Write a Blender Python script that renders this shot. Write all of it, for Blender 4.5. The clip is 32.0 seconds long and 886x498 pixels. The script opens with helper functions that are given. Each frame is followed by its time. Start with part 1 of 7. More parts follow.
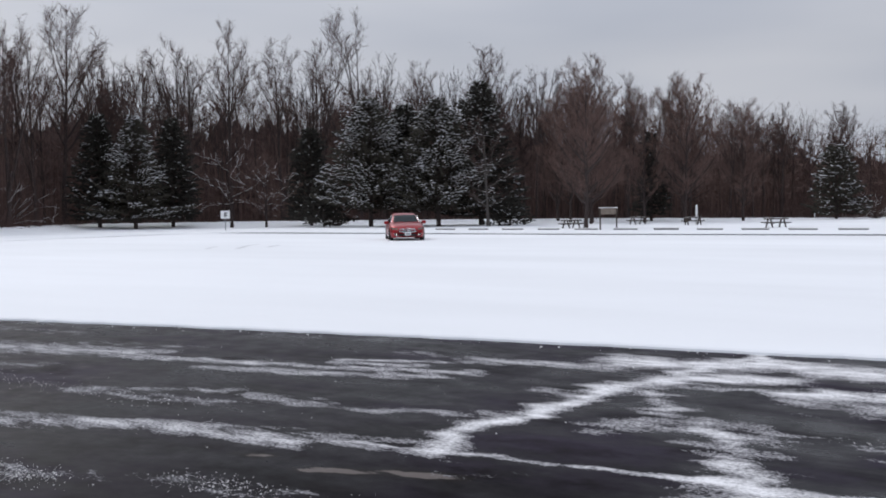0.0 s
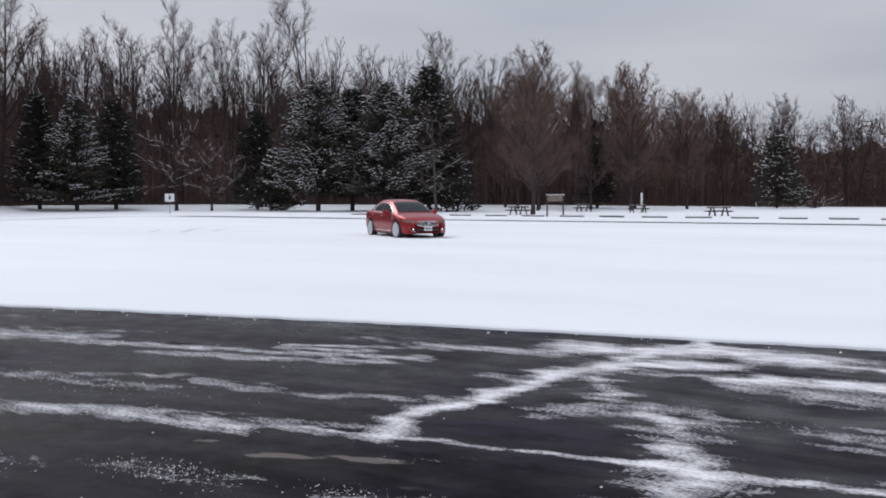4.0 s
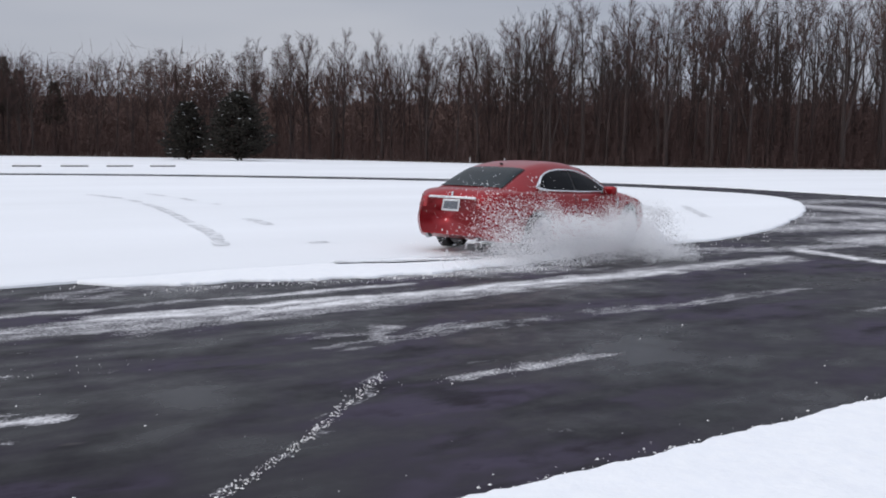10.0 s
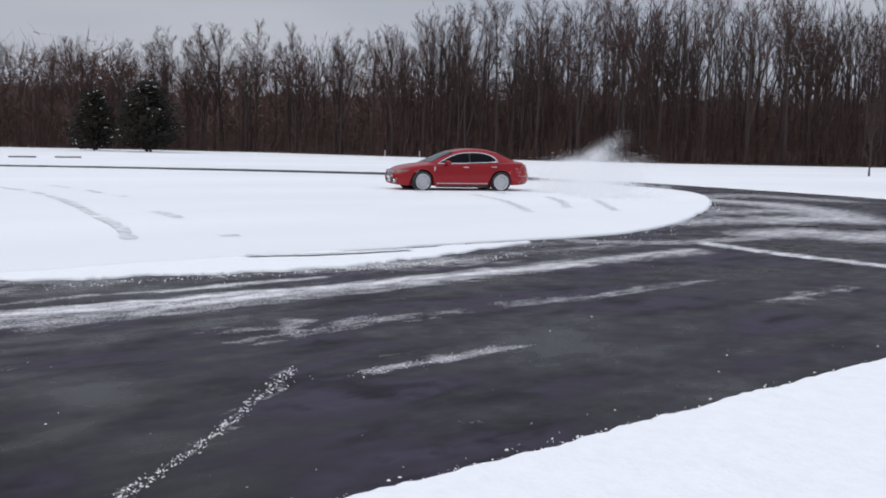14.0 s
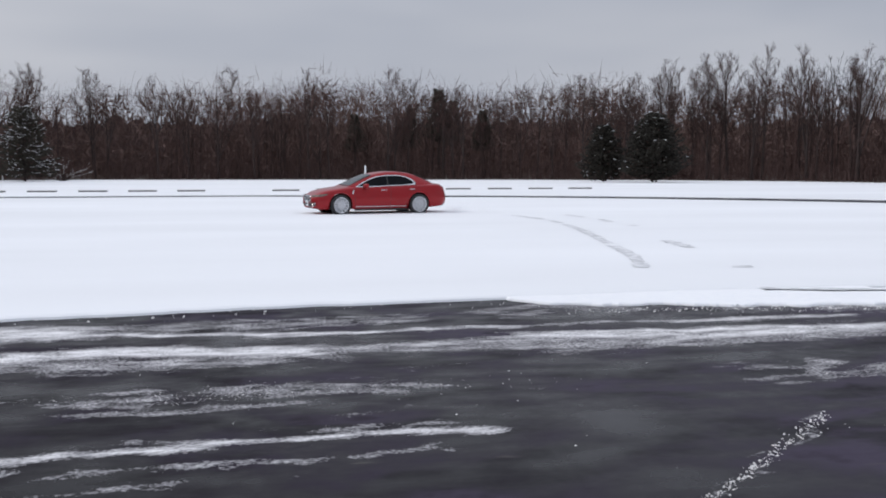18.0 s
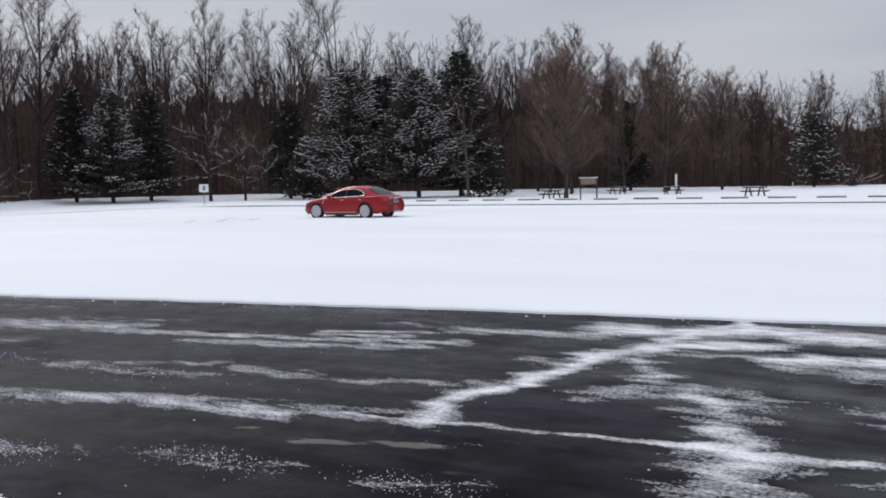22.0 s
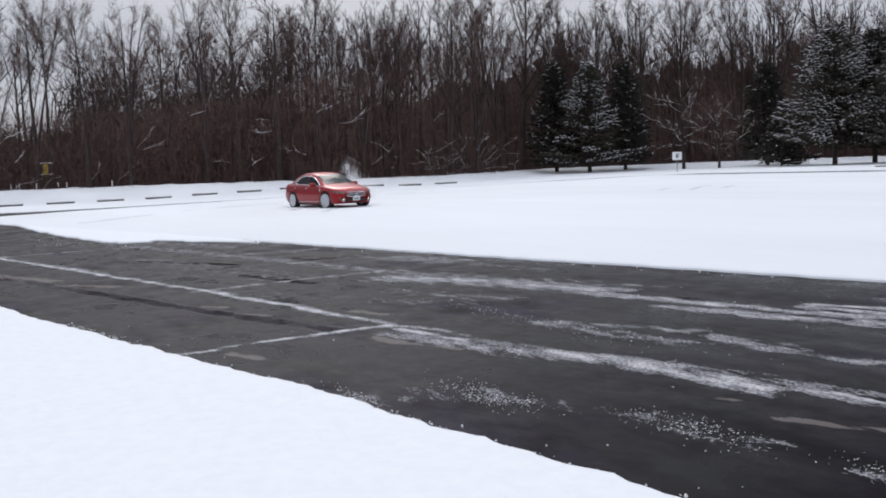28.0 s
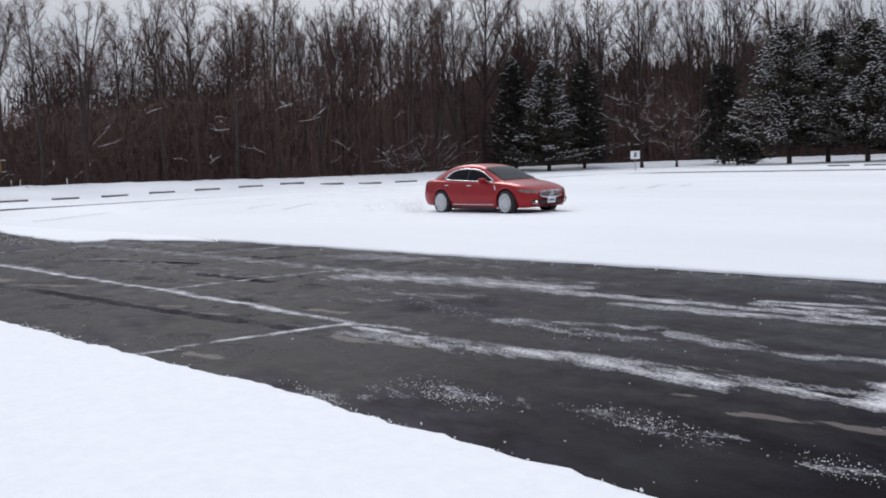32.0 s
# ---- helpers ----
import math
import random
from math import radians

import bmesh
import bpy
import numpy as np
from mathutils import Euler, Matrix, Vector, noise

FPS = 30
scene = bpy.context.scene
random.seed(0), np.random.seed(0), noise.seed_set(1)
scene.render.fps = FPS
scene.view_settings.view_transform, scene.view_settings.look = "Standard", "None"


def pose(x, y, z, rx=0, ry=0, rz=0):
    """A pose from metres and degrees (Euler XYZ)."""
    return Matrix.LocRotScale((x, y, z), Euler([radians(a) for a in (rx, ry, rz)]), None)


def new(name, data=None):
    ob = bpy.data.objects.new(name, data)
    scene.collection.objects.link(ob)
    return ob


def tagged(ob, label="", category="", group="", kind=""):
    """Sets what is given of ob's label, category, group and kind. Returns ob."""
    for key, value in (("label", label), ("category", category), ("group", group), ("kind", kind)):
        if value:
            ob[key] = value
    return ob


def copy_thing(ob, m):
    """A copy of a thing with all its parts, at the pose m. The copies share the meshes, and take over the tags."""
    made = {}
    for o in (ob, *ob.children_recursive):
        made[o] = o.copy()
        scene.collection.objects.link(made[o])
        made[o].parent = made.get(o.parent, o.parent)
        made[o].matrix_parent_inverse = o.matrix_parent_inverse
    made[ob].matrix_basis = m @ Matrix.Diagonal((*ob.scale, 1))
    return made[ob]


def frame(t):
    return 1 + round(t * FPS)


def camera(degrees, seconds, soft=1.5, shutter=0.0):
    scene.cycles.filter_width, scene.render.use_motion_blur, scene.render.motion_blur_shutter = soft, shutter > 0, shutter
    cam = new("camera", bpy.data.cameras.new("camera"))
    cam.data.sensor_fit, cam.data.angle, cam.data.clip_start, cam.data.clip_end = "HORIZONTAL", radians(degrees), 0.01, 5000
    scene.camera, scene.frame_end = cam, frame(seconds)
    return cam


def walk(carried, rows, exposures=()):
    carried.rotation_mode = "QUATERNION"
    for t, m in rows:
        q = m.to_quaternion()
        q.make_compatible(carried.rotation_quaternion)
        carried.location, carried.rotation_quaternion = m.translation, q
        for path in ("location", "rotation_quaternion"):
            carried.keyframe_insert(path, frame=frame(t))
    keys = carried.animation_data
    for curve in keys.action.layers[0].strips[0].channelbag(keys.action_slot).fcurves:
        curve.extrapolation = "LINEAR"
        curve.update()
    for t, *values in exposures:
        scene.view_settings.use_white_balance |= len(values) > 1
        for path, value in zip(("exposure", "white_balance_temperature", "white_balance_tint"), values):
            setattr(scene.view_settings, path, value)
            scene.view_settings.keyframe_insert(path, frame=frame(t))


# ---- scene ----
cam = camera(48.70, 32.0, 1.85)
PATH = [
    (0, pose(-0.064, -0.026, 1.718, 87.636, 0.786, 33.697)),
    (0.5, pose(-0.067, -0.020, 1.719, 87.539, 0.710, 31.334)),
    (1, pose(-0.073, -0.030, 1.718, 86.966, 0.526, 31.332)),
    (1.5, pose(-0.070, -0.040, 1.722, 86.551, 0.462, 31.582)),
    (2, pose(-0.078, -0.015, 1.716, 86.742, 0.441, 31.638)),
    (2.5, pose(-0.074, -0.031, 1.722, 86.775, 0.384, 31.600)),
    (4.5, pose(-0.066, -0.051, 1.722, 86.780, 0.119, 30.155)),
    (5, pose(-0.062, -0.051, 1.722, 86.780, 0.099, 29.456)),
    (5.5, pose(-0.048, -0.060, 1.726, 86.704, 0.003, 27.864)),
    (6, pose(-0.033, -0.070, 1.730, 86.549, -0.258, 25.885)),
    (6.5, pose(-0.035, -0.055, 1.725, 85.988, -0.391, 23.592)),
    (7, pose(-0.019, -0.046, 1.727, 85.526, -0.328, 21.003)),
    (7.5, pose(0.025, -0.040, 1.728, 85.450, -0.276, 16.567)),
    (8, pose(0.068, -0.018, 1.720, 85.404, -0.777, 5.935)),
    (8.5, pose(0.052, -0.176, 1.706, 85.072, -1.058, -11.167)),
    (9, pose(0.090, -0.184, 1.704, 84.776, -1.270, -23.789)),
    (9.5, pose(0.095, -0.228, 1.724, 84.965, -1.039, -32.378)),
    (10, pose(0.084, -0.202, 1.713, 84.060, -0.864, -34.961)),
    (10.5, pose(0.094, -0.223, 1.719, 84.122, -1.031, -36.050)),
    (11, pose(0.110, -0.248, 1.725, 83.600, -1.315, -40.517)),
    (11.5, pose(0.111, -0.233, 1.714, 83.244, -1.001, -42.329)),
    (12, pose(0.109, -0.219, 1.712, 83.251, -0.767, -40.906)),
    (12.5, pose(0.113, -0.227, 1.716, 83.546, -0.975, -40.286)),
    (13, pose(0.106, -0.228, 1.718, 83.481, -1.180, -40.690)),
    (13.5, pose(0.115, -0.223, 1.712, 83.586, -1.260, -40.700)),
    (15.5, pose(0.073, -0.194, 1.710, 84.097, -1.111, -34.322)),
    (16, pose(0.102, -0.183, 1.716, 84.083, -0.812, -32.839)),
    (16.5, pose(0.091, -0.155, 1.704, 84.343, -0.605, -30.135)),
    (17, pose(0.075, -0.123, 1.706, 84.554, -0.220, -25.165)),
    (17.5, pose(0.048, -0.120, 1.712, 84.987, 0.037, -19.149)),
    (18, pose(0.021, 0.009, 1.699, 85.144, -0.021, -11.201)),
    (18.5, pose(0.015, -0.006, 1.689, 85.370, 0.441, -4.741)),
    (19, pose(0.002, 0.002, 1.692, 85.366, 0.703, -0.000)),
    (19.5, pose(-0.018, 0.003, 1.691, 85.529, 0.932, 3.745)),
    (20, pose(-0.049, -0.003, 1.687, 85.769, 1.116, 8.434)),
    (20.5, pose(-0.070, 0.031, 1.684, 86.049, 1.295, 13.263)),
    (21, pose(-0.092, -0.039, 1.704, 85.755, 1.260, 19.085)),
    (21.5, pose(-0.121, -0.032, 1.702, 85.784, 1.519, 26.482)),
    (22, pose(-0.147, 0.002, 1.693, 85.966, 1.286, 32.499)),
    (22.5, pose(-0.154, -0.006, 1.696, 86.386, 0.864, 36.169)),
    (23, pose(-0.155, -0.002, 1.690, 86.419, 1.002, 38.209)),
    (23.5, pose(-0.155, -0.015, 1.694, 86.232, 1.047, 39.457)),
    (24, pose(-0.180, 0.007, 1.686, 86.179, 1.090, 40.907)),
    (24.5, pose(-0.203, -0.010, 1.693, 86.457, 1.393, 43.089)),
    (25, pose(-0.242, -0.008, 1.680, 86.467, 1.478, 48.635)),
    (25.5, pose(-0.282, 0.011, 1.674, 86.297, 1.455, 53.334)),
    (26, pose(-0.292, 0.010, 1.666, 85.976, 1.046, 56.874)),
    (26.5, pose(-0.292, 0.033, 1.664, 85.395, 1.436, 58.287)),
    (28.5, pose(-0.298, 0.043, 1.664, 84.939, 2.692, 59.931)),
    (29, pose(-0.290, 0.045, 1.659, 84.849, 2.869, 60.316)),
    (29.5, pose(-0.294, 0.048, 1.661, 84.718, 2.822, 59.798)),
    (30, pose(-0.293, 0.044, 1.663, 84.756, 2.673, 58.752)),
    (30.5, pose(-0.292, 0.039, 1.666, 84.778, 2.517, 58.674)),
    (31, pose(-0.283, 0.042, 1.663, 84.744, 2.420, 58.389)),
    (31.5, pose(-0.275, 0.034, 1.665, 84.760, 2.395, 57.947)),
    (32, pose(-0.270, 0.036, 1.665, 84.816, 2.304, 57.231)),
]
walk(cam, PATH)

# ---- sky and light: a bright overcast winter day ----
SUN_TURN, SUN_HIGH = 70.0, 42.0          # degrees: azimuth east of +y is negative here, elevation
world = bpy.data.worlds.new("world")
scene.world = world
world.use_nodes = True
wt = world.node_tree
wt.nodes.clear()


def wnode(kind, **props):
    n = wt.nodes.new(kind)
    for k, v in props.items():
        setattr(n, k, v)
    return n


w_out = wnode("ShaderNodeOutputWorld")
w_bg = wnode("ShaderNodeBackground")
w_sky = wnode("ShaderNodeTexSky", sky_type="NISHITA", sun_disc=False)
w_sky.sun_elevation, w_sky.sun_rotation = radians(SUN_HIGH), radians(-SUN_TURN)
w_sky.air_density, w_sky.dust_density = 1.0, 4.0
w_grey = wnode("ShaderNodeHueSaturation")
w_grey.inputs["Saturation"].default_value = 0.25
w_grey.inputs["Value"].default_value = 0.09
w_tc = wnode("ShaderNodeTexCoord")
w_map = wnode("ShaderNodeMapping")
w_map.inputs["Scale"].default_value = (1.2, 1.2, 5.0)
w_noise = wnode("ShaderNodeTexNoise")
w_noise.inputs["Scale"].default_value, w_noise.inputs["Detail"].default_value = 1.6, 3.0
w_ramp = wnode("ShaderNodeValToRGB")
w_ramp.color_ramp.elements[0].position, w_ramp.color_ramp.elements[0].color = 0.3, (0.445, 0.488, 0.592, 1)
w_ramp.color_ramp.elements[1].position, w_ramp.color_ramp.elements[1].color = 0.75, (0.655, 0.678, 0.752, 1)
w_sep = wnode("ShaderNodeSeparateXYZ")
w_up = wnode("ShaderNodeMapRange")        # an overcast sky is brighter overhead
w_up.inputs["From Min"].default_value, w_up.inputs["From Max"].default_value = 0.15, 0.9
w_up.inputs["To Min"].default_value, w_up.inputs["To Max"].default_value = 0.84, 1.72
w_mul = wnode("ShaderNodeVectorMath", operation="SCALE")
w_mix = wnode("ShaderNodeMixRGB")
w_mix.inputs[0].default_value = 0.85
L = wt.links.new
L(w_sky.outputs[0], w_grey.inputs["Color"])
L(w_tc.outputs["Generated"], w_map.inputs[0])
L(w_map.outputs[0], w_noise.inputs["Vector"])
L(w_noise.outputs["Fac"], w_ramp.inputs[0])
L(w_tc.outputs["Generated"], w_sep.inputs[0])
L(w_sep.outputs["Z"], w_up.inputs["Value"])
L(w_ramp.outputs[0], w_mul.inputs[0])
L(w_up.outputs[0], w_mul.inputs["Scale"])
L(w_grey.outputs[0], w_mix.inputs[1])
L(w_mul.outputs[0], w_mix.inputs[2])
L(w_mix.outputs[0], w_bg.inputs["Color"])
L(w_bg.outputs[0], w_out.inputs[0])

sun = new("sun", bpy.data.lights.new("sun", "SUN"))
sun.data.energy, sun.data.angle, sun.data.color = 0.95, radians(25), (1.0, 0.97, 0.93)
sun.rotation_euler = Euler((radians(90 - SUN_HIGH), 0, radians(180 + SUN_TURN)))
scene.view_settings.exposure = 0.03

# ---- materials ----
class Mat:
    """A small builder for node materials."""

    def __init__(self, name):
        self.m = bpy.data.materials.new(name)
        self.m.use_nodes = True
        self.t = self.m.node_tree
        self.bsdf = self.t.nodes["Principled BSDF"]

    def node(self, kind, inputs=(), **props):
        n = self.t.nodes.new(kind)
        for k, v in props.items():
            setattr(n, k, v)
        for k, v in dict(inputs).items():
            self.set(n.inputs[k], v)
        return n

    def set(self, socket, v):
        if isinstance(v, bpy.types.NodeSocket):
            self.t.links.new(v, socket)
        else:
            socket.default_value = v

    def put(self, **kw):
        names = {"color": "Base Color", "rough": "Roughness", "metal": "Metallic", "normal": "Normal", "coat": "Coat Weight",
                 "coat_rough": "Coat Roughness", "alpha": "Alpha", "spec": "Specular IOR Level", "sub": "Subsurface Weight"}
        for k, v in kw.items():
            self.set(self.bsdf.inputs[names[k]], v)
        return self

    def coords(self, scale=(1, 1, 1), turn=0.0, which="Object"):
        tc = self.node("ShaderNodeTexCoord")
        mp = self.node("ShaderNodeMapping", {"Scale": scale, "Rotation": (0, 0, turn)})
        self.t.links.new(tc.outputs[which], mp.inputs[0])
        return mp.outputs[0]

    def noise(self, vec, scale, detail=4.0, rough=0.55):
        return self.node("ShaderNodeTexNoise", {"Vector": vec, "Scale": scale, "Detail": detail, "Roughness": rough}).outputs["Fac"]

    def ramp(self, fac, *stops):
        n = self.node("ShaderNodeValToRGB", {0: fac})
        e = n.color_ramp.elements
        while len(e) < len(stops):
            e.new(0.5)
        for el, (p, c) in zip(e, stops):
            el.position, el.color = p, ((*c, 1) if len(c) == 3 else c)
        return n.outputs[0]

    def mix(self, fac, a, b, blend="MIX"):
        return self.node("ShaderNodeMixRGB", {0: fac, 1: a if isinstance(a, bpy.types.NodeSocket) else (*a, 1),
                                              2: b if isinstance(b, bpy.types.NodeSocket) else (*b, 1)}, blend_type=blend).outputs[0]

    def calc(self, op, a, b=0.0, c=0.0):
        return self.node("ShaderNodeMath", {0: a, 1: b, 2: c}, operation=op).outputs[0]

    def bump(self, height, strength=0.3, distance=0.01, normal=None):
        n = self.node("ShaderNodeBump", {"Height": height, "Strength": strength, "Distance": distance})
        if normal is not None:
            self.t.links.new(normal, n.inputs["Normal"])
        return n.outputs[0]

    def random(self):
        return self.node("ShaderNodeObjectInfo").outputs["Random"]

    def island(self):
        return self.node("ShaderNodeNewGeometry").outputs["Random Per Island"]


def plain(name, color, rough=0.5, metal=0.0, spread=0.15, scale=8.0, bump=0.0, coat=0.0):
    """A surface of one colour with uneven tone and fine relief."""
    m = Mat(name)
    v = m.coords()
    n = m.noise(v, scale, 5)
    lo, hi = [tuple(max(0, min(1, c * (1 + s * spread))) for c in color) for s in (-1, 1)]
    m.put(color=m.ramp(n, (0.3, lo), (0.7, hi)), rough=rough, metal=metal, coat=coat)
    if bump:
        m.put(normal=m.bump(m.noise(v, scale * 6, 4), bump, 0.01))
    return m.m


def make_snow(name, tone=(0.86, 0.875, 0.90), soft=0.12):
    m = Mat(name)
    v = m.coords()
    big = m.noise(m.coords((0.05, 0.16, 1)), 1.0, 3)
    mid = m.noise(v, 1.3, 5)
    fine = m.noise(v, 28, 4)
    col = m.mix(m.ramp(big, (0.35, (0, 0, 0)), (0.7, (1, 1, 1))), tuple(c * 0.915 for c in tone), tone)
    m.put(color=col, rough=0.75, spec=0.25)
    b1 = m.bump(mid, 0.35, 0.06)
    m.put(normal=m.bump(fine, soft, 0.012, b1))
    return m.m


SNOW = make_snow("snow")
SNOW_CLUMP = make_snow("snow_clump", (0.84, 0.825, 0.815), 0.05)


def make_dusting():
    """Snow sifted over spruce needles, with the needles showing through."""
    m = Mat("dusted_needles")
    n = m.noise(m.coords(), 14.0, 5, 0.7)
    m.put(color=m.ramp(n, (0.34, (0.05, 0.048, 0.046)), (0.44, (0.44, 0.445, 0.47)), (0.56, (0.80, 0.80, 0.82))), rough=0.85, spec=0.15)
    return m.m


DUSTING = make_dusting()


def make_bank():
    """Trodden, lumpy snow."""
    m = Mat("lumpy_snow")
    v = m.coords()
    mid, lumps, fine = m.noise(v, 2.4, 4), m.noise(v, 9.0, 5, 0.65), m.noise(v, 45, 4)
    m.put(color=m.mix(m.ramp(lumps, (0.35, (0, 0, 0)), (0.65, (1, 1, 1))), (0.84, 0.855, 0.885), (0.88, 0.89, 0.905)), rough=0.75, spec=0.25)
    m.put(normal=m.bump(fine, 0.2, 0.010, m.bump(lumps, 0.22, 0.04, m.bump(mid, 0.35, 0.10))))
    return m.m


SNOW_BANK = make_bank()


def make_asphalt():
    """Wet dark asphalt; the attribute 'cover' says how much old snow lies on it."""
    m = Mat("wet_asphalt")
    v = m.coords()
    big = m.noise(m.coords((0.42, 0.60, 1), 0.06), 1.0, 6, 0.6)
    mid = m.noise(m.coords((1.8, 2.4, 1), 0.06), 1.0, 6, 0.62)
    grit = m.noise(v, 90, 3)
    damp = m.calc("MULTIPLY_ADD", big, 0.65, m.calc("MULTIPLY", mid, 0.35))
    base = m.ramp(damp, (0.41, (0.0034, 0.0024, 0.0036)), (0.47, (0.0074, 0.0052, 0.0084)), (0.52, (0.0170, 0.0126, 0.0220)), (0.58, (0.044, 0.0350, 0.0580)))
    base = m.mix(m.calc("MULTIPLY", grit, 0.14), base, (0.06, 0.049, 0.064))
    soaked = m.node("ShaderNodeAttribute", attribute_name="soaked").outputs["Fac"]
    film = m.calc("MINIMUM", m.calc("MULTIPLY", soaked, m.calc("MULTIPLY_ADD", mid, 1.1, -0.13)), 0.9)
    base = m.mix(film, base, (0.0040, 0.0026, 0.0042))
    pool = m.ramp(m.noise(m.coords((0.75, 1.5, 1), 0.1), 1.0, 6, 0.6), (0.49, (0, 0, 0)), (0.57, (0.72,) * 3))
    base = m.mix(pool, base, (0.0042, 0.0034, 0.0042))
    stain = m.noise(m.coords((0.7, 2.2, 1), 0.06), 1.3, 3)
    base = m.mix(m.ramp(stain, (0.70, (0, 0, 0)), (0.74, (0.7,) * 3)), base, (0.085, 0.078, 0.070))
    dirt = m.node("ShaderNodeAttribute", attribute_name="dirt").outputs["Fac"]
    damp_rim = m.node("ShaderNodeMapRange", {"Value": m.calc("ADD", dirt, m.calc("MULTIPLY", m.calc("SUBTRACT", mid, 0.5), 0.5)), "From Min": 0.03, "From Max": 0.16}).outputs[0]
    base = m.mix(m.calc("MULTIPLY", damp_rim, 0.8), base, (0.0075, 0.0050, 0.0045))
    ragged = m.noise(m.coords((4.0, 10.0, 1), 0.2), 1.0, 6, 0.65)
    dusty = m.node("ShaderNodeMapRange", {"Value": m.calc("ADD", dirt, m.calc("MULTIPLY", m.calc("SUBTRACT", ragged, 0.5), 1.9)), "From Min": 0.45, "From Max": 0.62}).outputs[0]
    base = m.mix(m.calc("MULTIPLY", dusty, m.calc("MINIMUM", m.calc("MULTIPLY", dirt, 4.0), 0.75)), base, (0.165, 0.142, 0.132))
    # old snow, broken up by streaky and grainy noise
    cov = m.node("ShaderNodeAttribute", attribute_name="cover").outputs["Fac"]
    streak = m.noise(m.coords((2.6, 6.4, 1), 0.05), 1.0, 9, 0.62)
    grain = m.noise(m.coords((1.0, 1.3, 1), 0.05), 30, 3, 0.7)
    n = m.calc("MULTIPLY_ADD", streak, 0.62, m.calc("MULTIPLY", grain, 0.38))
    f = m.calc("ADD", cov, m.calc("MULTIPLY", m.calc("SUBTRACT", n, 0.5), 2.3))
    hard = m.node("ShaderNodeMapRange", {"Value": f, "From Min": 0.50, "From Max": 0.56}, interpolation_type="SMOOTHSTEP").outputs[0]
    thick = m.node("ShaderNodeMapRange", {"Value": f, "From Min": 0.66, "From Max": 1.22}).outputs[0]
    snow = m.mix(thick, m.ramp(grain, (0.38, (0.10, 0.098, 0.106)), (0.64, (0.34, 0.335, 0.35))), (0.84, 0.835, 0.85))
    there = m.node("ShaderNodeMapRange", {"Value": cov, "From Min": 0.05, "From Max": 0.20}).outputs[0]
    lay = m.calc("MULTIPLY", hard, there)
    m.put(color=m.mix(lay, base, snow), spec=m.calc("MULTIPLY_ADD", m.calc("MINIMUM", soaked, 1.7), -0.062, 0.135))
    wet = m.ramp(damp, (0.38, (0.18,) * 3), (0.50, (0.44,) * 3), (0.62, (0.72,) * 3))
    sheen = m.node("ShaderNodeMapRange", {"Value": m.calc("MULTIPLY", m.node("ShaderNodeAttribute", attribute_name="melt").outputs["Fac"], mid), "From Min": 0.27, "From Max": 0.50}).outputs[0]
    wet = m.mix(sheen, wet, (0.07, 0.07, 0.07))
    m.put(rough=m.mix(lay, wet, (0.85, 0.85, 0.85)))
    b = m.bump(grit, 0.15, 0.003)
    m.put(normal=m.bump(lay, 0.6, 0.015, b))
    return m.m


ASPHALT = make_asphalt()


def make_bark(name, lo, hi):
    m = Mat(name)
    v = m.coords((6, 6, 1.2))
    n = m.noise(v, 2.0, 5)
    c = m.ramp(n, (0.3, lo), (0.7, hi))
    c = m.mix(m.calc("MULTIPLY", m.random(), 0.5), c, tuple(0.7 * a + 0.02 for a in hi))
    m.put(color=c, rough=0.9, spec=0.2, normal=m.bump(n, 0.5, 0.03))
    return m.m


BARK = make_bark("bark", (0.029, 0.0203, 0.0190), (0.073, 0.0535, 0.0495))
BARK_PALE = make_bark("pale_bark", (0.060, 0.053, 0.048), (0.14, 0.125, 0.115))
TWIG = make_bark("twig", (0.050, 0.0285, 0.0250), (0.109, 0.0640, 0.0560))
BROWN_TWIG = make_bark("brown_twig", (0.094, 0.057, 0.048), (0.185, 0.117, 0.099))


def make_needles(name, lo, hi):
    m = Mat(name)
    r = m.island()
    n = m.noise(m.coords(), 3.0, 3)
    m.put(color=m.mix(m.calc("MULTIPLY", r, 0.7), m.ramp(n, (0.3, lo), (0.7, hi)), tuple(a * 1.4 for a in hi)), rough=0.7, spec=0.25)
    return m.m


NEEDLES = make_needles("spruce_needles", (0.020, 0.017, 0.012), (0.042, 0.037, 0.028))
NEEDLES_DARK = make_needles("dark_needles", (0.010, 0.0088, 0.006), (0.021, 0.0185, 0.014))
FAR_WOOD = plain("distant_branches", (0.058, 0.036, 0.033), 0.95, 0, 0.55, 1.4, 0.6)
LITTER = plain("leaf_litter", (0.075, 0.055, 0.044), 0.95, 0, 0.5, 2.0, 0.6)
PAINT = Mat("red_paint")
_dirt = PAINT.ramp(PAINT.noise(PAINT.coords((1.5, 1.5, 3)), 1.6, 6, 0.65), (0.5, (0, 0, 0)), (0.85, (0.3,) * 3))
PAINT.put(color=PAINT.mix(_dirt, (0.29, 0.004, 0.009), (0.25, 0.030, 0.034)), metal=0.50, rough=0.34, coat=0.30, coat_rough=0.06)
PAINT = PAINT.m
CHROME = plain("chrome", (0.72, 0.72, 0.74), 0.18, 1.0, 0.08, 6)
DULL_CHROME = plain("satin_metal", (0.62, 0.62, 0.64), 0.35, 0.7, 0.2, 14)
RIM = plain("snowy_rim", (0.66, 0.67, 0.69), 0.45, 0.25, 0.25, 16)
RUBBER = plain("tyre_rubber", (0.022, 0.022, 0.024), 0.85, 0, 0.4, 20, 0.3)
BLACK = plain("black_plastic", (0.012, 0.012, 0.013), 0.5, 0, 0.3, 12)
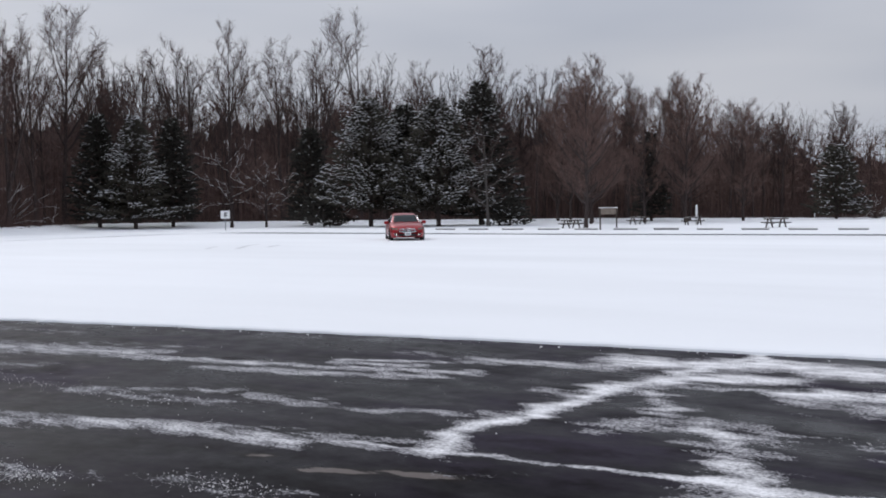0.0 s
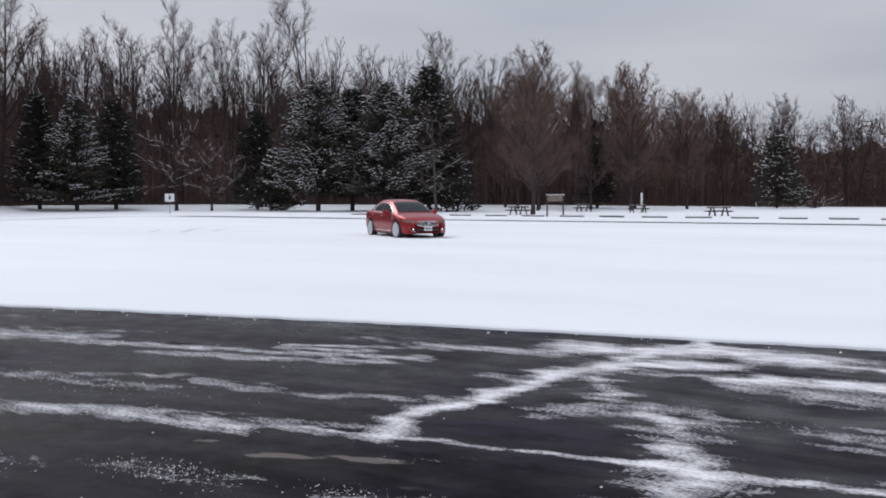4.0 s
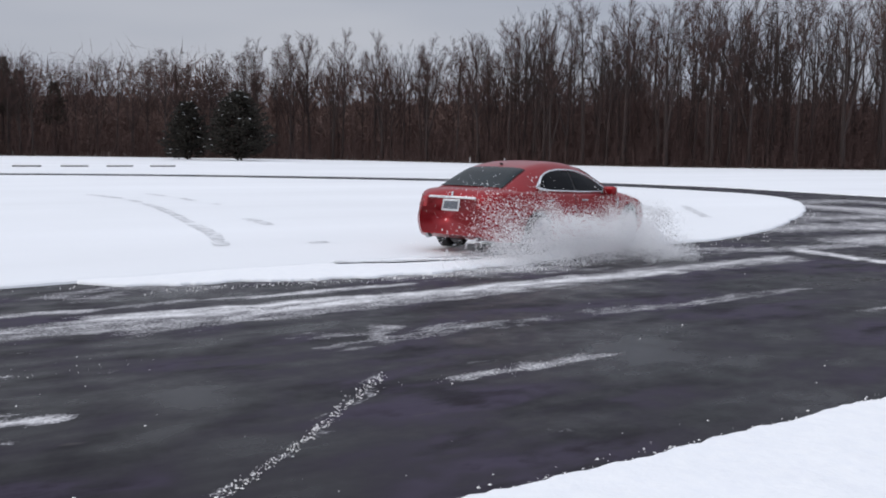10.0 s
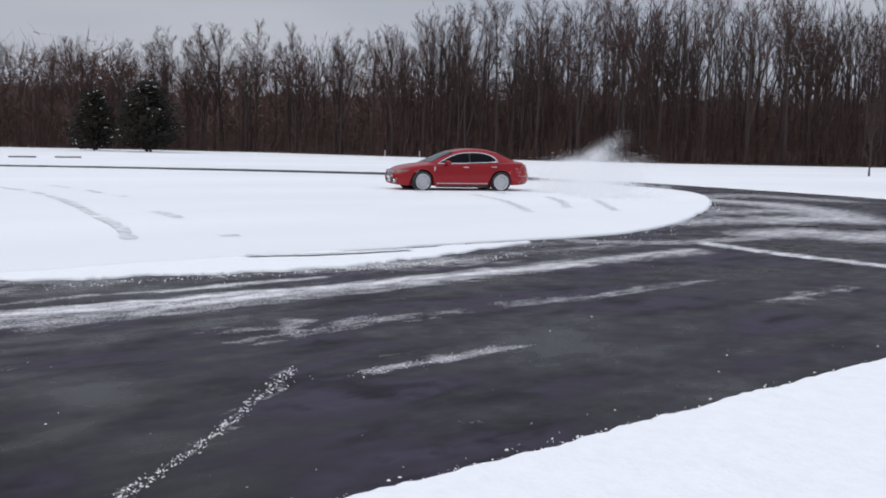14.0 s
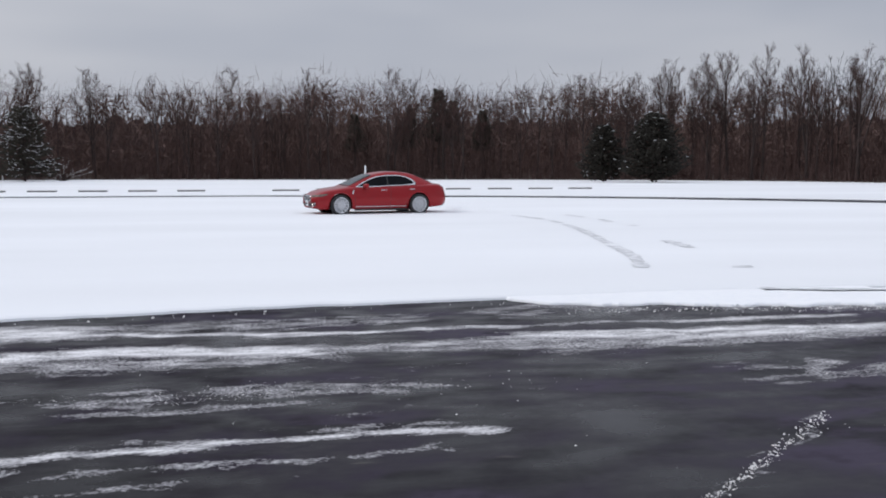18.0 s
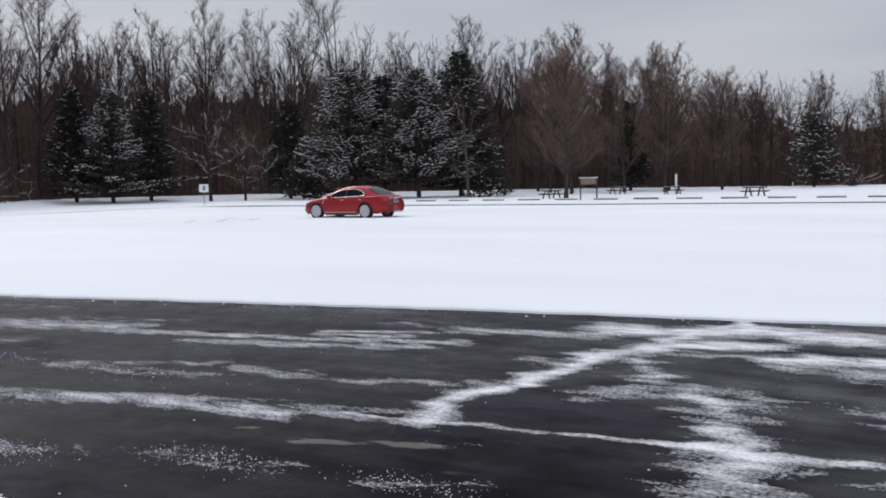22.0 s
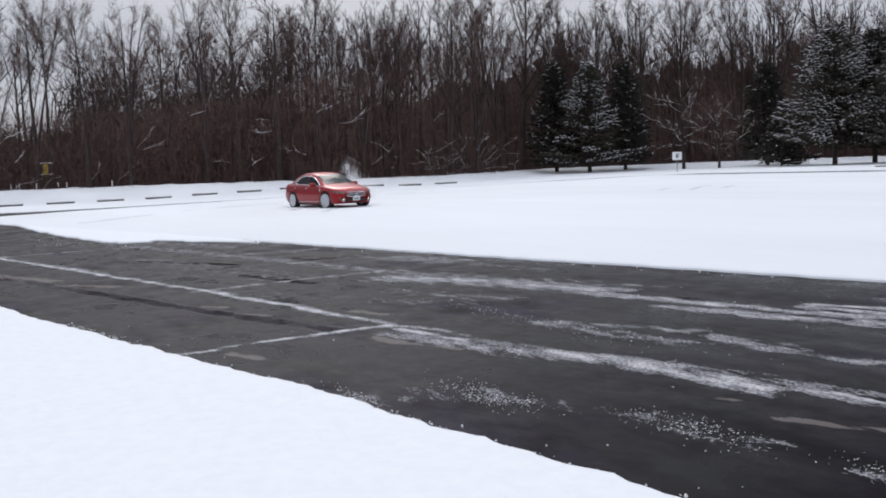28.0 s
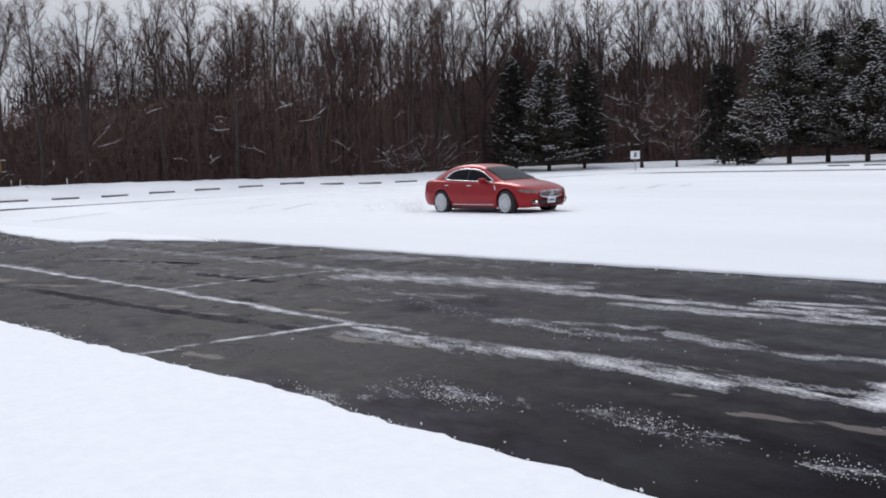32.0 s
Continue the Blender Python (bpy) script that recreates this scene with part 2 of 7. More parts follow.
GLASS = plain("tinted_glass", (0.008, 0.009, 0.011), 0.07, 0, 0.2, 3, 0, 0.0)
GLASS.node_tree.nodes["Principled BSDF"].inputs["Specular IOR Level"].default_value = 0.05
SCREEN_GLASS = plain("screen_glass", (0.016, 0.022, 0.025), 0.12, 0, 0.25, 2, 0, 0.0)
SCREEN_GLASS.node_tree.nodes["Principled BSDF"].inputs["Specular IOR Level"].default_value = 0.09
LENS = plain("lamp_lens", (0.17, 0.13, 0.11), 0.15, 0.2, 0.5, 14, 0, 0.3)
RED_LENS = plain("red_lens", (0.32, 0.006, 0.008), 0.15, 0, 0.2, 10, 0, 0.6)
PLATE = plain("plate_white", (0.74, 0.75, 0.76), 0.5, 0, 0.08, 20)
PLATE_DARK = plain("plate_dark", (0.10, 0.11, 0.13), 0.5, 0, 0.3, 20)
GLOW = Mat("lamp_glow")
GLOW.put(color=(0.9, 0.88, 0.84, 1))
GLOW.bsdf.inputs["Emission Color"].default_value = (1.0, 0.9, 0.78, 1)
GLOW.bsdf.inputs["Emission Strength"].default_value = 1.6
GLOW = GLOW.m
WOOD = plain("weathered_wood", (0.055, 0.042, 0.034), 0.85, 0, 0.45, 9, 0.4)
CONCRETE = plain("concrete", (0.13, 0.125, 0.12), 0.9, 0, 0.35, 9, 0.4)
WHITE = plain("white_paint", (0.78, 0.79, 0.79), 0.6, 0, 0.08, 5, 0.1)
YELLOW = plain("yellow_paint", (0.36, 0.24, 0.03), 0.6, 0, 0.25, 6, 0.1)
SIGN_BLACK = plain("sign_black", (0.03, 0.03, 0.032), 0.6, 0, 0.2, 8)
STEEL = plain("galvanised_steel", (0.35, 0.36, 0.37), 0.45, 0.7, 0.2, 12)
BOARD = plain("notice_board", (0.20, 0.16, 0.13), 0.7, 0, 0.35, 4)
TRACK = plain("packed_snow", (0.64, 0.65, 0.67), 0.8, 0, 0.30, 5.0, 0.5)
FLAKE = Mat("flying_snow")
_powder = (0.97, 0.972, 0.98, 1)
FLAKE.t.links.new(FLAKE.node("ShaderNodeMixShader", {0: 0.5, 1: FLAKE.node("ShaderNodeBsdfDiffuse", {"Color": _powder}).outputs[0],
                                                     2: FLAKE.node("ShaderNodeBsdfTranslucent", {"Color": _powder}).outputs[0]}).outputs[0],
                  FLAKE.t.nodes["Material Output"].inputs["Surface"])
FLAKE = FLAKE.m

# ---- helpers for building ----
def mesh_from(name, verts, faces, material=None, smooth=False):
    me = bpy.data.meshes.new(name)
    me.from_pydata([tuple(v) for v in verts], [], [tuple(f) for f in faces])
    if smooth:
        me.polygons.foreach_set("use_smooth", [True] * len(me.polygons))
    if material:
        me.materials.append(material)
    me.update()
    return me


def part(name, data, material, parent=None, label="", at=None):
    """Links a mesh or a bmesh as one object under a thing."""
    if isinstance(data, bmesh.types.BMesh):
        me = bpy.data.meshes.new(name)
        data.to_mesh(me)
        data.free()
        me.materials.append(material)
    else:
        me = data
        if material and not me.materials:
            me.materials.append(material)
    ob = new(name, me)
    if parent is not None:
        ob.parent = parent
    if at is not None:
        ob.matrix_basis = at
    if label:
        ob["label"] = label
    return ob


def thing(name, m, label, category, group="", kind=""):
    ob = new(name)
    ob.matrix_basis = m
    ob.empty_display_size = 0.2
    return tagged(ob, label, category, group, kind)


def box(bm, sx, sy, sz, x=0, y=0, z=0, rx=0, ry=0, rz=0, bevel=0.0):
    """A box of that size, centred there, with bevelled edges."""
    r = bmesh.ops.create_cube(bm, size=1.0, matrix=pose(x, y, z, rx, ry, rz) @ Matrix.Diagonal((sx, sy, sz, 1)))
    if bevel:
        edges = list({e for v in r["verts"] for e in v.link_edges})
        bmesh.ops.bevel(bm, geom=edges, offset=bevel, segments=2, affect="EDGES", profile=0.6)
    return bm


def rod(bm, p, q, r, r2=None, n=10):
    p, q = Vector(p), Vector(q)
    d = q - p
    m = Matrix.Translation((p + q) / 2) @ d.to_track_quat("Z", "Y").to_matrix().to_4x4()
    bmesh.ops.create_cone(bm, cap_ends=True, segments=n, radius1=r, radius2=r if r2 is None else r2, depth=d.length, matrix=m)
    return bm


def smooth(ob):
    ob.data.polygons.foreach_set("use_smooth", [True] * len(ob.data.polygons))
    return ob


def along(points, step, rough=0.0, seed=0):
    """Points at even steps on a line of points, with an uneven edge."""
    rnd = random.Random(seed)
    out = []
    for (ax, ay), (bx, by) in zip(points, points[1:]):
        d = math.hypot(bx - ax, by - ay)
        n = max(1, int(d / step))
        nx, ny = -(by - ay) / d, (bx - ax) / d
        for i in range(n):
            f = i / n
            x, y = ax + (bx - ax) * f, ay + (by - ay) * f
            e = rough * (1.2 * noise.noise((x * 0.9, y * 0.9, seed)) + 0.7 * noise.noise((x * 3.1, y * 3.1, seed)) + 0.3 * noise.noise((x * 8, y * 8, seed)) + 0.25 * rnd.uniform(-1, 1))
            out.append((x + nx * e, y + ny * e))
    out.append(points[-1])
    return out


def curve(points, n=12):
    """A smooth line through the points (Catmull-Rom)."""
    p = [points[0], *points, points[-1]]
    out = []
    for a, b, c, d in zip(p, p[1:], p[2:], p[3:]):
        for i in range(n):
            t = i / n
            out.append(tuple(0.5 * (2 * b[k] + (c[k] - a[k]) * t + (2 * a[k] - 5 * b[k] + 4 * c[k] - d[k]) * t * t
                                    + (3 * b[k] - a[k] - 3 * c[k] + d[k]) * t ** 3) for k in (0, 1)))
    out.append(points[-1])
    return out


def slab(name, outline, top, low, slope, material):
    """A layer with a flat top and a sloping, uneven rim."""
    n = len(outline)
    area = sum(outline[i - 1][0] * outline[i][1] - outline[i][0] * outline[i - 1][1] for i in range(n))
    if area < 0:
        outline = outline[::-1]
    c = []
    for i in range(n):
        (ax, ay), (bx, by) = outline[i - 1], outline[(i + 1) % n]
        d = math.hypot(bx - ax, by - ay) or 1
        c.append((outline[i][0] - (by - ay) / d * slope, outline[i][1] + (bx - ax) / d * slope))
    verts = [(x, y, top) for x, y in c] + [(x * 0.35 + u * 0.65, y * 0.35 + v * 0.65, top * 0.72 + low * 0.28) for (x, y), (u, v) in zip(c, outline)] \
        + [(x, y, low) for x, y in outline]
    faces = [list(range(n))]
    for i in range(n):
        j = (i + 1) % n
        faces.append((n + i, n + j, j, i))
        faces.append((2 * n + i, 2 * n + j, n + j, n + i))
    return new(name, mesh_from(name, verts, faces, material))


# ---- the ground ----
SEAM = [(-60, -8.5), (-48, -3.4), (-36, -0.2), (-27, 1.85), (-20.6, 2.95), (-14.1, 4.05), (-9.4, 4.7), (-7.3, 5.15), (-4, 5.65), (-2, 5.92), (0.8, 6.0),
        (4.4, 6.02), (12, 6.0), (30, 6.0), (80, 6.0)]
SEAM_X, SEAM_Y = [p[0] for p in SEAM], [p[1] for p in SEAM]


def seam(x):
    return float(np.interp(x, SEAM_X, SEAM_Y))


tagged(new("ground", mesh_from("ground", [(-2500, -2500, -0.06), (2500, -2500, -0.06), (2500, 2500, -0.06), (-2500, 2500, -0.06)], [(0, 1, 2, 3)], SNOW)),
       "flat ground under fresh snow", "ground", kind="structure")

ISLAND_NEAR = curve([(-50, 3.0), (-36.6, 5.4), (-27, 7.2), (-19.5, 8.4), (-14, 9.35), (-8.2, 10.45), (-3.3, 11.2), (0, 11.65), (2.6, 11.9), (7, 12.1),
                     (11, 12.15), (15.3, 12.2), (19.6, 13.9), (26.3, 17.9), (31.5, 22.5), (32.8, 27.5), (31, 35.5), (23.5, 43.3), (14, 49.7), (0, 53.8)], 6)
ISLAND_FAR = [(-27, 53.0), (-46, 53.5), (-58.5, 53.5), (-57, 33), (-55.5, 21), (-53, 9)]
snow_island = slab("snow_field", along(ISLAND_NEAR, 0.22, 0.07, 3) + along(ISLAND_FAR, 1.0, 0.2, 4), 0.05, -0.03, 0.10, SNOW)
tagged(snow_island, "wide field of smooth fresh snow beside the driveway", "snow field", kind="structure")

LAWN = curve([(-75, 2), (-58, 5), (-56.6, 21), (-57.8, 33), (-60, 50), (-57, 56.4), (-46, 56.7), (-27, 56.1), (0, 57.0), (15, 53.6), (26, 47.4),
              (34, 39.8), (37.3, 32), (37, 25), (36, 18), (35, 14.3), (40, 11), (90, 10)], 5)
lawn = slab("lawn", along(LAWN, 0.5, 0.12, 7) + [(500, 10), (500, 500), (-500, 500), (-500, 2)], 0.055, -0.03, 0.12, SNOW)
tagged(lawn, "snow-covered lawn beyond the driveway loop", "lawn", kind="structure")

BANK = [(x, seam(x) - float(np.interp(x, (-17, -13, -9.5, -4, 3), (2.50, 2.62, 2.46, 2.44, 2.56)))) for x in np.linspace(-55, 60, 80)]
verge = slab("snow_verge", along(BANK, 0.07, 0.06, 11) + [(60, -150), (-55, -150)], 0.075, -0.03, 0.07, SNOW_BANK)
tagged(verge, "bank of trodden snow along the edge of the driveway", "snow bank", kind="structure")


# asphalt, with the old snow that lies on it
FIELD_EDGE = [p for p in ISLAND_NEAR if p[0] < 14 and p[1] < 13]


def gap_to_field(x, y):
    """Metres from the foot of the snow field, on the side of the near driveway."""
    return np.where(x < 13, np.interp(x, [p[0] for p in FIELD_EDGE], [p[1] for p in FIELD_EDGE]) - y, 9.0)


def cover(x, y):
    v = y - np.interp(x, SEAM_X, SEAM_Y)
    c = np.zeros_like(x)
    # ragged edges
    jag = np.array([0.085 * noise.noise((a * 1.5, b * 2.6, 1.0)) + 0.060 * noise.noise((a * 5.0, b * 7.0, 5.0)) for a, b in zip(x.tolist(), y.tolist())])
    jig = np.array([(0.26 if -7 < a < 4 else 0.0) * noise.noise((a * 0.9, b * 4.5, 21.0)) + 0.09 * noise.noise((a * 3.5, b * 5.0, 31.0)) for a, b in zip(x.tolist(), y.tolist())])
    x, y, v = x + jig, y + jag, v + jag

    def band(x0, x1, v0, width, amount, tilt=0.0, fade=1.5):
        nonlocal c
        e = np.clip(np.minimum(x - x0, x1 - x) / fade, 0, 1)
        d = np.abs(v - v0 - tilt * (x - x0)) / width
        c = np.maximum(c, amount * e * np.exp(-(d / 1.4) ** 2))

    def stroke(points, width, amount):
        nonlocal c
        for (ax, ay), (bx, by) in zip(points, points[1:]):
            dx, dy = bx - ax, by - ay
            t = np.clip(((x - ax) * dx + (y - ay) * dy) / (dx * dx + dy * dy), 0, 1)
            d = np.hypot(x - ax - t * dx, y - ay - t * dy) / (width * 1.18)
            c = np.maximum(c, amount * np.maximum(np.exp(-(d / 1.3) ** 2), 0.45 * np.exp(-(d / 2.6) ** 2)))

    # the seam along the middle and the seams across
    band(-45, -7.5, 0.0, 0.07, 0.95)
    band(-5.4, -1.0, 0.0, 0.035, 0.95, fade=0.8)
    stroke([(-9.3, 2.35), (-9.4, 3.6), (-9.4, 4.7)], 0.05, 1.0)
    stroke([(-14.0, 3.9), (-14.2, 5.7), (-14.2, 7.0)], 0.06, 0.85)
    stroke([(-19.4, 6.6), (-19.2, 8.4)], 0.07, 0.8)
    stroke([(-24.1, 2.4), (-24.1, 3.9), (-23.95, 5.7)], 0.06, 0.85)
    stroke([(14.9, 10.4), (14.6, 8.5), (14.7, 5.5)], 0.055, 0.95)
    stroke([(13.2, 11.9), (14.9, 10.4)], 0.10, 0.7)
    # the forked drift
    stroke([(-4.0, 5.65), (-4.15, 6.4), (-3.95, 7.1), (-3.95, 8.4), (-3.6, 9.2)], 0.13, 1.05)
    stroke([(-3.6, 9.2), (-3.15, 11.4)], 0.13, 1.0)
    # bands along the far side
    band(4.0, 16.0, 4.75, 0.34, 0.55, 0.0)
    band(3.0, 14.5, 5.45, 0.34, 0.60, 0.03)
    band(-26, -14, 4.35, 0.30, 0.42, -0.006, 2)
    band(-25.5, -13, 3.05, 0.26, 0.47, 0.0, 2)
    band(-22, -11, 1.75, 0.22, 0.43, 0.03, 2)
    band(-20, -12, 0.75, 0.12, 0.42, 0.02, 2)
    band(-34, -15, 0.05, 0.15, 0.64, 0.0, 2)
    band(-15, -9.6, 0.02, 0.11, 0.60, 0.0, 1)
    stroke([(-4.45, 10.16), (-3.97, 10.18), (-3.28, 10.22), (-2.95, 10.59), (-2.25, 10.36), (-1.77, 10.28)], 0.31, 1.00)
    stroke([(-3.16, 11.33), (-2.95, 10.59)], 0.24, 1.00)
    stroke([(-1.78, 10.54), (-1.03, 10.72), (-0.03, 10.78)], 0.22, 0.55)
    stroke([(-1.65, 10.02), (-0.03, 10.15)], 0.11, 0.50)
    stroke([(-3.94, 8.55), (-3.77, 8.84), (-3.51, 9.16), (-3.26, 9.44), (-2.61, 9.58)], 0.15, 1.00)
    stroke([(-3.29, 8.89), (-2.88, 8.95), (-2.5, 9.18)], 0.08, 0.80)
    stroke([(-2.27, 8.99), (-1.83, 9.13), (-1.37, 9.27), (-0.73, 9.23), (-0.02, 9.01)], 0.19, 1.05)
    stroke([(-2.26, 8.6), (-1.56, 8.51), (-0.98, 8.59), (-0.02, 8.54)], 0.14, 0.66)
    stroke([(-2.09, 8.16), (-1.59, 8.03)], 0.04, 0.55)
    stroke([(-0.02, 9.16), (0.61, 9.03), (1.39, 9.07), (2.21, 9.19), (2.86, 9.25)], 0.21, 0.78)
    stroke([(-0.02, 9.07), (0.6, 8.98)], 0.14, 1.00)
    stroke([(2.76, 9.33), (3.79, 9.17), (4.2, 9.23)], 0.15, 1.00)
    stroke([(2.67, 8.81), (3.96, 8.7)], 0.11, 0.60)
    stroke([(-0.02, 9.81), (1.0, 9.84), (1.56, 9.9), (1.78, 9.99), (2.87, 9.95)], 0.09, 0.88)
    stroke([(2.96, 10.0), (3.8, 10.05), (4.56, 10.03)], 0.07, 0.75)
    stroke([(-0.02, 10.92), (0.54, 10.87), (1.5, 10.97), (2.07, 10.97)], 0.15, 0.52)
    stroke([(2.77, 11.07), (2.79, 10.69), (3.37, 10.89)], 0.15, 0.60)
    stroke([(2.95, 11.32), (3.73, 10.86), (4.36, 10.57), (4.71, 10.38)], 0.24, 0.42)
    stroke([(-3.47, 8.52), (-3.14, 8.02), (-3.12, 7.81), (-2.89, 7.86)], 0.08, 0.85)
    stroke([(-3.18, 7.2), (-2.93, 7.46), (-2.54, 7.47), (-2.16, 7.5)], 0.15, 0.64)
    stroke([(-3.2, 7.01), (-2.78, 7.07)], 0.05, 0.60)
    stroke([(-2.66, 7.22), (-2.48, 7.14), (-2.23, 7.04)], 0.07, 0.95)
    stroke([(-2.66, 6.77), (-2.2, 6.79), (-1.77, 6.77)], 0.09, 0.62)
    stroke([(-2.08, 6.56), (-1.95, 6.22), (-1.92, 5.91)], 0.20, 0.66)
    stroke([(-1.94, 6.18), (-1.92, 5.91)], 0.14, 1.05)
    stroke([(-2.0, 5.95), (-1.75, 5.83), (-1.58, 5.85)], 0.10, 1.05)
    stroke([(-1.75, 5.56), (-1.7, 5.2), (-1.67, 5.0)], 0.20, 0.68)
    stroke([(-1.75, 5.63), (-1.77, 5.44)], 0.11, 1.00)
    stroke([(-1.99, 5.21), (-2.13, 5.05)], 0.06, 0.50)
    stroke([(-1.78, 6.29), (-1.73, 6.32)], 0.04, 0.70)
    stroke([(-2.71, 5.82), (-2.31, 5.86), (-2.01, 5.87)], 0.04, 1.00)
    stroke([(-1.58, 5.86), (-1.1, 5.95), (-0.69, 5.99), (-0.02, 6.05)], 0.04, 1.00)
    stroke([(-0.78, 6.17), (-0.28, 6.13)], 0.04, 0.60)
    stroke([(-0.02, 6.03), (0.62, 6.09), (1.12, 6.05), (1.67, 6.05)], 0.04, 0.90)
    stroke([(0.44, 6.22), (0.73, 6.29), (0.89, 6.24)], 0.04, 0.60)
    stroke([(-2.09, 7.41), (-1.62, 7.42), (-1.12, 7.53)], 0.07, 0.58)
    stroke([(-1.21, 7.26), (-0.59, 7.37), (-0.02, 7.59)], 0.14, 0.62)
    stroke([(-1.15, 6.87), (-0.55, 6.88), (-0.02, 6.93)], 0.05, 0.66)
    stroke([(-0.02, 7.34), (0.5, 7.41), (0.99, 7.27)], 0.15, 0.60)
    stroke([(-0.02, 6.94), (0.59, 6.95)], 0.05, 0.58)
    stroke([(0.98, 7.18), (1.63, 7.28), (2.21, 7.14)], 0.07, 0.42)
    stroke([(-1.28, 5.27), (-0.98, 5.27), (-0.62, 5.32), (-0.43, 5.32)], 0.04, 0.66)
    stroke([(-1.1, 5.52), (-0.84, 5.54), (-0.46, 5.63), (-0.02, 5.62)], 0.05, 0.66)
    stroke([(-1.41, 5.66), (-1.27, 5.67)], 0.04, 0.70)
    stroke([(-1.8, 6.29), (-1.41, 6.32)], 0.04, 0.42)
    stroke([(4.26, 9.01), (5.01, 9.08), (6.16, 9.23), (7.36, 9.26), (8.41, 9.31), (10.67, 9.25)], 0.20, 1.00)
    stroke([(4.09, 8.64), (5.86, 8.76), (8.04, 8.88)], 0.15, 0.68)
    stroke([(4.59, 9.93), (5.49, 10.0), (6.71, 10.01)], 0.11, 0.92)
    stroke([(7.45, 9.46), (9.2, 9.58), (10.9, 9.45)], 0.09, 0.70)
    stroke([(8.75, 10.02), (10.16, 9.99)], 0.12, 0.60)
    stroke([(4.98, 7.2), (5.57, 7.32), (6.1, 7.19)], 0.23, 0.60)
    stroke([(4.2, 7.61), (4.64, 7.64)], 0.11, 0.52)
    stroke([(3.87, 7.03), (4.3, 7.11), (4.79, 7.14)], 0.06, 0.62)
    stroke([(4.55, 7.1), (4.93, 7.64)], 0.15, 0.66)
    stroke([(4.28, 5.61), (4.73, 5.57), (5.24, 5.64), (5.81, 5.61)], 0.08, 0.70)
    stroke([(4.57, 6.02), (5.0, 5.91)], 0.04, 0.50)
    stroke([(7.33, 7.27), (8.38, 7.13)], 0.10, 0.55)
    stroke([(-8.9, 4.46), (-8.29, 4.56), (-7.63, 4.7), (-7.09, 4.95)], 0.21, 0.66)
    stroke([(-7.01, 5.0), (-6.46, 5.21), (-5.77, 5.31), (-5.23, 5.39)], 0.19, 0.80)
    stroke([(-5.09, 5.56), (-4.44, 5.49), (-4.07, 5.54)], 0.10, 0.60)
    stroke([(-9.06, 4.55), (-8.08, 4.82)], 0.06, 0.90)
    stroke([(-13.2, 6.7), (-11.64, 7.43), (-9.79, 7.82)], 0.37, 0.75)
    stroke([(-9.56, 7.63), (-7.81, 7.98), (-6.59, 8.28), (-5.37, 8.61)], 0.13, 0.80)
    stroke([(-7.21, 8.45), (-6.16, 8.73)], 0.08, 0.85)
    stroke([(-5.8, 9.32), (-4.87, 9.53), (-4.38, 9.57)], 0.23, 0.75)
    stroke([(-6.52, 6.47), (-5.36, 6.54), (-4.55, 6.79), (-4.09, 6.93)], 0.14, 0.62)
    stroke([(-8.34, 5.85), (-7.19, 6.03), (-6.32, 6.27)], 0.16, 0.58)
    stroke([(-6.96, 9.43), (-5.89, 9.46)], 0.18, 0.55)
    stroke([(-16.04, 8.18), (-14.66, 8.58)], 0.51, 0.60)
    stroke([(-14.42, 8.54), (-12.19, 8.73)], 0.22, 0.50)
    stroke([(-4.35, 6.92), (-3.83, 7.21)], 0.15, 0.66)
    stroke([(-3.27, 6.84), (-2.82, 7.28), (-1.99, 7.35)], 0.16, 0.62)
    stroke([(-4.44, 8.08), (-3.95, 8.23)], 0.15, 0.66)
    stroke([(-6.58, 3.38), (-6.15, 3.67), (-5.64, 3.85)], 0.15, 0.45)
    stroke([(-5.08, 4.1), (-4.47, 4.17), (-3.94, 4.25)], 0.10, 0.47)
    stroke([(-3.39, 4.24), (-2.96, 4.62)], 0.07, 0.60)
    stroke([(-11.86, 6.0), (-10.2, 6.5)], 0.27, 0.45)
    stroke([(-11.36, 8.13), (-9.56, 8.55)], 0.24, 0.45)
    stroke([(-24.5, 5.35), (-19.0, 6.3), (-14.1, 7.0), (-9.98, 8.08)], 0.30, 0.56)
    stroke([(-24.6, 6.2), (-21.53, 6.95)], 0.45, 0.52)
    stroke([(-12.72, 6.67), (-10.51, 7.56)], 0.17, 0.60)
    stroke([(-8.48, 5.84), (-7.79, 6.25), (-6.83, 6.69)], 0.13, 0.55)
    stroke([(-8.28, 7.47), (-6.94, 7.76), (-5.62, 8.2)], 0.16, 0.72)
    stroke([(-7.3, 8.63), (-6.16, 9.03)], 0.08, 0.85)
    stroke([(-6.63, 6.56), (-5.28, 6.49), (-4.67, 6.75)], 0.11, 0.60)
    stroke([(-7.04, 5.02), (-6.2, 5.21), (-5.45, 5.4), (-5.06, 5.33)], 0.15, 0.80)
    stroke([(-8.64, 4.59), (-7.05, 5.0)], 0.19, 0.60)
    stroke([(-5.15, 5.67), (-4.65, 5.68), (-4.28, 5.79)], 0.08, 0.62)
    stroke([(-7.0, 2.91), (-6.54, 3.1), (-6.09, 3.78), (-5.59, 3.92)], 0.16, 0.46)
    stroke([(-5.22, 4.15), (-4.78, 4.3), (-4.3, 4.2), (-4.09, 4.4)], 0.10, 0.45)
    stroke([(-3.45, 4.21), (-3.14, 4.43)], 0.06, 0.58)
    stroke([(-12.84, 4.58), (-10.05, 6.06)], 0.33, 0.42)
    stroke([(-11.02, 6.16), (-10.03, 6.69)], 0.21, 0.50)
    stroke([(-20.92, 4.57), (-14.68, 5.44)], 0.45, 0.45)
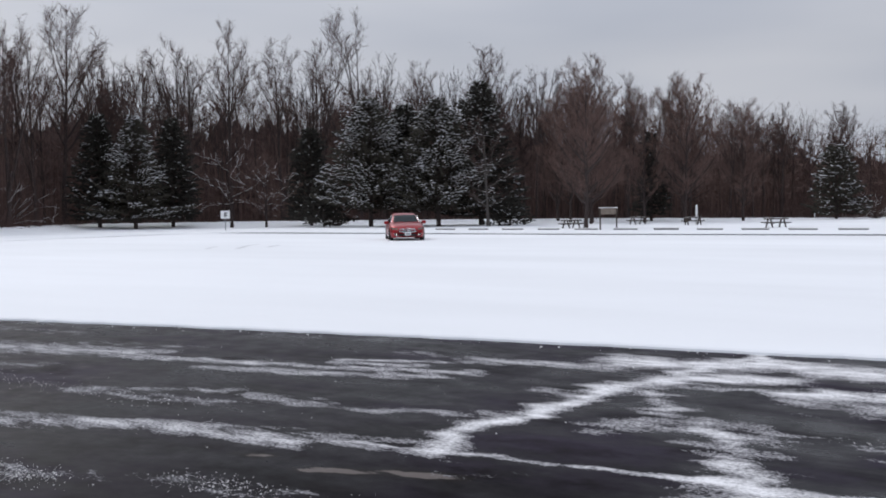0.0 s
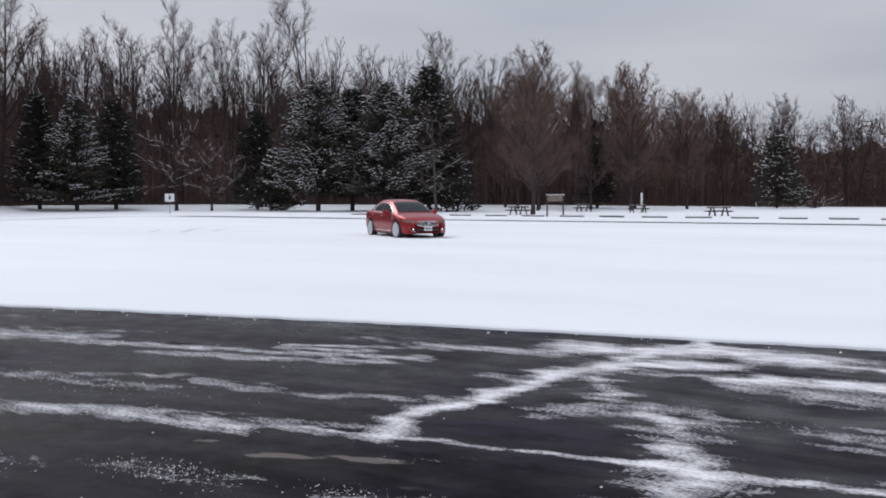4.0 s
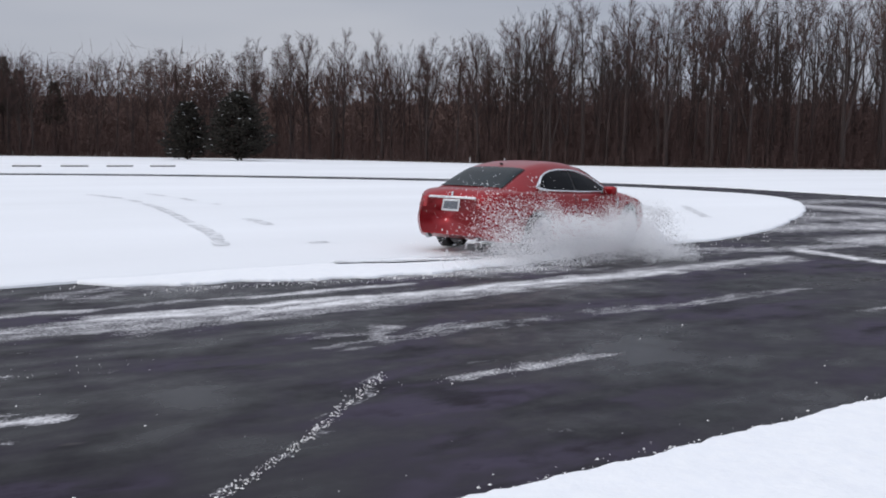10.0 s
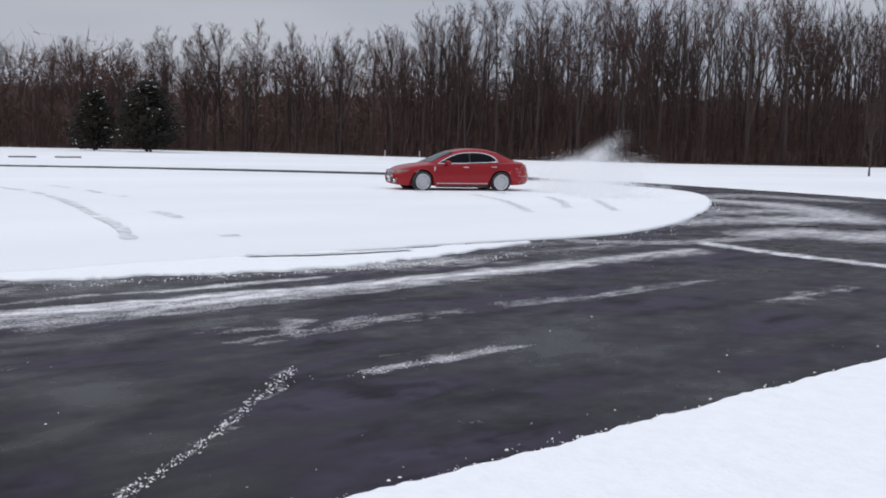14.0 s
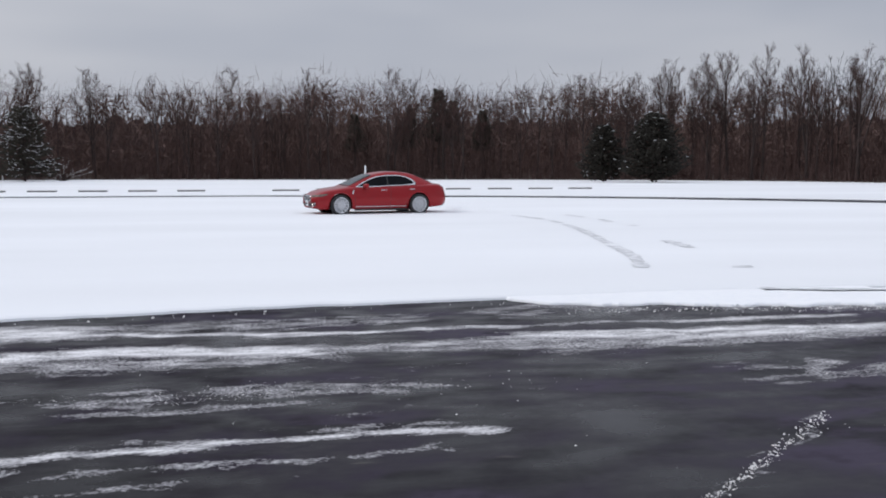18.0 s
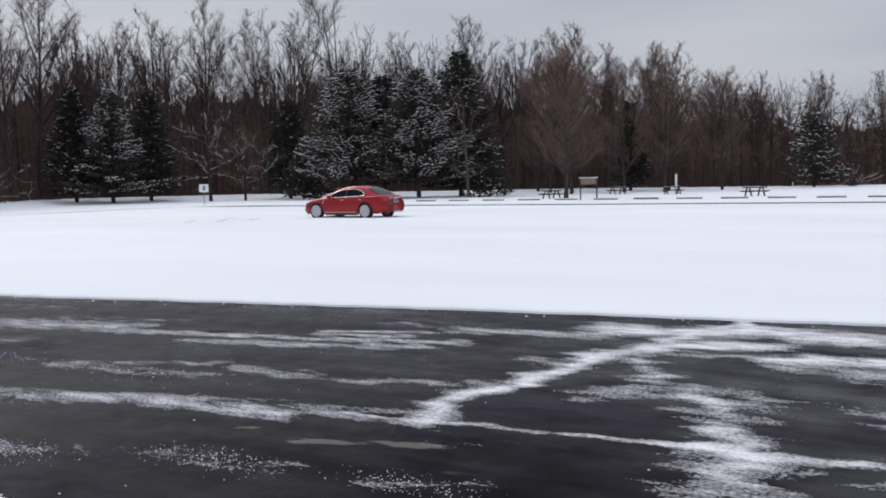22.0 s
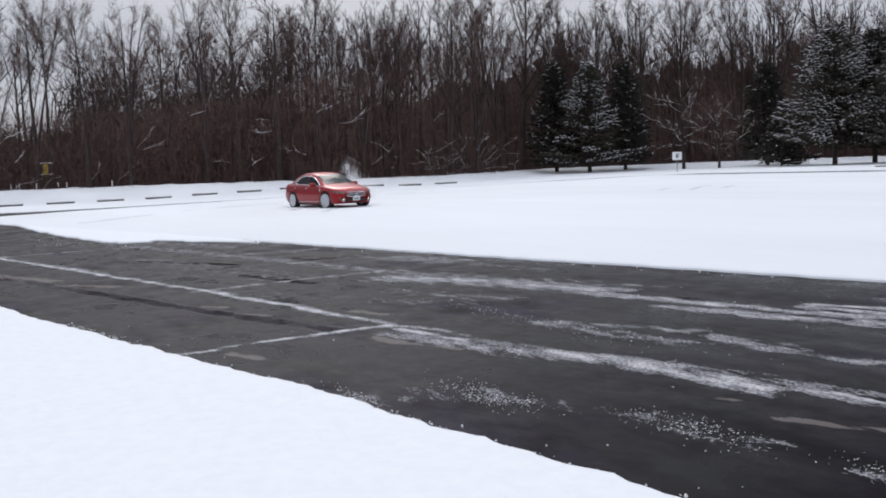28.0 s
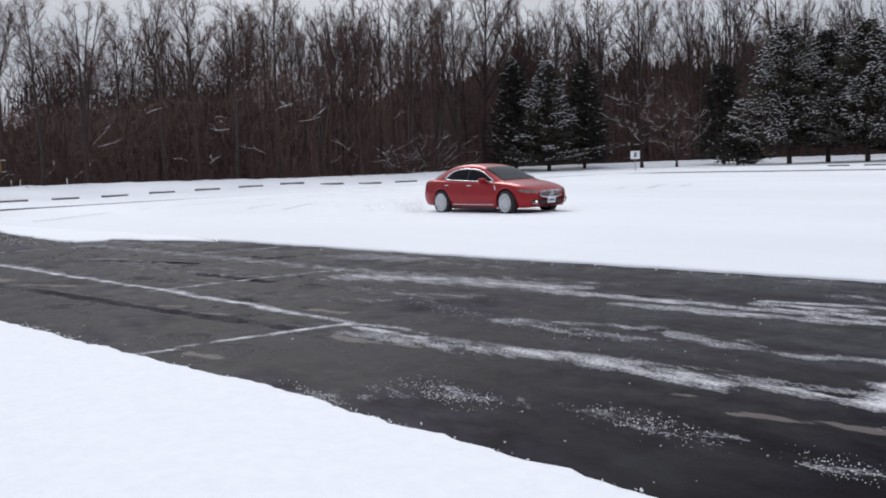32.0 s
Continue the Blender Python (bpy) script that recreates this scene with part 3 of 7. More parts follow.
    stroke([(3.9, 6.0), (2.9, 5.05), (2.45, 4.65), (1.8, 4.15)], 0.035, 0.6)
    # broad old drifts
    stroke([(-4.25, 10.02), (-3.51, 10.24), (-2.83, 10.63), (-1.75, 10.44)], 0.33, 1.05)
    stroke([(-3.3, 11.41), (-2.9, 10.64)], 0.25, 1.05)
    stroke([(-1.77, 10.55), (-0.54, 10.54), (0.69, 10.56), (1.64, 10.68)], 0.34, 0.62)
    stroke([(-1.6, 10.24), (-0.16, 10.0), (1.34, 9.89)], 0.10, 1.00)
    stroke([(-2.08, 9.18), (-1.0, 9.17), (0.07, 9.09), (0.58, 8.89)], 0.19, 1.05)
    stroke([(-2.33, 8.91), (-1.45, 8.64), (-0.45, 8.69), (0.58, 8.78)], 0.29, 0.72)
    stroke([(0.59, 9.06), (1.63, 8.93), (2.69, 8.98), (4.13, 9.06)], 0.27, 0.68)
    stroke([(2.99, 9.44), (4.29, 9.41)], 0.12, 1.00)
    stroke([(-3.91, 8.49), (-3.74, 8.79), (-3.64, 9.19), (-3.14, 9.49), (-2.57, 9.64)], 0.21, 1.05)
    stroke([(-3.53, 8.64), (-3.26, 8.15), (-2.98, 7.6)], 0.21, 0.62)
    stroke([(-3.07, 7.6), (-2.16, 7.56)], 0.11, 0.60)
    stroke([(-3.25, 7.03), (-2.93, 7.26), (-1.89, 7.03)], 0.18, 0.62)
    stroke([(-2.6, 7.29), (-2.29, 6.98), (-2.02, 6.75)], 0.09, 0.95)
    stroke([(-2.66, 6.78), (-1.81, 6.71)], 0.08, 0.58)
    stroke([(-2.15, 6.6), (-1.88, 5.85)], 0.13, 0.75)
    stroke([(-2.02, 6.31), (-1.84, 5.85)], 0.16, 1.05)
    stroke([(-1.91, 5.85), (-1.72, 5.5)], 0.18, 1.05)
    stroke([(-1.79, 5.51), (-1.65, 5.01)], 0.27, 0.72)
    stroke([(-1.83, 5.16), (-1.41, 5.17)], 0.06, 0.62)
    stroke([(-1.61, 5.96), (-1.02, 6.0), (0.04, 6.04), (0.76, 6.11), (1.64, 6.05)], 0.05, 1.05)
    stroke([(-0.76, 6.16), (-0.1, 6.07)], 0.06, 0.62)
    stroke([(0.59, 6.23), (1.22, 6.26), (1.48, 6.11)], 0.06, 0.60)
    stroke([(-0.39, 7.46), (0.27, 7.52), (0.92, 7.39), (1.48, 7.4)], 0.18, 0.58)
    stroke([(-1.06, 7.6), (-0.75, 7.6)], 0.07, 0.70)
    stroke([(-1.17, 6.92), (-0.36, 6.95), (0.46, 7.01)], 0.09, 0.62)
    stroke([(-1.65, 7.24), (-0.79, 7.15), (0.13, 7.24)], 0.08, 0.56)
    stroke([(-1.08, 5.55), (-0.63, 5.59), (-0.1, 5.55)], 0.05, 0.62)
    stroke([(0.03, 5.6), (0.53, 5.61), (1.1, 5.66)], 0.06, 0.72)
    stroke([(-1.27, 5.25), (-0.84, 5.28), (-0.44, 5.32)], 0.04, 0.62)
    stroke([(0.19, 5.38), (0.41, 5.37)], 0.04, 0.60)
    stroke([(2.71, 11.01), (3.43, 11.49), (4.51, 10.87)], 0.22, 0.60)
    stroke([(2.73, 8.79), (3.79, 8.9), (5.43, 9.05), (6.9, 8.99), (8.4, 9.19), (10.84, 9.44), (13.62, 9.45)], 0.35, 0.72)
    stroke([(2.89, 9.36), (3.71, 9.26)], 0.21, 1.05)
    stroke([(4.47, 9.37), (5.63, 9.4), (6.81, 9.21)], 0.15, 1.00)
    stroke([(6.91, 10.9), (8.08, 10.6), (9.39, 10.56)], 0.53, 0.75)
    stroke([(6.84, 9.02), (9.61, 9.37), (13.93, 9.67)], 0.22, 0.85)
    stroke([(18.33, 13.47), (20.38, 13.36), (21.14, 12.61)], 0.83, 0.80)
    stroke([(27.71, 18.74), (28.03, 17.05), (26.46, 14.42), (23.49, 11.84)], 1.13, 0.85)
    stroke([(22.12, 12.89), (24.13, 12.32)], 0.94, 0.90)
    stroke([(17.69, 10.74), (19.5, 10.78), (19.44, 10.23)], 0.76, 0.85)
    stroke([(18.87, 9.43), (20.53, 9.21)], 0.95, 0.85)
    stroke([(15.11, 10.28), (14.78, 8.59), (14.7, 6.55)], 0.20, 1.05)
    stroke([(13.2, 11.58), (14.44, 10.66), (16.7, 10.36)], 0.38, 0.70)
    stroke([(7.29, 7.28), (8.58, 7.13), (9.63, 7.23), (10.76, 7.2)], 0.16, 0.62)
    stroke([(10.08, 5.8), (11.9, 5.88)], 0.22, 0.55)
    stroke([(27.36, 20.55), (32.51, 20.56), (32.2, 16.99)], 1.19, 0.70)
    stroke([(22.94, 15.27), (25.25, 14.96)], 0.75, 0.80)
    stroke([(3.96, 6.96), (4.23, 6.96)], 0.08, 0.60)
    stroke([(4.34, 5.58), (5.06, 5.65), (5.9, 5.6)], 0.10, 0.62)
    stroke([(3.85, 4.25), (4.07, 4.19)], 0.04, 0.60)
    stroke([(4.01, 7.66), (5.05, 7.26), (6.7, 7.25)], 0.18, 0.50)
    # swirls where cars turn, at the end of the loop
    for i in range(9):
        a = [(30.5 - 9 * math.cos(q) - 0.8 * i, 10.5 + 0.2 * i + (5.5 + 0.55 * i) * math.sin(q)) for q in np.linspace(0.2 + 0.1 * i, 1.5, 6)]
        stroke(a, 0.16 + 0.05 * (i % 3), 0.5 + 0.1 * (i % 3))
    # a thin film of old snow here and there
    film = np.array([noise.noise((a * 0.40, b * 1.0, 3.0)) + 0.6 * noise.noise((a * 1.4, b * 2.8, 8.0)) for a, b in zip(x.tolist(), y.tolist())])
    c = np.maximum(c, np.clip(film, 0, 1) * np.where(x < 3, 0.42, 0.22))
    # melt along the foot of the snow field
    return np.where((gap_to_field(x, y) < 0.34) & (c < 0.98), c * 0.35, c)


DIRT = ((-8.85, 4.18), (-8.35, 4.27), 0.085), ((-8.35, 4.27), (-7.75, 4.50), 0.065), ((-10.56, 4.79), (-10.11, 4.93), 0.08), ((-4.45, 4.80), (-3.95, 4.97), 0.055), \
    ((-3.9, 5.03), (-3.42, 5.16), 0.065), ((-5.06, 4.90), (-4.9, 4.93), 0.05), ((-19.8, 1.75), (-17.4, 2.6), 0.16), ((-16.5, 2.67), (-15.7, 3.2), 0.13), ((-12.45, 3.54), (-12.07, 3.74), 0.085), \
    ((-11.33, 3.73), (-11.05, 3.88), 0.075), ((-9.0, 2.78), (-8.55, 2.96), 0.075)
# streaks of standing meltwater
MELT = ((-20.8, 1.6), (-16.5, 2.45)), ((-16.5, 2.45), (-12.1, 3.42)), ((-12.1, 3.42), (-9.5, 4.1)), ((-19.9, 4.5), (-17.4, 5.7)), ((-9.5, 7.5), (-8.2, 8.2)), ((-15.5, 5.2), (-13.6, 5.5))


def sheet(name, xs, ys, z=0.0):
    gx, gy = np.meshgrid(xs, ys)
    n, k = len(xs), len(ys)
    verts = np.column_stack([gx.ravel(), gy.ravel(), np.full(n * k, z)])
    i = (np.arange(k - 1)[:, None] * n + np.arange(n - 1)).ravel()
    faces = np.column_stack([i, i + 1, i + n + 1, i + n])
    me = mesh_from(name, verts.tolist(), faces.tolist(), ASPHALT)
    at = me.attributes.new("cover", "FLOAT", "POINT")
    at.data.foreach_set("value", cover(gx.ravel(), gy.ravel()).astype(np.float32))
    wet = np.clip((2.5 - gx.ravel()) / 4.0, 0, 1) * np.clip((np.interp(gx.ravel(), SEAM_X, SEAM_Y) + 7.5 - gy.ravel()) / 2, 0, 1)
    wet = np.maximum(wet, np.clip((0.40 - gap_to_field(gx.ravel(), gy.ravel())) / 0.12, 0, 1))
    wet += 0.9 * np.exp(-((gx.ravel() + 3.2) / 2.6) ** 2 - ((gy.ravel() - 4.4) / 1.5) ** 2)
    melt = np.zeros(len(wet))
    for (ax, ay), (bx, by) in MELT:
        t = np.clip(((gx.ravel() - ax) * (bx - ax) + (gy.ravel() - ay) * (by - ay)) / ((bx - ax) ** 2 + (by - ay) ** 2), 0, 1)
        melt = np.maximum(melt, np.exp(-(np.hypot(gx.ravel() - ax - t * (bx - ax), gy.ravel() - ay - t * (by - ay)) / 0.24) ** 2))
    me.attributes.new("melt", "FLOAT", "POINT").data.foreach_set("value", melt.astype(np.float32))
    wet = np.maximum(wet, 1.6 * melt)
    me.attributes.new("soaked", "FLOAT", "POINT").data.foreach_set("value", wet.astype(np.float32))
    # patches of dry brown dirt
    dirt, fx, fy = np.zeros(len(wet)), gx.ravel(), gy.ravel()
    fray = np.array([0.045 * noise.noise((a * 2.2, b * 5.0, 41.0)) + 0.035 * noise.noise((a * 7.0, b * 14.0, 43.0)) for a, b in zip(fx.tolist(), fy.tolist())])
    for (ax, ay), (bx, by), w in DIRT:
        t = np.clip(((fx - ax) * (bx - ax) + (fy - ay) * (by - ay)) / ((bx - ax) ** 2 + (by - ay) ** 2), 0, 1)
        dirt = np.maximum(dirt, np.exp(-((np.hypot(fx - ax - t * (bx - ax), fy - ay - t * (by - ay)) + fray) / w) ** 2))
    me.attributes.new("dirt", "FLOAT", "POINT").data.foreach_set("value", dirt.astype(np.float32))
    return me


driveway = new("driveway", sheet("driveway", np.concatenate([np.arange(-62, -34, 0.4), np.arange(-34, -16, 0.18), np.arange(-16, 8, 0.10), np.arange(8, 40, 0.2), np.arange(40, 63, 2)]),
                                 np.concatenate([np.arange(-14, 2, 1.0), np.arange(2, 12.6, 0.06), np.arange(12.6, 60, 0.8)])))
tagged(driveway, "wet dark asphalt driveway streaked with old snow", "driveway", kind="structure")

# the line along which the wood begins, from west to east
EDGE = [(-97, -40), (-94, -8), (-90, 8), (-79, 22), (-74, 33), (-80, 50), (-91, 66), (-83, 85), (-63, 100), (-40, 112), (-18, 122), (5, 118), (28, 115), (46, 107),
        (56, 99), (63, 83), (73, 69), (90, 59), (112, 50), (150, 36)]
EDGE_TURN = [math.degrees(math.atan2(x, y)) for x, y in EDGE]
EDGE_FAR = [math.hypot(x, y) for x, y in EDGE]
RISE_TURN, RISE = (-112, -85, -74, -60, -54, -40, -25, -12, 10, 20, 33, 45, 60, 75), (0.92, 0.90, 0.84, 0.52, 0.52, 0.42, 0.25, 0.0, 0.0, 0.0, 0.0, 0.0, 0.0, 0.0)


def ground_rise(x, y):
    """How far the lawn has risen there, towards the wood in the west."""
    turn, far = math.degrees(math.atan2(x, y)), math.hypot(x, y)
    f = max(0.0, min(1.0, 1 - (float(np.interp(turn, EDGE_TURN, EDGE_FAR)) - far) / 13.0))
    return float(np.interp(turn, RISE_TURN, RISE)) * f * f * (3 - 2 * f)


lv, lf, cols = [], [], 15
turns = np.arange(-112, -10, 0.25)
for turn in turns:
    c, sn = math.sin(radians(turn)), math.cos(radians(turn))
    far = float(np.interp(turn, EDGE_TURN, EDGE_FAR))
    for q in np.linspace(-13, 1.5, cols):
        x, y = c * (far + q), sn * (far + q)
        lv.append((x, y, 0.058 + ground_rise(x, y) * (1 + 0.10 * noise.noise((x * 0.5, y * 0.5, 2.0))) + (0.05 * noise.noise((x * 1.3, y * 1.3, 4.0)) if q > -6 else 0) - (0.03 if q < -12.9 else 0)))
for i in range(len(turns) - 1):
    lf += [(i * cols + j, i * cols + j + 1, (i + 1) * cols + j + 1, (i + 1) * cols + j) for j in range(cols - 1)]
tagged(new("lawn_rise", mesh_from("lawn_rise", lv, lf, SNOW, True)), "snowy lawn rising gently towards the wood", "lawn", kind="structure")

# woodland floor
slab("woodland_floor", [(-300, -60), (-96, -60), (-90, 8), (-78, 22), (-73, 33), (-79, 50), (-90, 66), (-82, 84), (-62, 99), (-40, 111), (-18, 121), (5, 117),
                        (28, 114), (46, 106), (56, 98), (63, 82), (72, 68), (88, 58), (110, 48), (300, 30), (300, 300), (-300, 300)], 0.10, 0.0, 1.0, LITTER)
tagged(bpy.data.objects["woodland_floor"], "brown leaf litter under the bare trees", "woodland floor", kind="structure")

# ---- trees ----
class Net:
    """Vertices and faces gathered for one mesh."""

    def __init__(self):
        self.v, self.f = [], []

    def tube(self, points, radii, n=5):
        base = len(self.v)
        for i, (p, r) in enumerate(zip(points, radii)):
            d = (points[min(i + 1, len(points) - 1)] - points[max(i - 1, 0)]).normalized()
            a = d.orthogonal().normalized()
            b = d.cross(a)
            for k in range(n):
                q = 2 * math.pi * k / n
                self.v.append(p + (a * math.cos(q) + b * math.sin(q)) * r)
        for i in range(len(points) - 1):
            for k in range(n):
                j = (k + 1) % n
                self.f.append((base + i * n + k, base + i * n + j, base + (i + 1) * n + j, base + (i + 1) * n + k))

    def spike(self, p, q, r):
        """A three-sided twig that ends in a point."""
        base = len(self.v)
        d = (q - p).normalized()
        a = d.orthogonal() * r
        b = d.cross(a)
        self.v += [p + a, p - a * 0.5 + b * 0.87, p - a * 0.5 - b * 0.87, q]
        self.f += [(base, base + 1, base + 3), (base + 1, base + 2, base + 3), (base + 2, base, base + 3)]

    def blade(self, p, q, r, side):
        """The thinnest twigs: one slim pointed sliver each."""
        base = len(self.v)
        a = (q - p).cross(side)
        a = a.normalized() * r if a.length > 1e-5 else Vector((r, 0, 0))
        self.v += [p + a, p - a, q]
        self.f.append((base, base + 1, base + 2))

    def clump(self, p, d, length, width, thick, up=Vector((0, 0, 1))):
        """A flattened, pointed clump of needles or snow, along d."""
        base = len(self.v)
        d = d.normalized()
        s = d.cross(up)
        s = s.normalized() if s.length > 1e-3 else Vector((1, 0, 0))
        u = s.cross(d)
        m = p + d * length * 0.45
        self.v += [p, p + d * length, m + s * width, m - s * width, m + u * thick, m - u * thick]
        for a, b in ((2, 4), (4, 3), (3, 5), (5, 2)):
            self.f += [(base, base + b, base + a), (base + 1, base + a, base + b)]

    def mesh(self, name, material, smooth_it=False):
        return mesh_from(name, self.v, self.f, material, smooth_it)


def rand_dir(rnd, tilt0, tilt1):
    a, t = rnd.uniform(0, 2 * math.pi), radians(rnd.uniform(tilt0, tilt1))
    return Vector((math.sin(t) * math.cos(a), math.sin(t) * math.sin(a), math.cos(t)))


def limb_line(rnd, p, d, length, n, lift, wander):
    pts = [p.copy()]
    for i in range(n):
        d = (d + Vector((rnd.uniform(-1, 1), rnd.uniform(-1, 1), rnd.uniform(-1, 1))) * wander + Vector((0, 0, lift))).normalized()
        pts.append(pts[-1] + d * (length / n))
    return pts


def grow(seed, height, bare=0.42, spread=0.16, limbs=15, shoots=8, sprigs=5, thick=0.0105, fine_r=0.010, snowy=0.0, tilt=(22, 48), rise=0.10, crook=0.09, stems=1, hairs=4):
    """A leafless broad-leaved tree: the trunk (or several stems), limbs that arch out to a rounded crown, shoots on the limbs, sprigs and hair-fine twigs.
    Returns nets for the wood, the fine twigs and the snow on the limbs."""
    rnd = random.Random(seed)
    wood, fine, white = Net(), Net(), Net()
    n = 10
    r0 = height * thick
    low, wide = height * bare * 0.85, height * spread
    lean = Vector((rnd.uniform(-0.025, 0.025), rnd.uniform(-0.025, 0.025), 0))
    first = [Vector((0, 0, -0.15))]
    for i in range(n):
        first.append(first[-1] + (Vector((rnd.uniform(-1, 1), rnd.uniform(-1, 1), 0)) * 0.04 + lean + Vector((0, 0, 1))) * height * 0.87 / n)
    leaders = [(first, [r0 * (1.4 if i == 0 else 1 - 0.95 * (i / n) ** 0.85) + 0.010 for i in range(n + 1)])]
    wood.tube(*leaders[0], 6)
    for k in range(stems - 1):
        i = max(1, int(n * bare * rnd.uniform(0.45, 0.95)))
        go = rand_dir(rnd, 12, 24)
        line = limb_line(rnd, first[i], go, (height * rnd.uniform(0.78, 0.88) - first[i].z) * 1.04, n, 0.035, 0.07)
        rr = leaders[0][1][i] * 0.72
        leaders.append((line, [rr * (1 - 0.93 * (j / n) ** 0.9) + 0.010 for j in range(n + 1)]))
        wood.tube(*leaders[-1], 5)
    mid = sum((q[0][-1] for q in leaders), Vector()) / len(leaders) * 0.75

    heart = Vector((mid.x * 0.5, mid.y * 0.5, height * (bare * 0.75)))

    def room(p):
        f = (p.z - low) / (height - low)
        if f > 1.0:
            return -1.0
        return wide * math.sqrt(max(0.02, 1 - ((f - 0.50) / 0.53) ** 2)) - math.hypot(p.x - mid.x * f, p.y - mid.y * f)

    turn = rnd.uniform(0, 6.28)
    for k in range(limbs):
        line0, rad = leaders[k % len(leaders)]
        z = height * (bare + (0.82 - bare) * ((k + rnd.random()) / limbs) ** 1.35)
        i = 0
        while i < n - 1 and line0[i + 1].z < z:
            i += 1
        f = min(1, max(0, (z - line0[i].z) / max(1e-3, line0[i + 1].z - line0[i].z)))
        p, r = line0[i].lerp(line0[i + 1], f), rad[i] * (1 - f) + rad[i + 1] * f
        turn += 2.4 + rnd.uniform(-0.5, 0.5)
        high = (z / height - bare) / (1 - bare)
        t = radians(tilt[1] + (tilt[0] - tilt[1]) * high + rnd.uniform(-9, 9))
        d = Vector((math.sin(t) * math.cos(turn), math.sin(t) * math.sin(turn), math.cos(t)))
        step = height * 0.036
        line = [p.copy()]
        reach = rnd.uniform(0.75, 1.1)
        while len(line) < 17:
            d = (d + Vector((rnd.uniform(-1, 1), rnd.uniform(-1, 1), rnd.uniform(-1, 1))) * crook + Vector((0, 0, rise))).normalized()
            q = line[-1] + d * step
            if room(q) < wide * (1 - reach) and len(line) > 2:
                break
            line.append(q)
        m = len(line) - 1
        lr = max(0.026, r * rnd.uniform(0.50, 0.75))
        wood.tube(line[::2] + ([line[-1]] if m % 2 else []), [lr * (1 - 0.85 * min(j, m) / m) + 0.006 for j in range(0, m + 2, 2)][:len(line[::2]) + m % 2], 4)
        for j in range(m):
            if snowy and rnd.random() < snowy:
                white.clump(line[j] + Vector((0, 0, lr * (1 - 0.8 * j / m))), line[j + 1] - line[j], (line[j + 1] - line[j]).length * 1.6, 0.030, 0.024)
        size = step * m
        count = max(2, round(shoots * size / (height * 0.25)))
        for b in range(count):
            g = 0.18 + 0.82 * (b + rnd.random()) / count
            j = min(int(g * m), m - 1)
            q = line[j].lerp(line[j + 1], min(1, g * m - j))
            along_d = (line[j + 1] - line[j]).normalized()
            fan = (q - heart).normalized()
            go = (along_d * 0.55 + fan * 0.55 + rand_dir(rnd, 30, 150) * 0.85).normalized()
            ln = max(height * 0.04, size * rnd.uniform(0.22, 0.46) * (1.15 - 0.6 * g))
            while ln > height * 0.03 and room(q + go * ln) < -0.02 * height:
                ln *= 0.75
            sub = limb_line(rnd, q, go, ln, 3, rise * 1.4, crook * 1.3)
            sr = max(0.012, lr * (1 - 0.8 * g) * 0.6)
            wood.tube(sub, [sr, sr * 0.75, sr * 0.5, sr * 0.22], 3)
            if snowy and rnd.random() < snowy * 0.4:
                white.clump(sub[0] + Vector((0, 0, sr)), sub[2] - sub[0], ln * 1.0, 0.017, 0.014)
            for w in range(sprigs):
                h = 0.15 + 0.85 * (w + rnd.random()) / sprigs
                a = min(2, int(h * 3))
                u = sub[a].lerp(sub[a + 1], min(1, h * 3 - a))
                go2 = ((sub[a + 1] - sub[a]).normalized() * 0.55 + fan * 0.5 + rand_dir(rnd, 30, 150) * 0.75).normalized()
                l2 = height * rnd.uniform(0.022, 0.052)
                e = u + go2 * l2
                fine.spike(u, e, fine_r * 1.15)
                for c in range(hairs):
                    v = u.lerp(e, rnd.uniform(0.1, 0.95))
                    fine.blade(v, v + (go2 + rand_dir(rnd, 20, 160) * 0.9).normalized() * l2 * rnd.uniform(0.4, 0.9), fine_r, rand_dir(rnd, 0, 180))
    return wood, fine, white


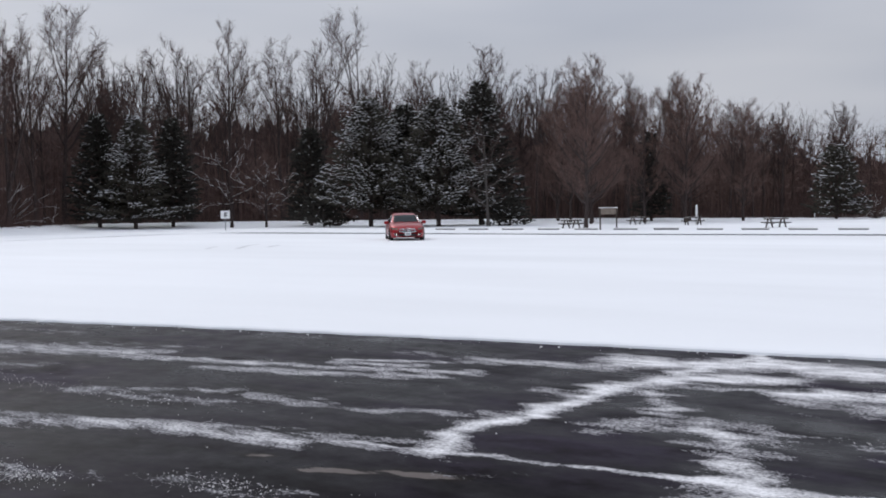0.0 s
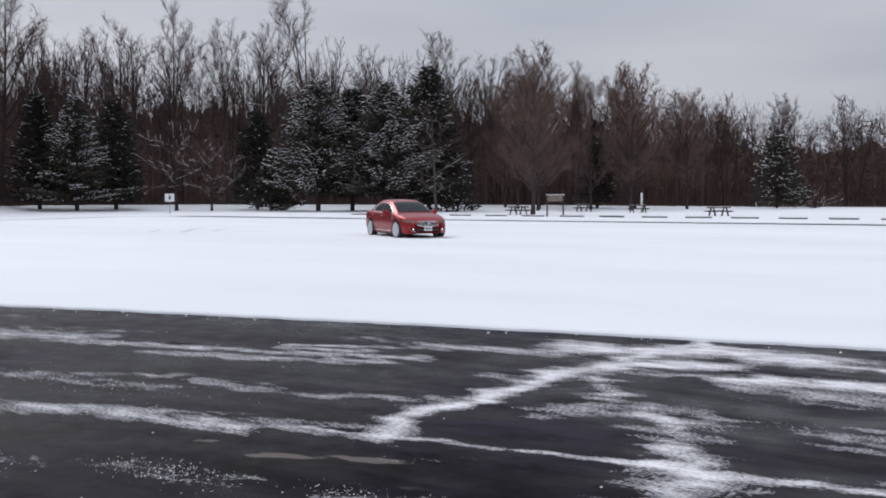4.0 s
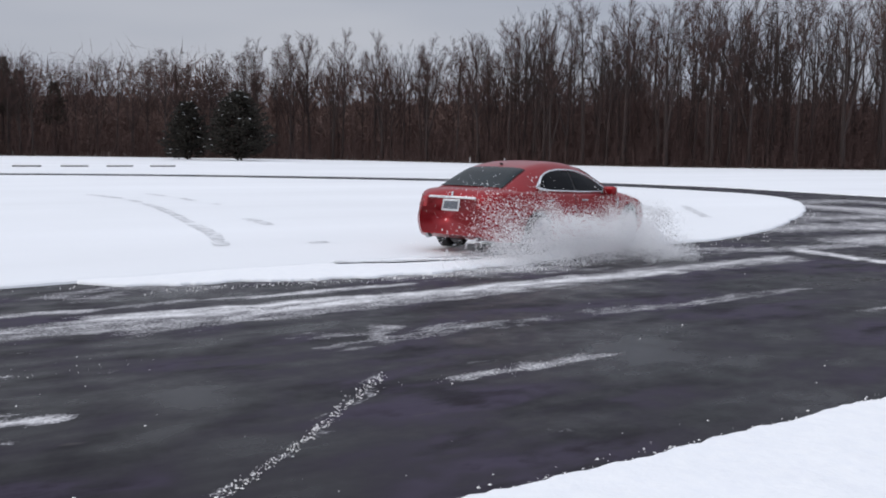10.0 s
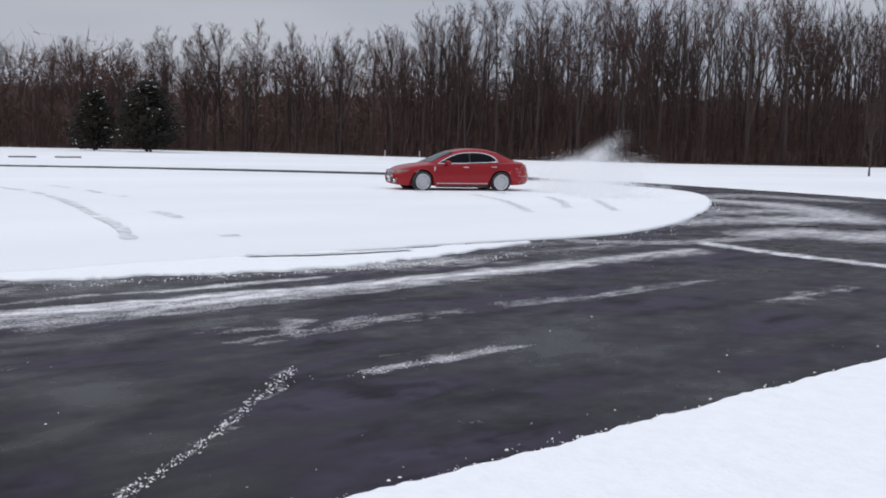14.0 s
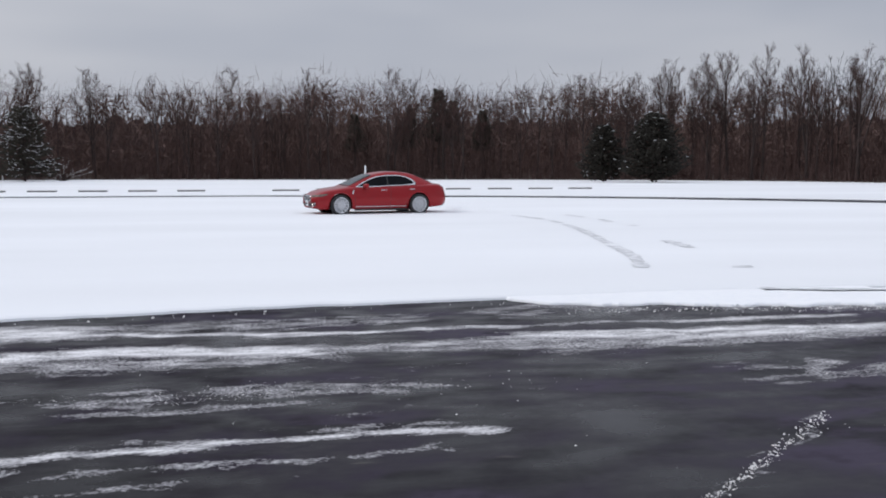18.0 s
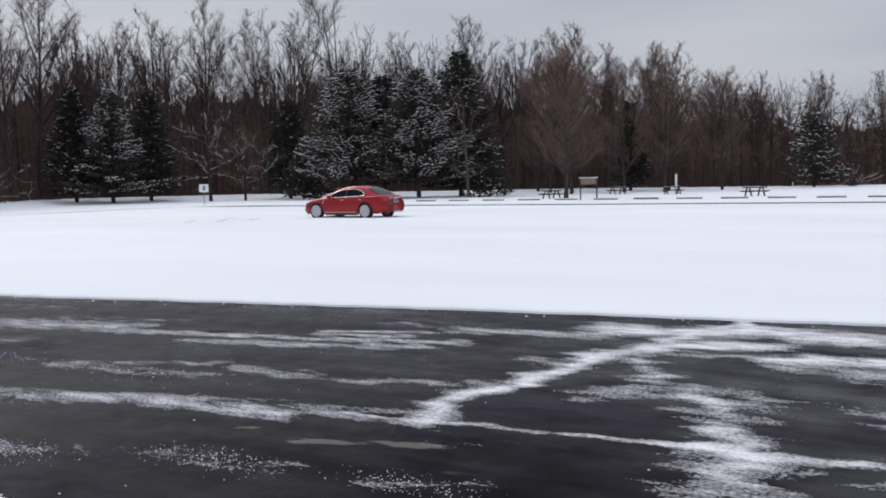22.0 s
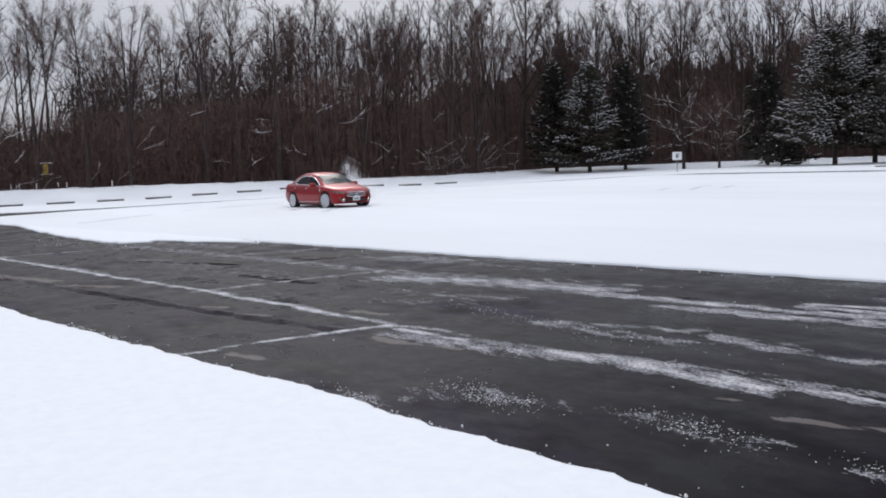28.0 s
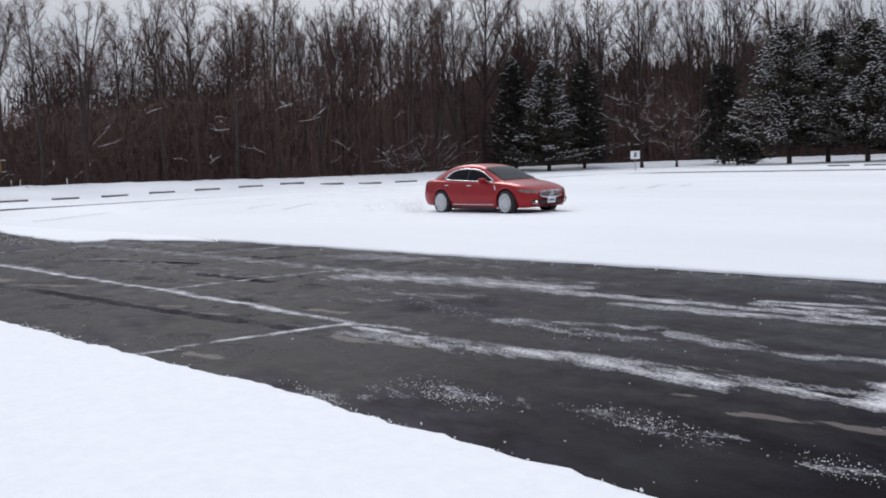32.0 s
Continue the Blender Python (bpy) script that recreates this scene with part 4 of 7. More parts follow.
def conifer(seed, height, radius, snow=0.4, start=0.07, shape=0.55, droop=0.22, dense=1.0):
    """A spruce or cedar: nets for the trunk, the needles and the snow on the boughs."""
    rnd = random.Random(seed)
    wood, green, white = Net(), Net(), Net()
    wood.tube([Vector((0, 0, -0.15)), Vector((0, 0, height * 0.5)), Vector((0, 0, height * 0.98))], [height * 0.019, height * 0.011, 0.02], 7)
    many = int(height * 15 * dense)
    turn = rnd.uniform(0, 6.28)
    for k in range(many):
        f = start + (0.985 - start) * ((k + rnd.random()) / many) ** 0.9
        turn += 2.4 + rnd.uniform(-0.4, 0.4)
        out = Vector((math.cos(turn), math.sin(turn), 0))
        side = Vector((-out.y, out.x, 0))
        reach = radius * max(0.02, 1 - f) ** shape * (0.74 + 0.26 * min(1, f / 0.16))
        lumpy = noise.noise((1.6 * out.x, 1.6 * out.y, f * height * 0.42 + seed))
        length = max(0.35, reach * rnd.uniform(0.78, 1.06) * (1 + 0.42 * lumpy))
        rise = 0.30 - droop * 1.5 * (1 - f)
        p0 = Vector((0, 0, f * height))
        laden = min(1.3, 2.6 * max(0, noise.noise((out.x * 2.0, out.y * 2.0, f * height * 0.50 + seed * 3.1)) + 0.22 + 0.12 * f))
        m = max(2, int(length / 0.30))
        for i in range(m + 1):
            t = (i + 0.5) / (m + 1)
            if t < 0.25 and i % 2:
                continue
            p = p0 + out * length * t + Vector((0, 0, length * (rise * t - 0.16 * t * t + 0.20 * t ** 3)))
            fan = 3 if t > 0.45 else 2
            for s in range(fan):
                off = (s - (fan - 1) / 2) * rnd.uniform(0.6, 1.1)
                d = out * rnd.uniform(0.5, 1.0) + side * off + Vector((0, 0, rnd.uniform(-0.45, 0.35)))
                ln = rnd.uniform(0.30, 0.58) * (0.75 + 0.025 * height)
                q = p + side * off * 0.22 * length ** 0.5 + Vector((0, 0, rnd.uniform(-0.10, 0.10)))
                green.clump(q, d, ln, rnd.uniform(0.07, 0.14), rnd.uniform(0.06, 0.13))
                if t > 0.35 and rnd.random() < snow * (0.25 + 0.95 * t) * max(0.05, laden):
                    for c in range(2):
                        white.clump(q + Vector((rnd.uniform(-0.1, 0.1), rnd.uniform(-0.1, 0.1), 0.06)) + d * 0.08 * c, d + Vector((0, 0, 0.12)), ln * rnd.uniform(0.50, 0.95), rnd.uniform(0.05, 0.10), rnd.uniform(0.03, 0.055))
        wood.spike(p0, p0 + out * length * 0.9 + Vector((0, 0, length * rise * 0.9)), 0.02 + 0.012 * (1 - f))
    return wood, green, white


def tree_thing(name, nets, mats, m, label, category, group=""):
    t = thing(name, m, label, category, group)
    for nm, net, mat in zip(("trunk", "crown", "snow"), nets, mats):
        if net.f:
            ob = part(nm, net.mesh(nm, mat, nm == "trunk"), mat, t)
            if nm == "snow":
                ob["kind"] = "stuff"
    return t


def set_scale(ob, s):
    ob.scale = (s, s, s)
    return ob


def plant(proto, x, y, turn, size):
    """Another tree like the first, at a size of its own."""
    c = copy_thing(proto, pose(x, y, 0.03 + ground_rise(x, y), 0, 0, turn))
    c.scale = (size, size, size)
    return c


# evergreens, each at its place
def evergreen(seed, x, y, height, radius, snow, label, mats=None, **kw):
    return tree_thing("spruce" if radius / height > 0.22 else "cedar", conifer(seed, height, radius, snow, **kw),
                      mats or (BARK, NEEDLES, DUSTING), pose(x, y, 0.03 + ground_rise(x, y), 0, 0, seed * 37 % 360), label, "tree", "evergreens")


SNOWY = "tall spruce with snow lying on its boughs"
DUSKY = "dark spruce with a little snow on its boughs"
evergreen(11, -59.2, 75.9, 12.6, 6.6, 0.80, SNOWY, shape=0.72, start=0.11, droop=0.12)
evergreen(12, -58.2, 80.2, 12.2, 4.4, 0.30, DUSKY, (BARK, NEEDLES_DARK, DUSTING), shape=0.60, start=0.11, droop=0.12)
evergreen(13, -52.6, 78.0, 12.3, 6.2, 0.80, SNOWY, shape=0.72, start=0.11, droop=0.12)
evergreen(14, -51.0, 83.2, 14.3, 4.9, 0.26, DUSKY, (BARK, NEEDLES_DARK, DUSTING), shape=0.64, start=0.06)
evergreen(15, -63.8, 74.2, 4.6, 3.2, 0.22, "low wide spruce bough mass dusted with snow", (BARK, NEEDLES_DARK, DUSTING))
evergreen(16, -45.6, 79.4, 2.6, 2.8, 0.22, "low dark juniper bush with some snow", (BARK, NEEDLES_DARK, DUSTING), start=0.02)
evergreen(17, -84.7, 63.7, 11.6, 3.5, 0.20, DUSKY, (BARK, NEEDLES_DARK, DUSTING), shape=0.62)
evergreen(18, -81.0, 65.2, 11.5, 4.9, 0.85, SNOWY, shape=0.80)
evergreen(19, -80.9, 70.0, 11.4, 3.8, 0.10, DUSKY, (BARK, NEEDLES_DARK, DUSTING), shape=0.72)
evergreen(20, -40.0, 100.3, 9.6, 2.5, 0.03, DUSKY, (BARK, NEEDLES_DARK, DUSTING))
evergreen(21, -23.0, 109.6, 7.9, 3.6, 0.30, "spruce with snowy boughs in front of the wood")
evergreen(22, 36.4, 97.4, 5.9, 2.5, 0.05, "small dense cedar flecked with snow", (BARK, NEEDLES_DARK, DUSTING), start=0.02, shape=0.48, droop=0.05, dense=1.5)
evergreen(23, 40.3, 93.7, 7.0, 3.9, 0.04, "dark dense cedar flecked with snow", (BARK, NEEDLES_DARK, DUSTING), start=0.02, shape=0.55, droop=0.05, dense=1.5)
evergreen(24, -70.5, 80.0, 10.5, 3.4, 0.07, DUSKY, (BARK, NEEDLES_DARK, DUSTING))

# single trees on the lawn
LIMBY = "bare tree with snow along its spreading limbs"
tree_thing("bare_tree", grow(31, 10.5, 0.16, 0.30, 18, 7, 4, 0.015, 0.010, 0.12, (35, 82), 0.04, 0.12), (BARK_PALE, TWIG, SNOW_CLUMP), pose(-46.8, 77.6, 0.03),
           "grey bare tree standing in front of spruces", "tree", "bare trees")
tree_thing("bare_tree", grow(32, 9.8, 0.24, 0.40, 17, 7, 4, 0.016, 0.011, 0.75, (40, 86), 0.03, 0.12), (BARK, TWIG, SNOW_CLUMP), pose(-74.7, 72.4, 0.03 + ground_rise(-74.7, 72.4)), LIMBY, "tree", "bare trees")
tree_thing("bare_tree", grow(33, 8.0, 0.12, 0.46, 18, 8, 5, 0.014, 0.011, 0.45, (40, 80), 0.03, 0.15, 2), (BARK, BROWN_TWIG, SNOW_CLUMP), pose(-70.8, 73.4, 0.03 + ground_rise(-70.8, 73.4)), LIMBY, "tree", "bare trees")
tree_thing("bare_tree", grow(34, 13.0, 0.13, 0.26, 30, 9, 6, 0.012, 0.011, 0.0, (30, 70), 0.06, 0.10, 1, 6), (BARK, BROWN_TWIG, SNOW_CLUMP), pose(-33.1, 69.5, 0.03),
           "bare tree with a dense brown crown beside a picnic table", "tree", "bare trees")
tall_brown = tree_thing("bare_tree", grow(35, 14.2, 0.12, 0.23, 30, 9, 6, 0.010, 0.011, 0.0, (26, 62), 0.08, 0.09, 1, 6), (BARK, BROWN_TWIG, SNOW_CLUMP), pose(-33.3, 92.2, 0.03),
           "tall bare tree with a dense lower crown", "tree", "bare trees")
round_brown = tree_thing("bare_tree", grow(36, 12.8, 0.15, 0.27, 30, 9, 6, 0.010, 0.011, 0.0, (28, 64), 0.08, 0.10, 2, 6), (BARK, BROWN_TWIG, SNOW_CLUMP), pose(-40.4, 86.0, 0.03),
           "bare tree with a dense brown crown", "tree", "bare trees")
for proto, x, y, turn, size in ((tall_brown, -38.0, 93.5, 40, 0.95), (round_brown, -43.5, 93.0, 110, 1.02), (tall_brown, -30.0, 100.0, 200, 0.86), (round_brown, -36.0, 101.0, 290, 1.0),
                                (tall_brown, -47.5, 96.0, 15, 1.05), (round_brown, -50.5, 99.0, 160, 1.1)):
    plant(proto, x, y, turn, size)
tree_thing("sapling", grow(37, 5.6, 0.10, 0.15, 20, 5, 3, 0.010, 0.008, 0.0, (25, 55), 0.12), (BARK, TWIG, SNOW_CLUMP), pose(66.0, 32.8, 0.03),
           "slender bare sapling standing in the snow", "tree", "bare trees")


def shrub(seed, m, width, height, stems, label):
    rnd = random.Random(seed)
    wood, fine, white = Net(), Net(), Net()
    for k in range(stems):
        d = rand_dir(rnd, 20, 78)
        line = limb_line(rnd, Vector((rnd.uniform(-0.3, 0.3), rnd.uniform(-0.3, 0.3), 0)), d, width * 0.55 * rnd.uniform(0.6, 1.1), 5, -0.05, 0.20)
        wood.tube(line, [0.045, 0.036, 0.028, 0.02, 0.014, 0.006], 4)
        for j in range(1, 5):
            if rnd.random() < 0.75:
                white.clump(line[j] + Vector((0, 0, 0.03)), line[j + 1] - line[j], (line[j + 1] - line[j]).length * 1.5, 0.019, 0.015)
        for b in range(7):
            j = rnd.randint(1, 4)
            q = line[j].lerp(line[j + 1], rnd.random())
            e = q + (line[j + 1] - line[j]).normalized() * 0.5 + rand_dir(rnd, 10, 110) * rnd.uniform(0.4, 1.2)
            fine.spike(q, e, 0.012)
            for c in range(4):
                v = q.lerp(e, rnd.uniform(0.2, 0.95))
                fine.blade(v, v + ((e - q).normalized() + rand_dir(rnd, 5, 120) * 0.8) * rnd.uniform(0.2, 0.5), 0.008, rand_dir(rnd, 0, 180))
            if rnd.random() < 0.25:
                white.clump(q + Vector((0, 0, 0.015)), e - q, (e - q).length * 0.6, 0.016, 0.012)
    return tree_thing("shrub", (wood, fine, white), (BARK, TWIG, SNOW_CLUMP), m, label, "shrub", "shrubs")


shrub(41, pose(-84.8, 53.0, 0.03 + ground_rise(-84.8, 53.0)), 8.6, 4.0, 34, "wide bare shrub with snow along its branches")
shrub(42, pose(-80.0, 46.5, 0.03 + ground_rise(-80.0, 46.5)), 6.0, 3.4, 24, "wide bare shrub with snow along its branches")
shrub(43, pose(-66.0, 79.0, 0.03 + ground_rise(-66.0, 79.0)), 5.0, 2.8, 20, "bare shrub with snow along its branches")
shrub(44, pose(-19.5, 112.0, 0.03), 6.0, 3.2, 18, "bare shrub with snow along its branches")

# ---- the wood ----
EDGE_HIGH = [19, 19, 18, 17, 17.5, 20, 22, 22, 20, 15.5, 12.4, 12, 12, 12.6, 14.4, 15.0, 17.0, 18.5, 19.5, 20]


def edge_at(f):
    """Place, outward direction and tree height at the part f of the wood's edge."""
    d = [0.0]
    for a, b in zip(EDGE, EDGE[1:]):
        d.append(d[-1] + math.hypot(b[0] - a[0], b[1] - a[1]))
    s = f * d[-1]
    x, y, h = (float(np.interp(s, d, q)) for q in ([e[0] for e in EDGE], [e[1] for e in EDGE], EDGE_HIGH))
    x2, y2 = (float(np.interp(min(s + 6, d[-1]), d, q)) for q in ([e[0] for e in EDGE], [e[1] for e in EDGE]))
    x1, y1 = (float(np.interp(max(s - 6, 0), d, q)) for q in ([e[0] for e in EDGE], [e[1] for e in EDGE]))
    k = math.hypot(x2 - x1, y2 - y1)
    return x, y, -(y2 - y1) / k, (x2 - x1) / k, h


TALL = "tall bare woodland tree with a fine twiggy crown"
KINDS = []
for i, (bare, spread, limbs, tilt, rise, crook, stems) in enumerate((
        (0.32, 0.180, 18, (14, 44), 0.045, 0.06, 1), (0.44, 0.160, 15, (16, 46), 0.05, 0.07, 2), (0.40, 0.140, 16, (14, 42), 0.05, 0.06, 3),
        (0.50, 0.190, 13, (24, 60), 0.04, 0.12, 2), (0.44, 0.130, 15, (16, 42), 0.05, 0.07, 1), (0.50, 0.115, 13, (14, 40), 0.05, 0.07, 2),
        (0.55, 0.140, 13, (18, 48), 0.05, 0.10, 1), (0.38, 0.210, 16, (26, 62), 0.035, 0.13, 3))):
    nets = grow(200 + i, 18.0, bare, spread, limbs, 9, 7, 0.0145 if i in (0, 3) else 0.0130, 0.0112, 0.0, tilt, rise, crook, stems, 4)
    x, y, ox, oy, h = edge_at((i + 0.5) / 8)
    KINDS.append(tree_thing("woodland_tree", nets, (BARK, TWIG, SNOW_CLUMP), pose(x + ox * 6, y + oy * 6, 0.03, 0, 0, i * 77), TALL, "tree", "edge of the wood"))
    set_scale(KINDS[-1], h / 18.0 * 0.8)
# the trees that stand out against the sky: kind, place, height
for k, x, y, h in ((0, -90.9, 64.0, 23.4), (2, -92.3, 70.5, 21.2), (4, -90.6, 74.5, 19.6), (3, -88.5, 79.2, 22.0), (1, -86.5, 83.9, 23.4), (4, -82.8, 88.8, 22.0), (5, -79.3, 91.5, 22.4),
                   (7, -75.3, 94.5, 24.3), (4, -69.0, 99.2, 19.2), (0, -61.8, 104.0, 21.2), (2, -57.1, 106.5, 20.0), (1, -51.8, 109.2, 19.6), (5, -46.8, 111.8, 15.6), (1, -41.6, 114.5, 17.4)):
    plant(KINDS[k], x, y, 53 * x, h / 18.0)
for k, x, y, h in ((5, -77.9, 37.6, 14.8), (1, -79.4, 42.1, 16.3), (0, -81.6, 48.8, 17.9), (5, -83.4, 52.9, 19.4), (2, -87.0, 58.0, 20.4), (6, -78.2, 33.5, 17.6), (3, -78.6, 30.1, 17.2),
                   (6, -79.5, 27.0, 17.4), (5, -80.5, 24.5, 16.0), (2, -83.5, 19.0, 16.4), (6, -85.5, 16.0, 16.2), (5, -88.5, 12.5, 17.2), (1, -91.0, 9.5, 17.0), (6, -93.5, 4.0, 17.5)):
    plant(KINDS[k], x, y, 71 * y, h / 18.0)
for k, x, y, h in ((0, 39.7, 113.1, 12.6), (1, 44.8, 110.8, 12.4), (2, 48.8, 108.4, 13.8), (4, 52.2, 105.8, 14.3), (1, 57.0, 102.0, 15.0), (2, 59.5, 97.1, 14.0), (3, 62.0, 91.6, 14.4),
                   (4, 63.6, 88.1, 13.4), (0, 64.7, 85.5, 14.0), (6, 66.7, 82.8, 15.4), (5, 68.5, 79.0, 16.6), (6, 71.0, 75.8, 17.4), (1, 73.6, 72.5, 18.0), (3, 76.8, 69.6, 18.6),
                   (6, 80.5, 67.3, 18.8), (5, 84.2, 65.0, 19.4), (6, 88.5, 62.5, 19.4), (3, 93.0, 60.0, 20.0), (6, 97.5, 58.2, 20.0)):
    plant(KINDS[k], x, y, 37 * y, h / 18.0)
# the low far wood
rnd = random.Random(6)
for k in range(34):
    x, y, ox, oy, h = edge_at(0.42 + 0.31 * (k + rnd.random()) / 34)
    deep = rnd.uniform(1, 8)
    plant(KINDS[(0, 2, 1, 4, 7)[k % 5]], x + ox * deep, y + oy * deep, rnd.uniform(0, 360), h / 18.0 * rnd.uniform(0.88, 1.10))
# the rest of the wood's edge
rnd = random.Random(5)
for k in range(104):
    at = (k + rnd.random()) / 104
    x, y, ox, oy, h = edge_at(at)
    deep = rnd.choice((2, 4, 7, 10, 14, 19)) + rnd.uniform(-1.5, 1.5)
    pole = at < 0.22 or at > 0.74
    plant(KINDS[rnd.choice((5, 6, 4, 1, 6, 2)) if pole else rnd.randrange(8)], x + ox * deep, y + oy * deep, rnd.uniform(0, 360), h / 18.0 * rnd.uniform(0.62, 0.90))


def bake(nets, picks):
    """Many copies of a few nets in one mesh."""
    arrays = [(np.array(n.v), [np.array([f for f in n.f if len(f) == c]) for c in (3, 4)]) for n in nets]
    vs, f3, f4, base = [], [], [], 0
    for which, x, y, turn, s in picks:
        v, (t, q) = arrays[which]
        c, sn = math.cos(turn) * s, math.sin(turn) * s
        vs.append(np.column_stack([v[:, 0] * c - v[:, 1] * sn + x, v[:, 0] * sn + v[:, 1] * c + y, v[:, 2] * s]))
        if len(t):
            f3.append(t + base)
        if len(q):
            f4.append(q + base)
        base += len(v)
    faces = [r for a in f3 for r in a.tolist()] + [r for a in f4 for r in a.tolist()]
    return np.vstack(vs).tolist(), faces


lean_nets = []
for i in range(4):
    w, fnet, _ = grow(300 + i, 18.0, 0.36, 0.14 + 0.02 * i, 8, 5, 3, 0.0135, 0.020, 0.0, (12, 38), 0.06, 0.07, 1 + i % 2, 1)
    both = Net()
    both.v = w.v + fnet.v
    both.f = w.f + [tuple(k + len(w.v) for k in f) for f in fnet.f]
    lean_nets.append(both)
picks = []
for k in range(70):
    at = rnd.random()
    if at < 0.27 and k % 3:
        continue
    x, y, ox, oy, h = edge_at(at)
    deep = rnd.uniform(14, 62)
    picks.append((rnd.randrange(4), x + ox * deep, y + oy * deep, rnd.uniform(0, 6.28), h / 18 * rnd.uniform(0.75, 1.05)))
for k in range(170):
    x, y, ox, oy, h = edge_at(rnd.uniform(0.40, 0.74) if k < 70 else rnd.uniform(0.72, 0.95) if k < 150 else rnd.uniform(0.30, 0.40))
    deep = rnd.uniform(2, 24)
    picks.append((rnd.randrange(4), x + ox * deep, y + oy * deep, rnd.uniform(0, 6.28), h / 18 * rnd.uniform(0.78, 1.03)))
more = random.Random(77)
for k in range(120):
    x, y, ox, oy, h = edge_at(more.uniform(0.735, 0.97) if k < 92 else more.uniform(0.03, 0.12))
    deep = more.uniform(3, 30)
    picks.append((more.randrange(4), x + ox * deep, y + oy * deep, more.uniform(0, 6.28), h / 18 * more.uniform(0.95, 1.12)))
for k in range(46):
    x, y, ox, oy, h = edge_at(more.uniform(0.24, 0.42))
    deep = more.uniform(3, 22)
    picks.append((more.randrange(4), x + ox * deep, y + oy * deep, more.uniform(0, 6.28), h / 18 * more.uniform(0.85, 1.02)))
for k in range(36):
    x, y, ox, oy, h = edge_at(more.uniform(0.07, 0.14) if k % 3 == 0 else more.uniform(0.215, 0.36))
    deep = more.uniform(8, 40)
    picks.append((more.randrange(4), x + ox * deep, y + oy * deep, more.uniform(0, 6.28), h / 18 * more.uniform(0.78, 1.0)))
v, f = bake(lean_nets, picks)
deep_wood = new("deep_wood", mesh_from("deep_wood", v, f, BARK))
tagged(deep_wood, "dense bare trees deeper in the wood", "woodland", kind="stuff")

# dark pines standing in the wood
dark_pine = tree_thing("pine", conifer(61, 11.5, 2.6, 0.0, start=0.40, shape=0.62, droop=0.0, dense=0.5), (BARK, NEEDLES, SNOW_CLUMP), pose(24.0, 124.0, 0.03),
                       "dark pine among bare woodland trees", "tree", "pines")
for k in range(4):
    x, y, ox, oy, h = edge_at(0.592 + 0.0125 * k + 0.005 * (k * k % 3))
    plant(dark_pine, x + ox * (9 + 4 * (k % 3)), y + oy * (9 + 4 * (k % 3)), 67 * k, 0.72 + 0.05 * (k * 7 % 5))

# undergrowth: thin stems and brush at the wood's edge
brush = Net()
for k in range(15000):
    x, y, ox, oy, h = edge_at(rnd.random())
    deep = rnd.random() ** 1.3 * 22 - 1.0
    p = Vector((x + ox * deep, y + oy * deep, 0))
    ht = (0.8 + 4.6 * rnd.random() ** 1.6) * (0.55 if deep < 1 else 1)
    top = p + Vector((rnd.uniform(-0.35, 0.35) * ht, rnd.uniform(-0.35, 0.35) * ht, ht))
    brush.spike(p, top, rnd.uniform(0.014, 0.034))
    for j in range(5):
        q = p.lerp(top, rnd.uniform(0.2, 0.95))
        brush.blade(q, q + rand_dir(rnd, 20, 100) * rnd.uniform(0.4, 1.5), 0.018, rand_dir(rnd, 0, 180))
undergrowth = new("undergrowth", brush.mesh("undergrowth", TWIG))
tagged(undergrowth, "brown twiggy undergrowth along the wood's edge", "undergrowth", kind="stuff")
def fill(at):
    """How much of the trees' height the thicket closes, along the edge."""
    return (1 + (0.18 if at < 0.36 else 0.12) * noise.noise((at * 60, 0.0, 0.0))) * float(np.interp(at, (0.0, 0.11, 0.155, 0.20, 0.25, 0.36, 0.50, 0.58, 0.66, 0.72, 0.78, 1.0), (0.36, 0.36, 0.37, 0.48, 0.62, 0.64, 0.76, 0.84, 0.80, 0.62, 0.42, 0.40)))


stems, pale_stems = Net(), Net()
for k in range(5200):
    at = rnd.random()
    x, y, ox, oy, h = edge_at(at)
    deep = rnd.uniform(2, 30)
    p = Vector((x + ox * deep, y + oy * deep, -0.1))
    ht = h * min(0.92, fill(at) * (0.35 + 0.65 * rnd.random() + 0.5 * rnd.random() ** 3))
    top = p + Vector((rnd.uniform(-0.07, 0.07) * ht, rnd.uniform(-0.07, 0.07) * ht, ht))
    into = pale_stems if 0.2 < at < 0.49 else stems
    into.spike(p, top, rnd.uniform(0.018, 0.045))
    for j in range(10):
        q = p.lerp(top, rnd.uniform(0.15, 0.97))
        into.blade(q, q + rand_dir(rnd, 12, 80) * rnd.uniform(0.5, 1.3), rnd.uniform(0.012, 0.024), rand_dir(rnd, 0, 180))
pale_young = new("young_trees", pale_stems.mesh("young_trees", BROWN_TWIG))
tagged(pale_young, "crowded thin brown saplings along the wood", "woodland", kind="stuff")
thick, hazed_thick = Net(), Net()
for k in range(130000):
    at = rnd.random() if k % 3 else rnd.uniform(0.02, 0.40)
    x, y, ox, oy, h = edge_at(at)
    deep = 10 + 50 * rnd.random()
    z = h * fill(at) * (1 + deep / 95) * rnd.random() ** 0.85 * (0.84 + 0.30 * rnd.random() ** 2)
    p = Vector((x + ox * deep, y + oy * deep, z))
    (hazed_thick if 0.43 < at < 0.73 else thick).blade(p, p + rand_dir(rnd, 5, 100) * rnd.uniform(1.4, 3.6), rnd.uniform(0.035, 0.085) * (1.9 if 0.43 < at < 0.73 else 1.0) * (0.5 + deep / 50) * (1.0 - 0.82 * min(1, z / (h * fill(at) * (1 + deep / 95))) ** 2), rand_dir(rnd, 0, 180))
far = []
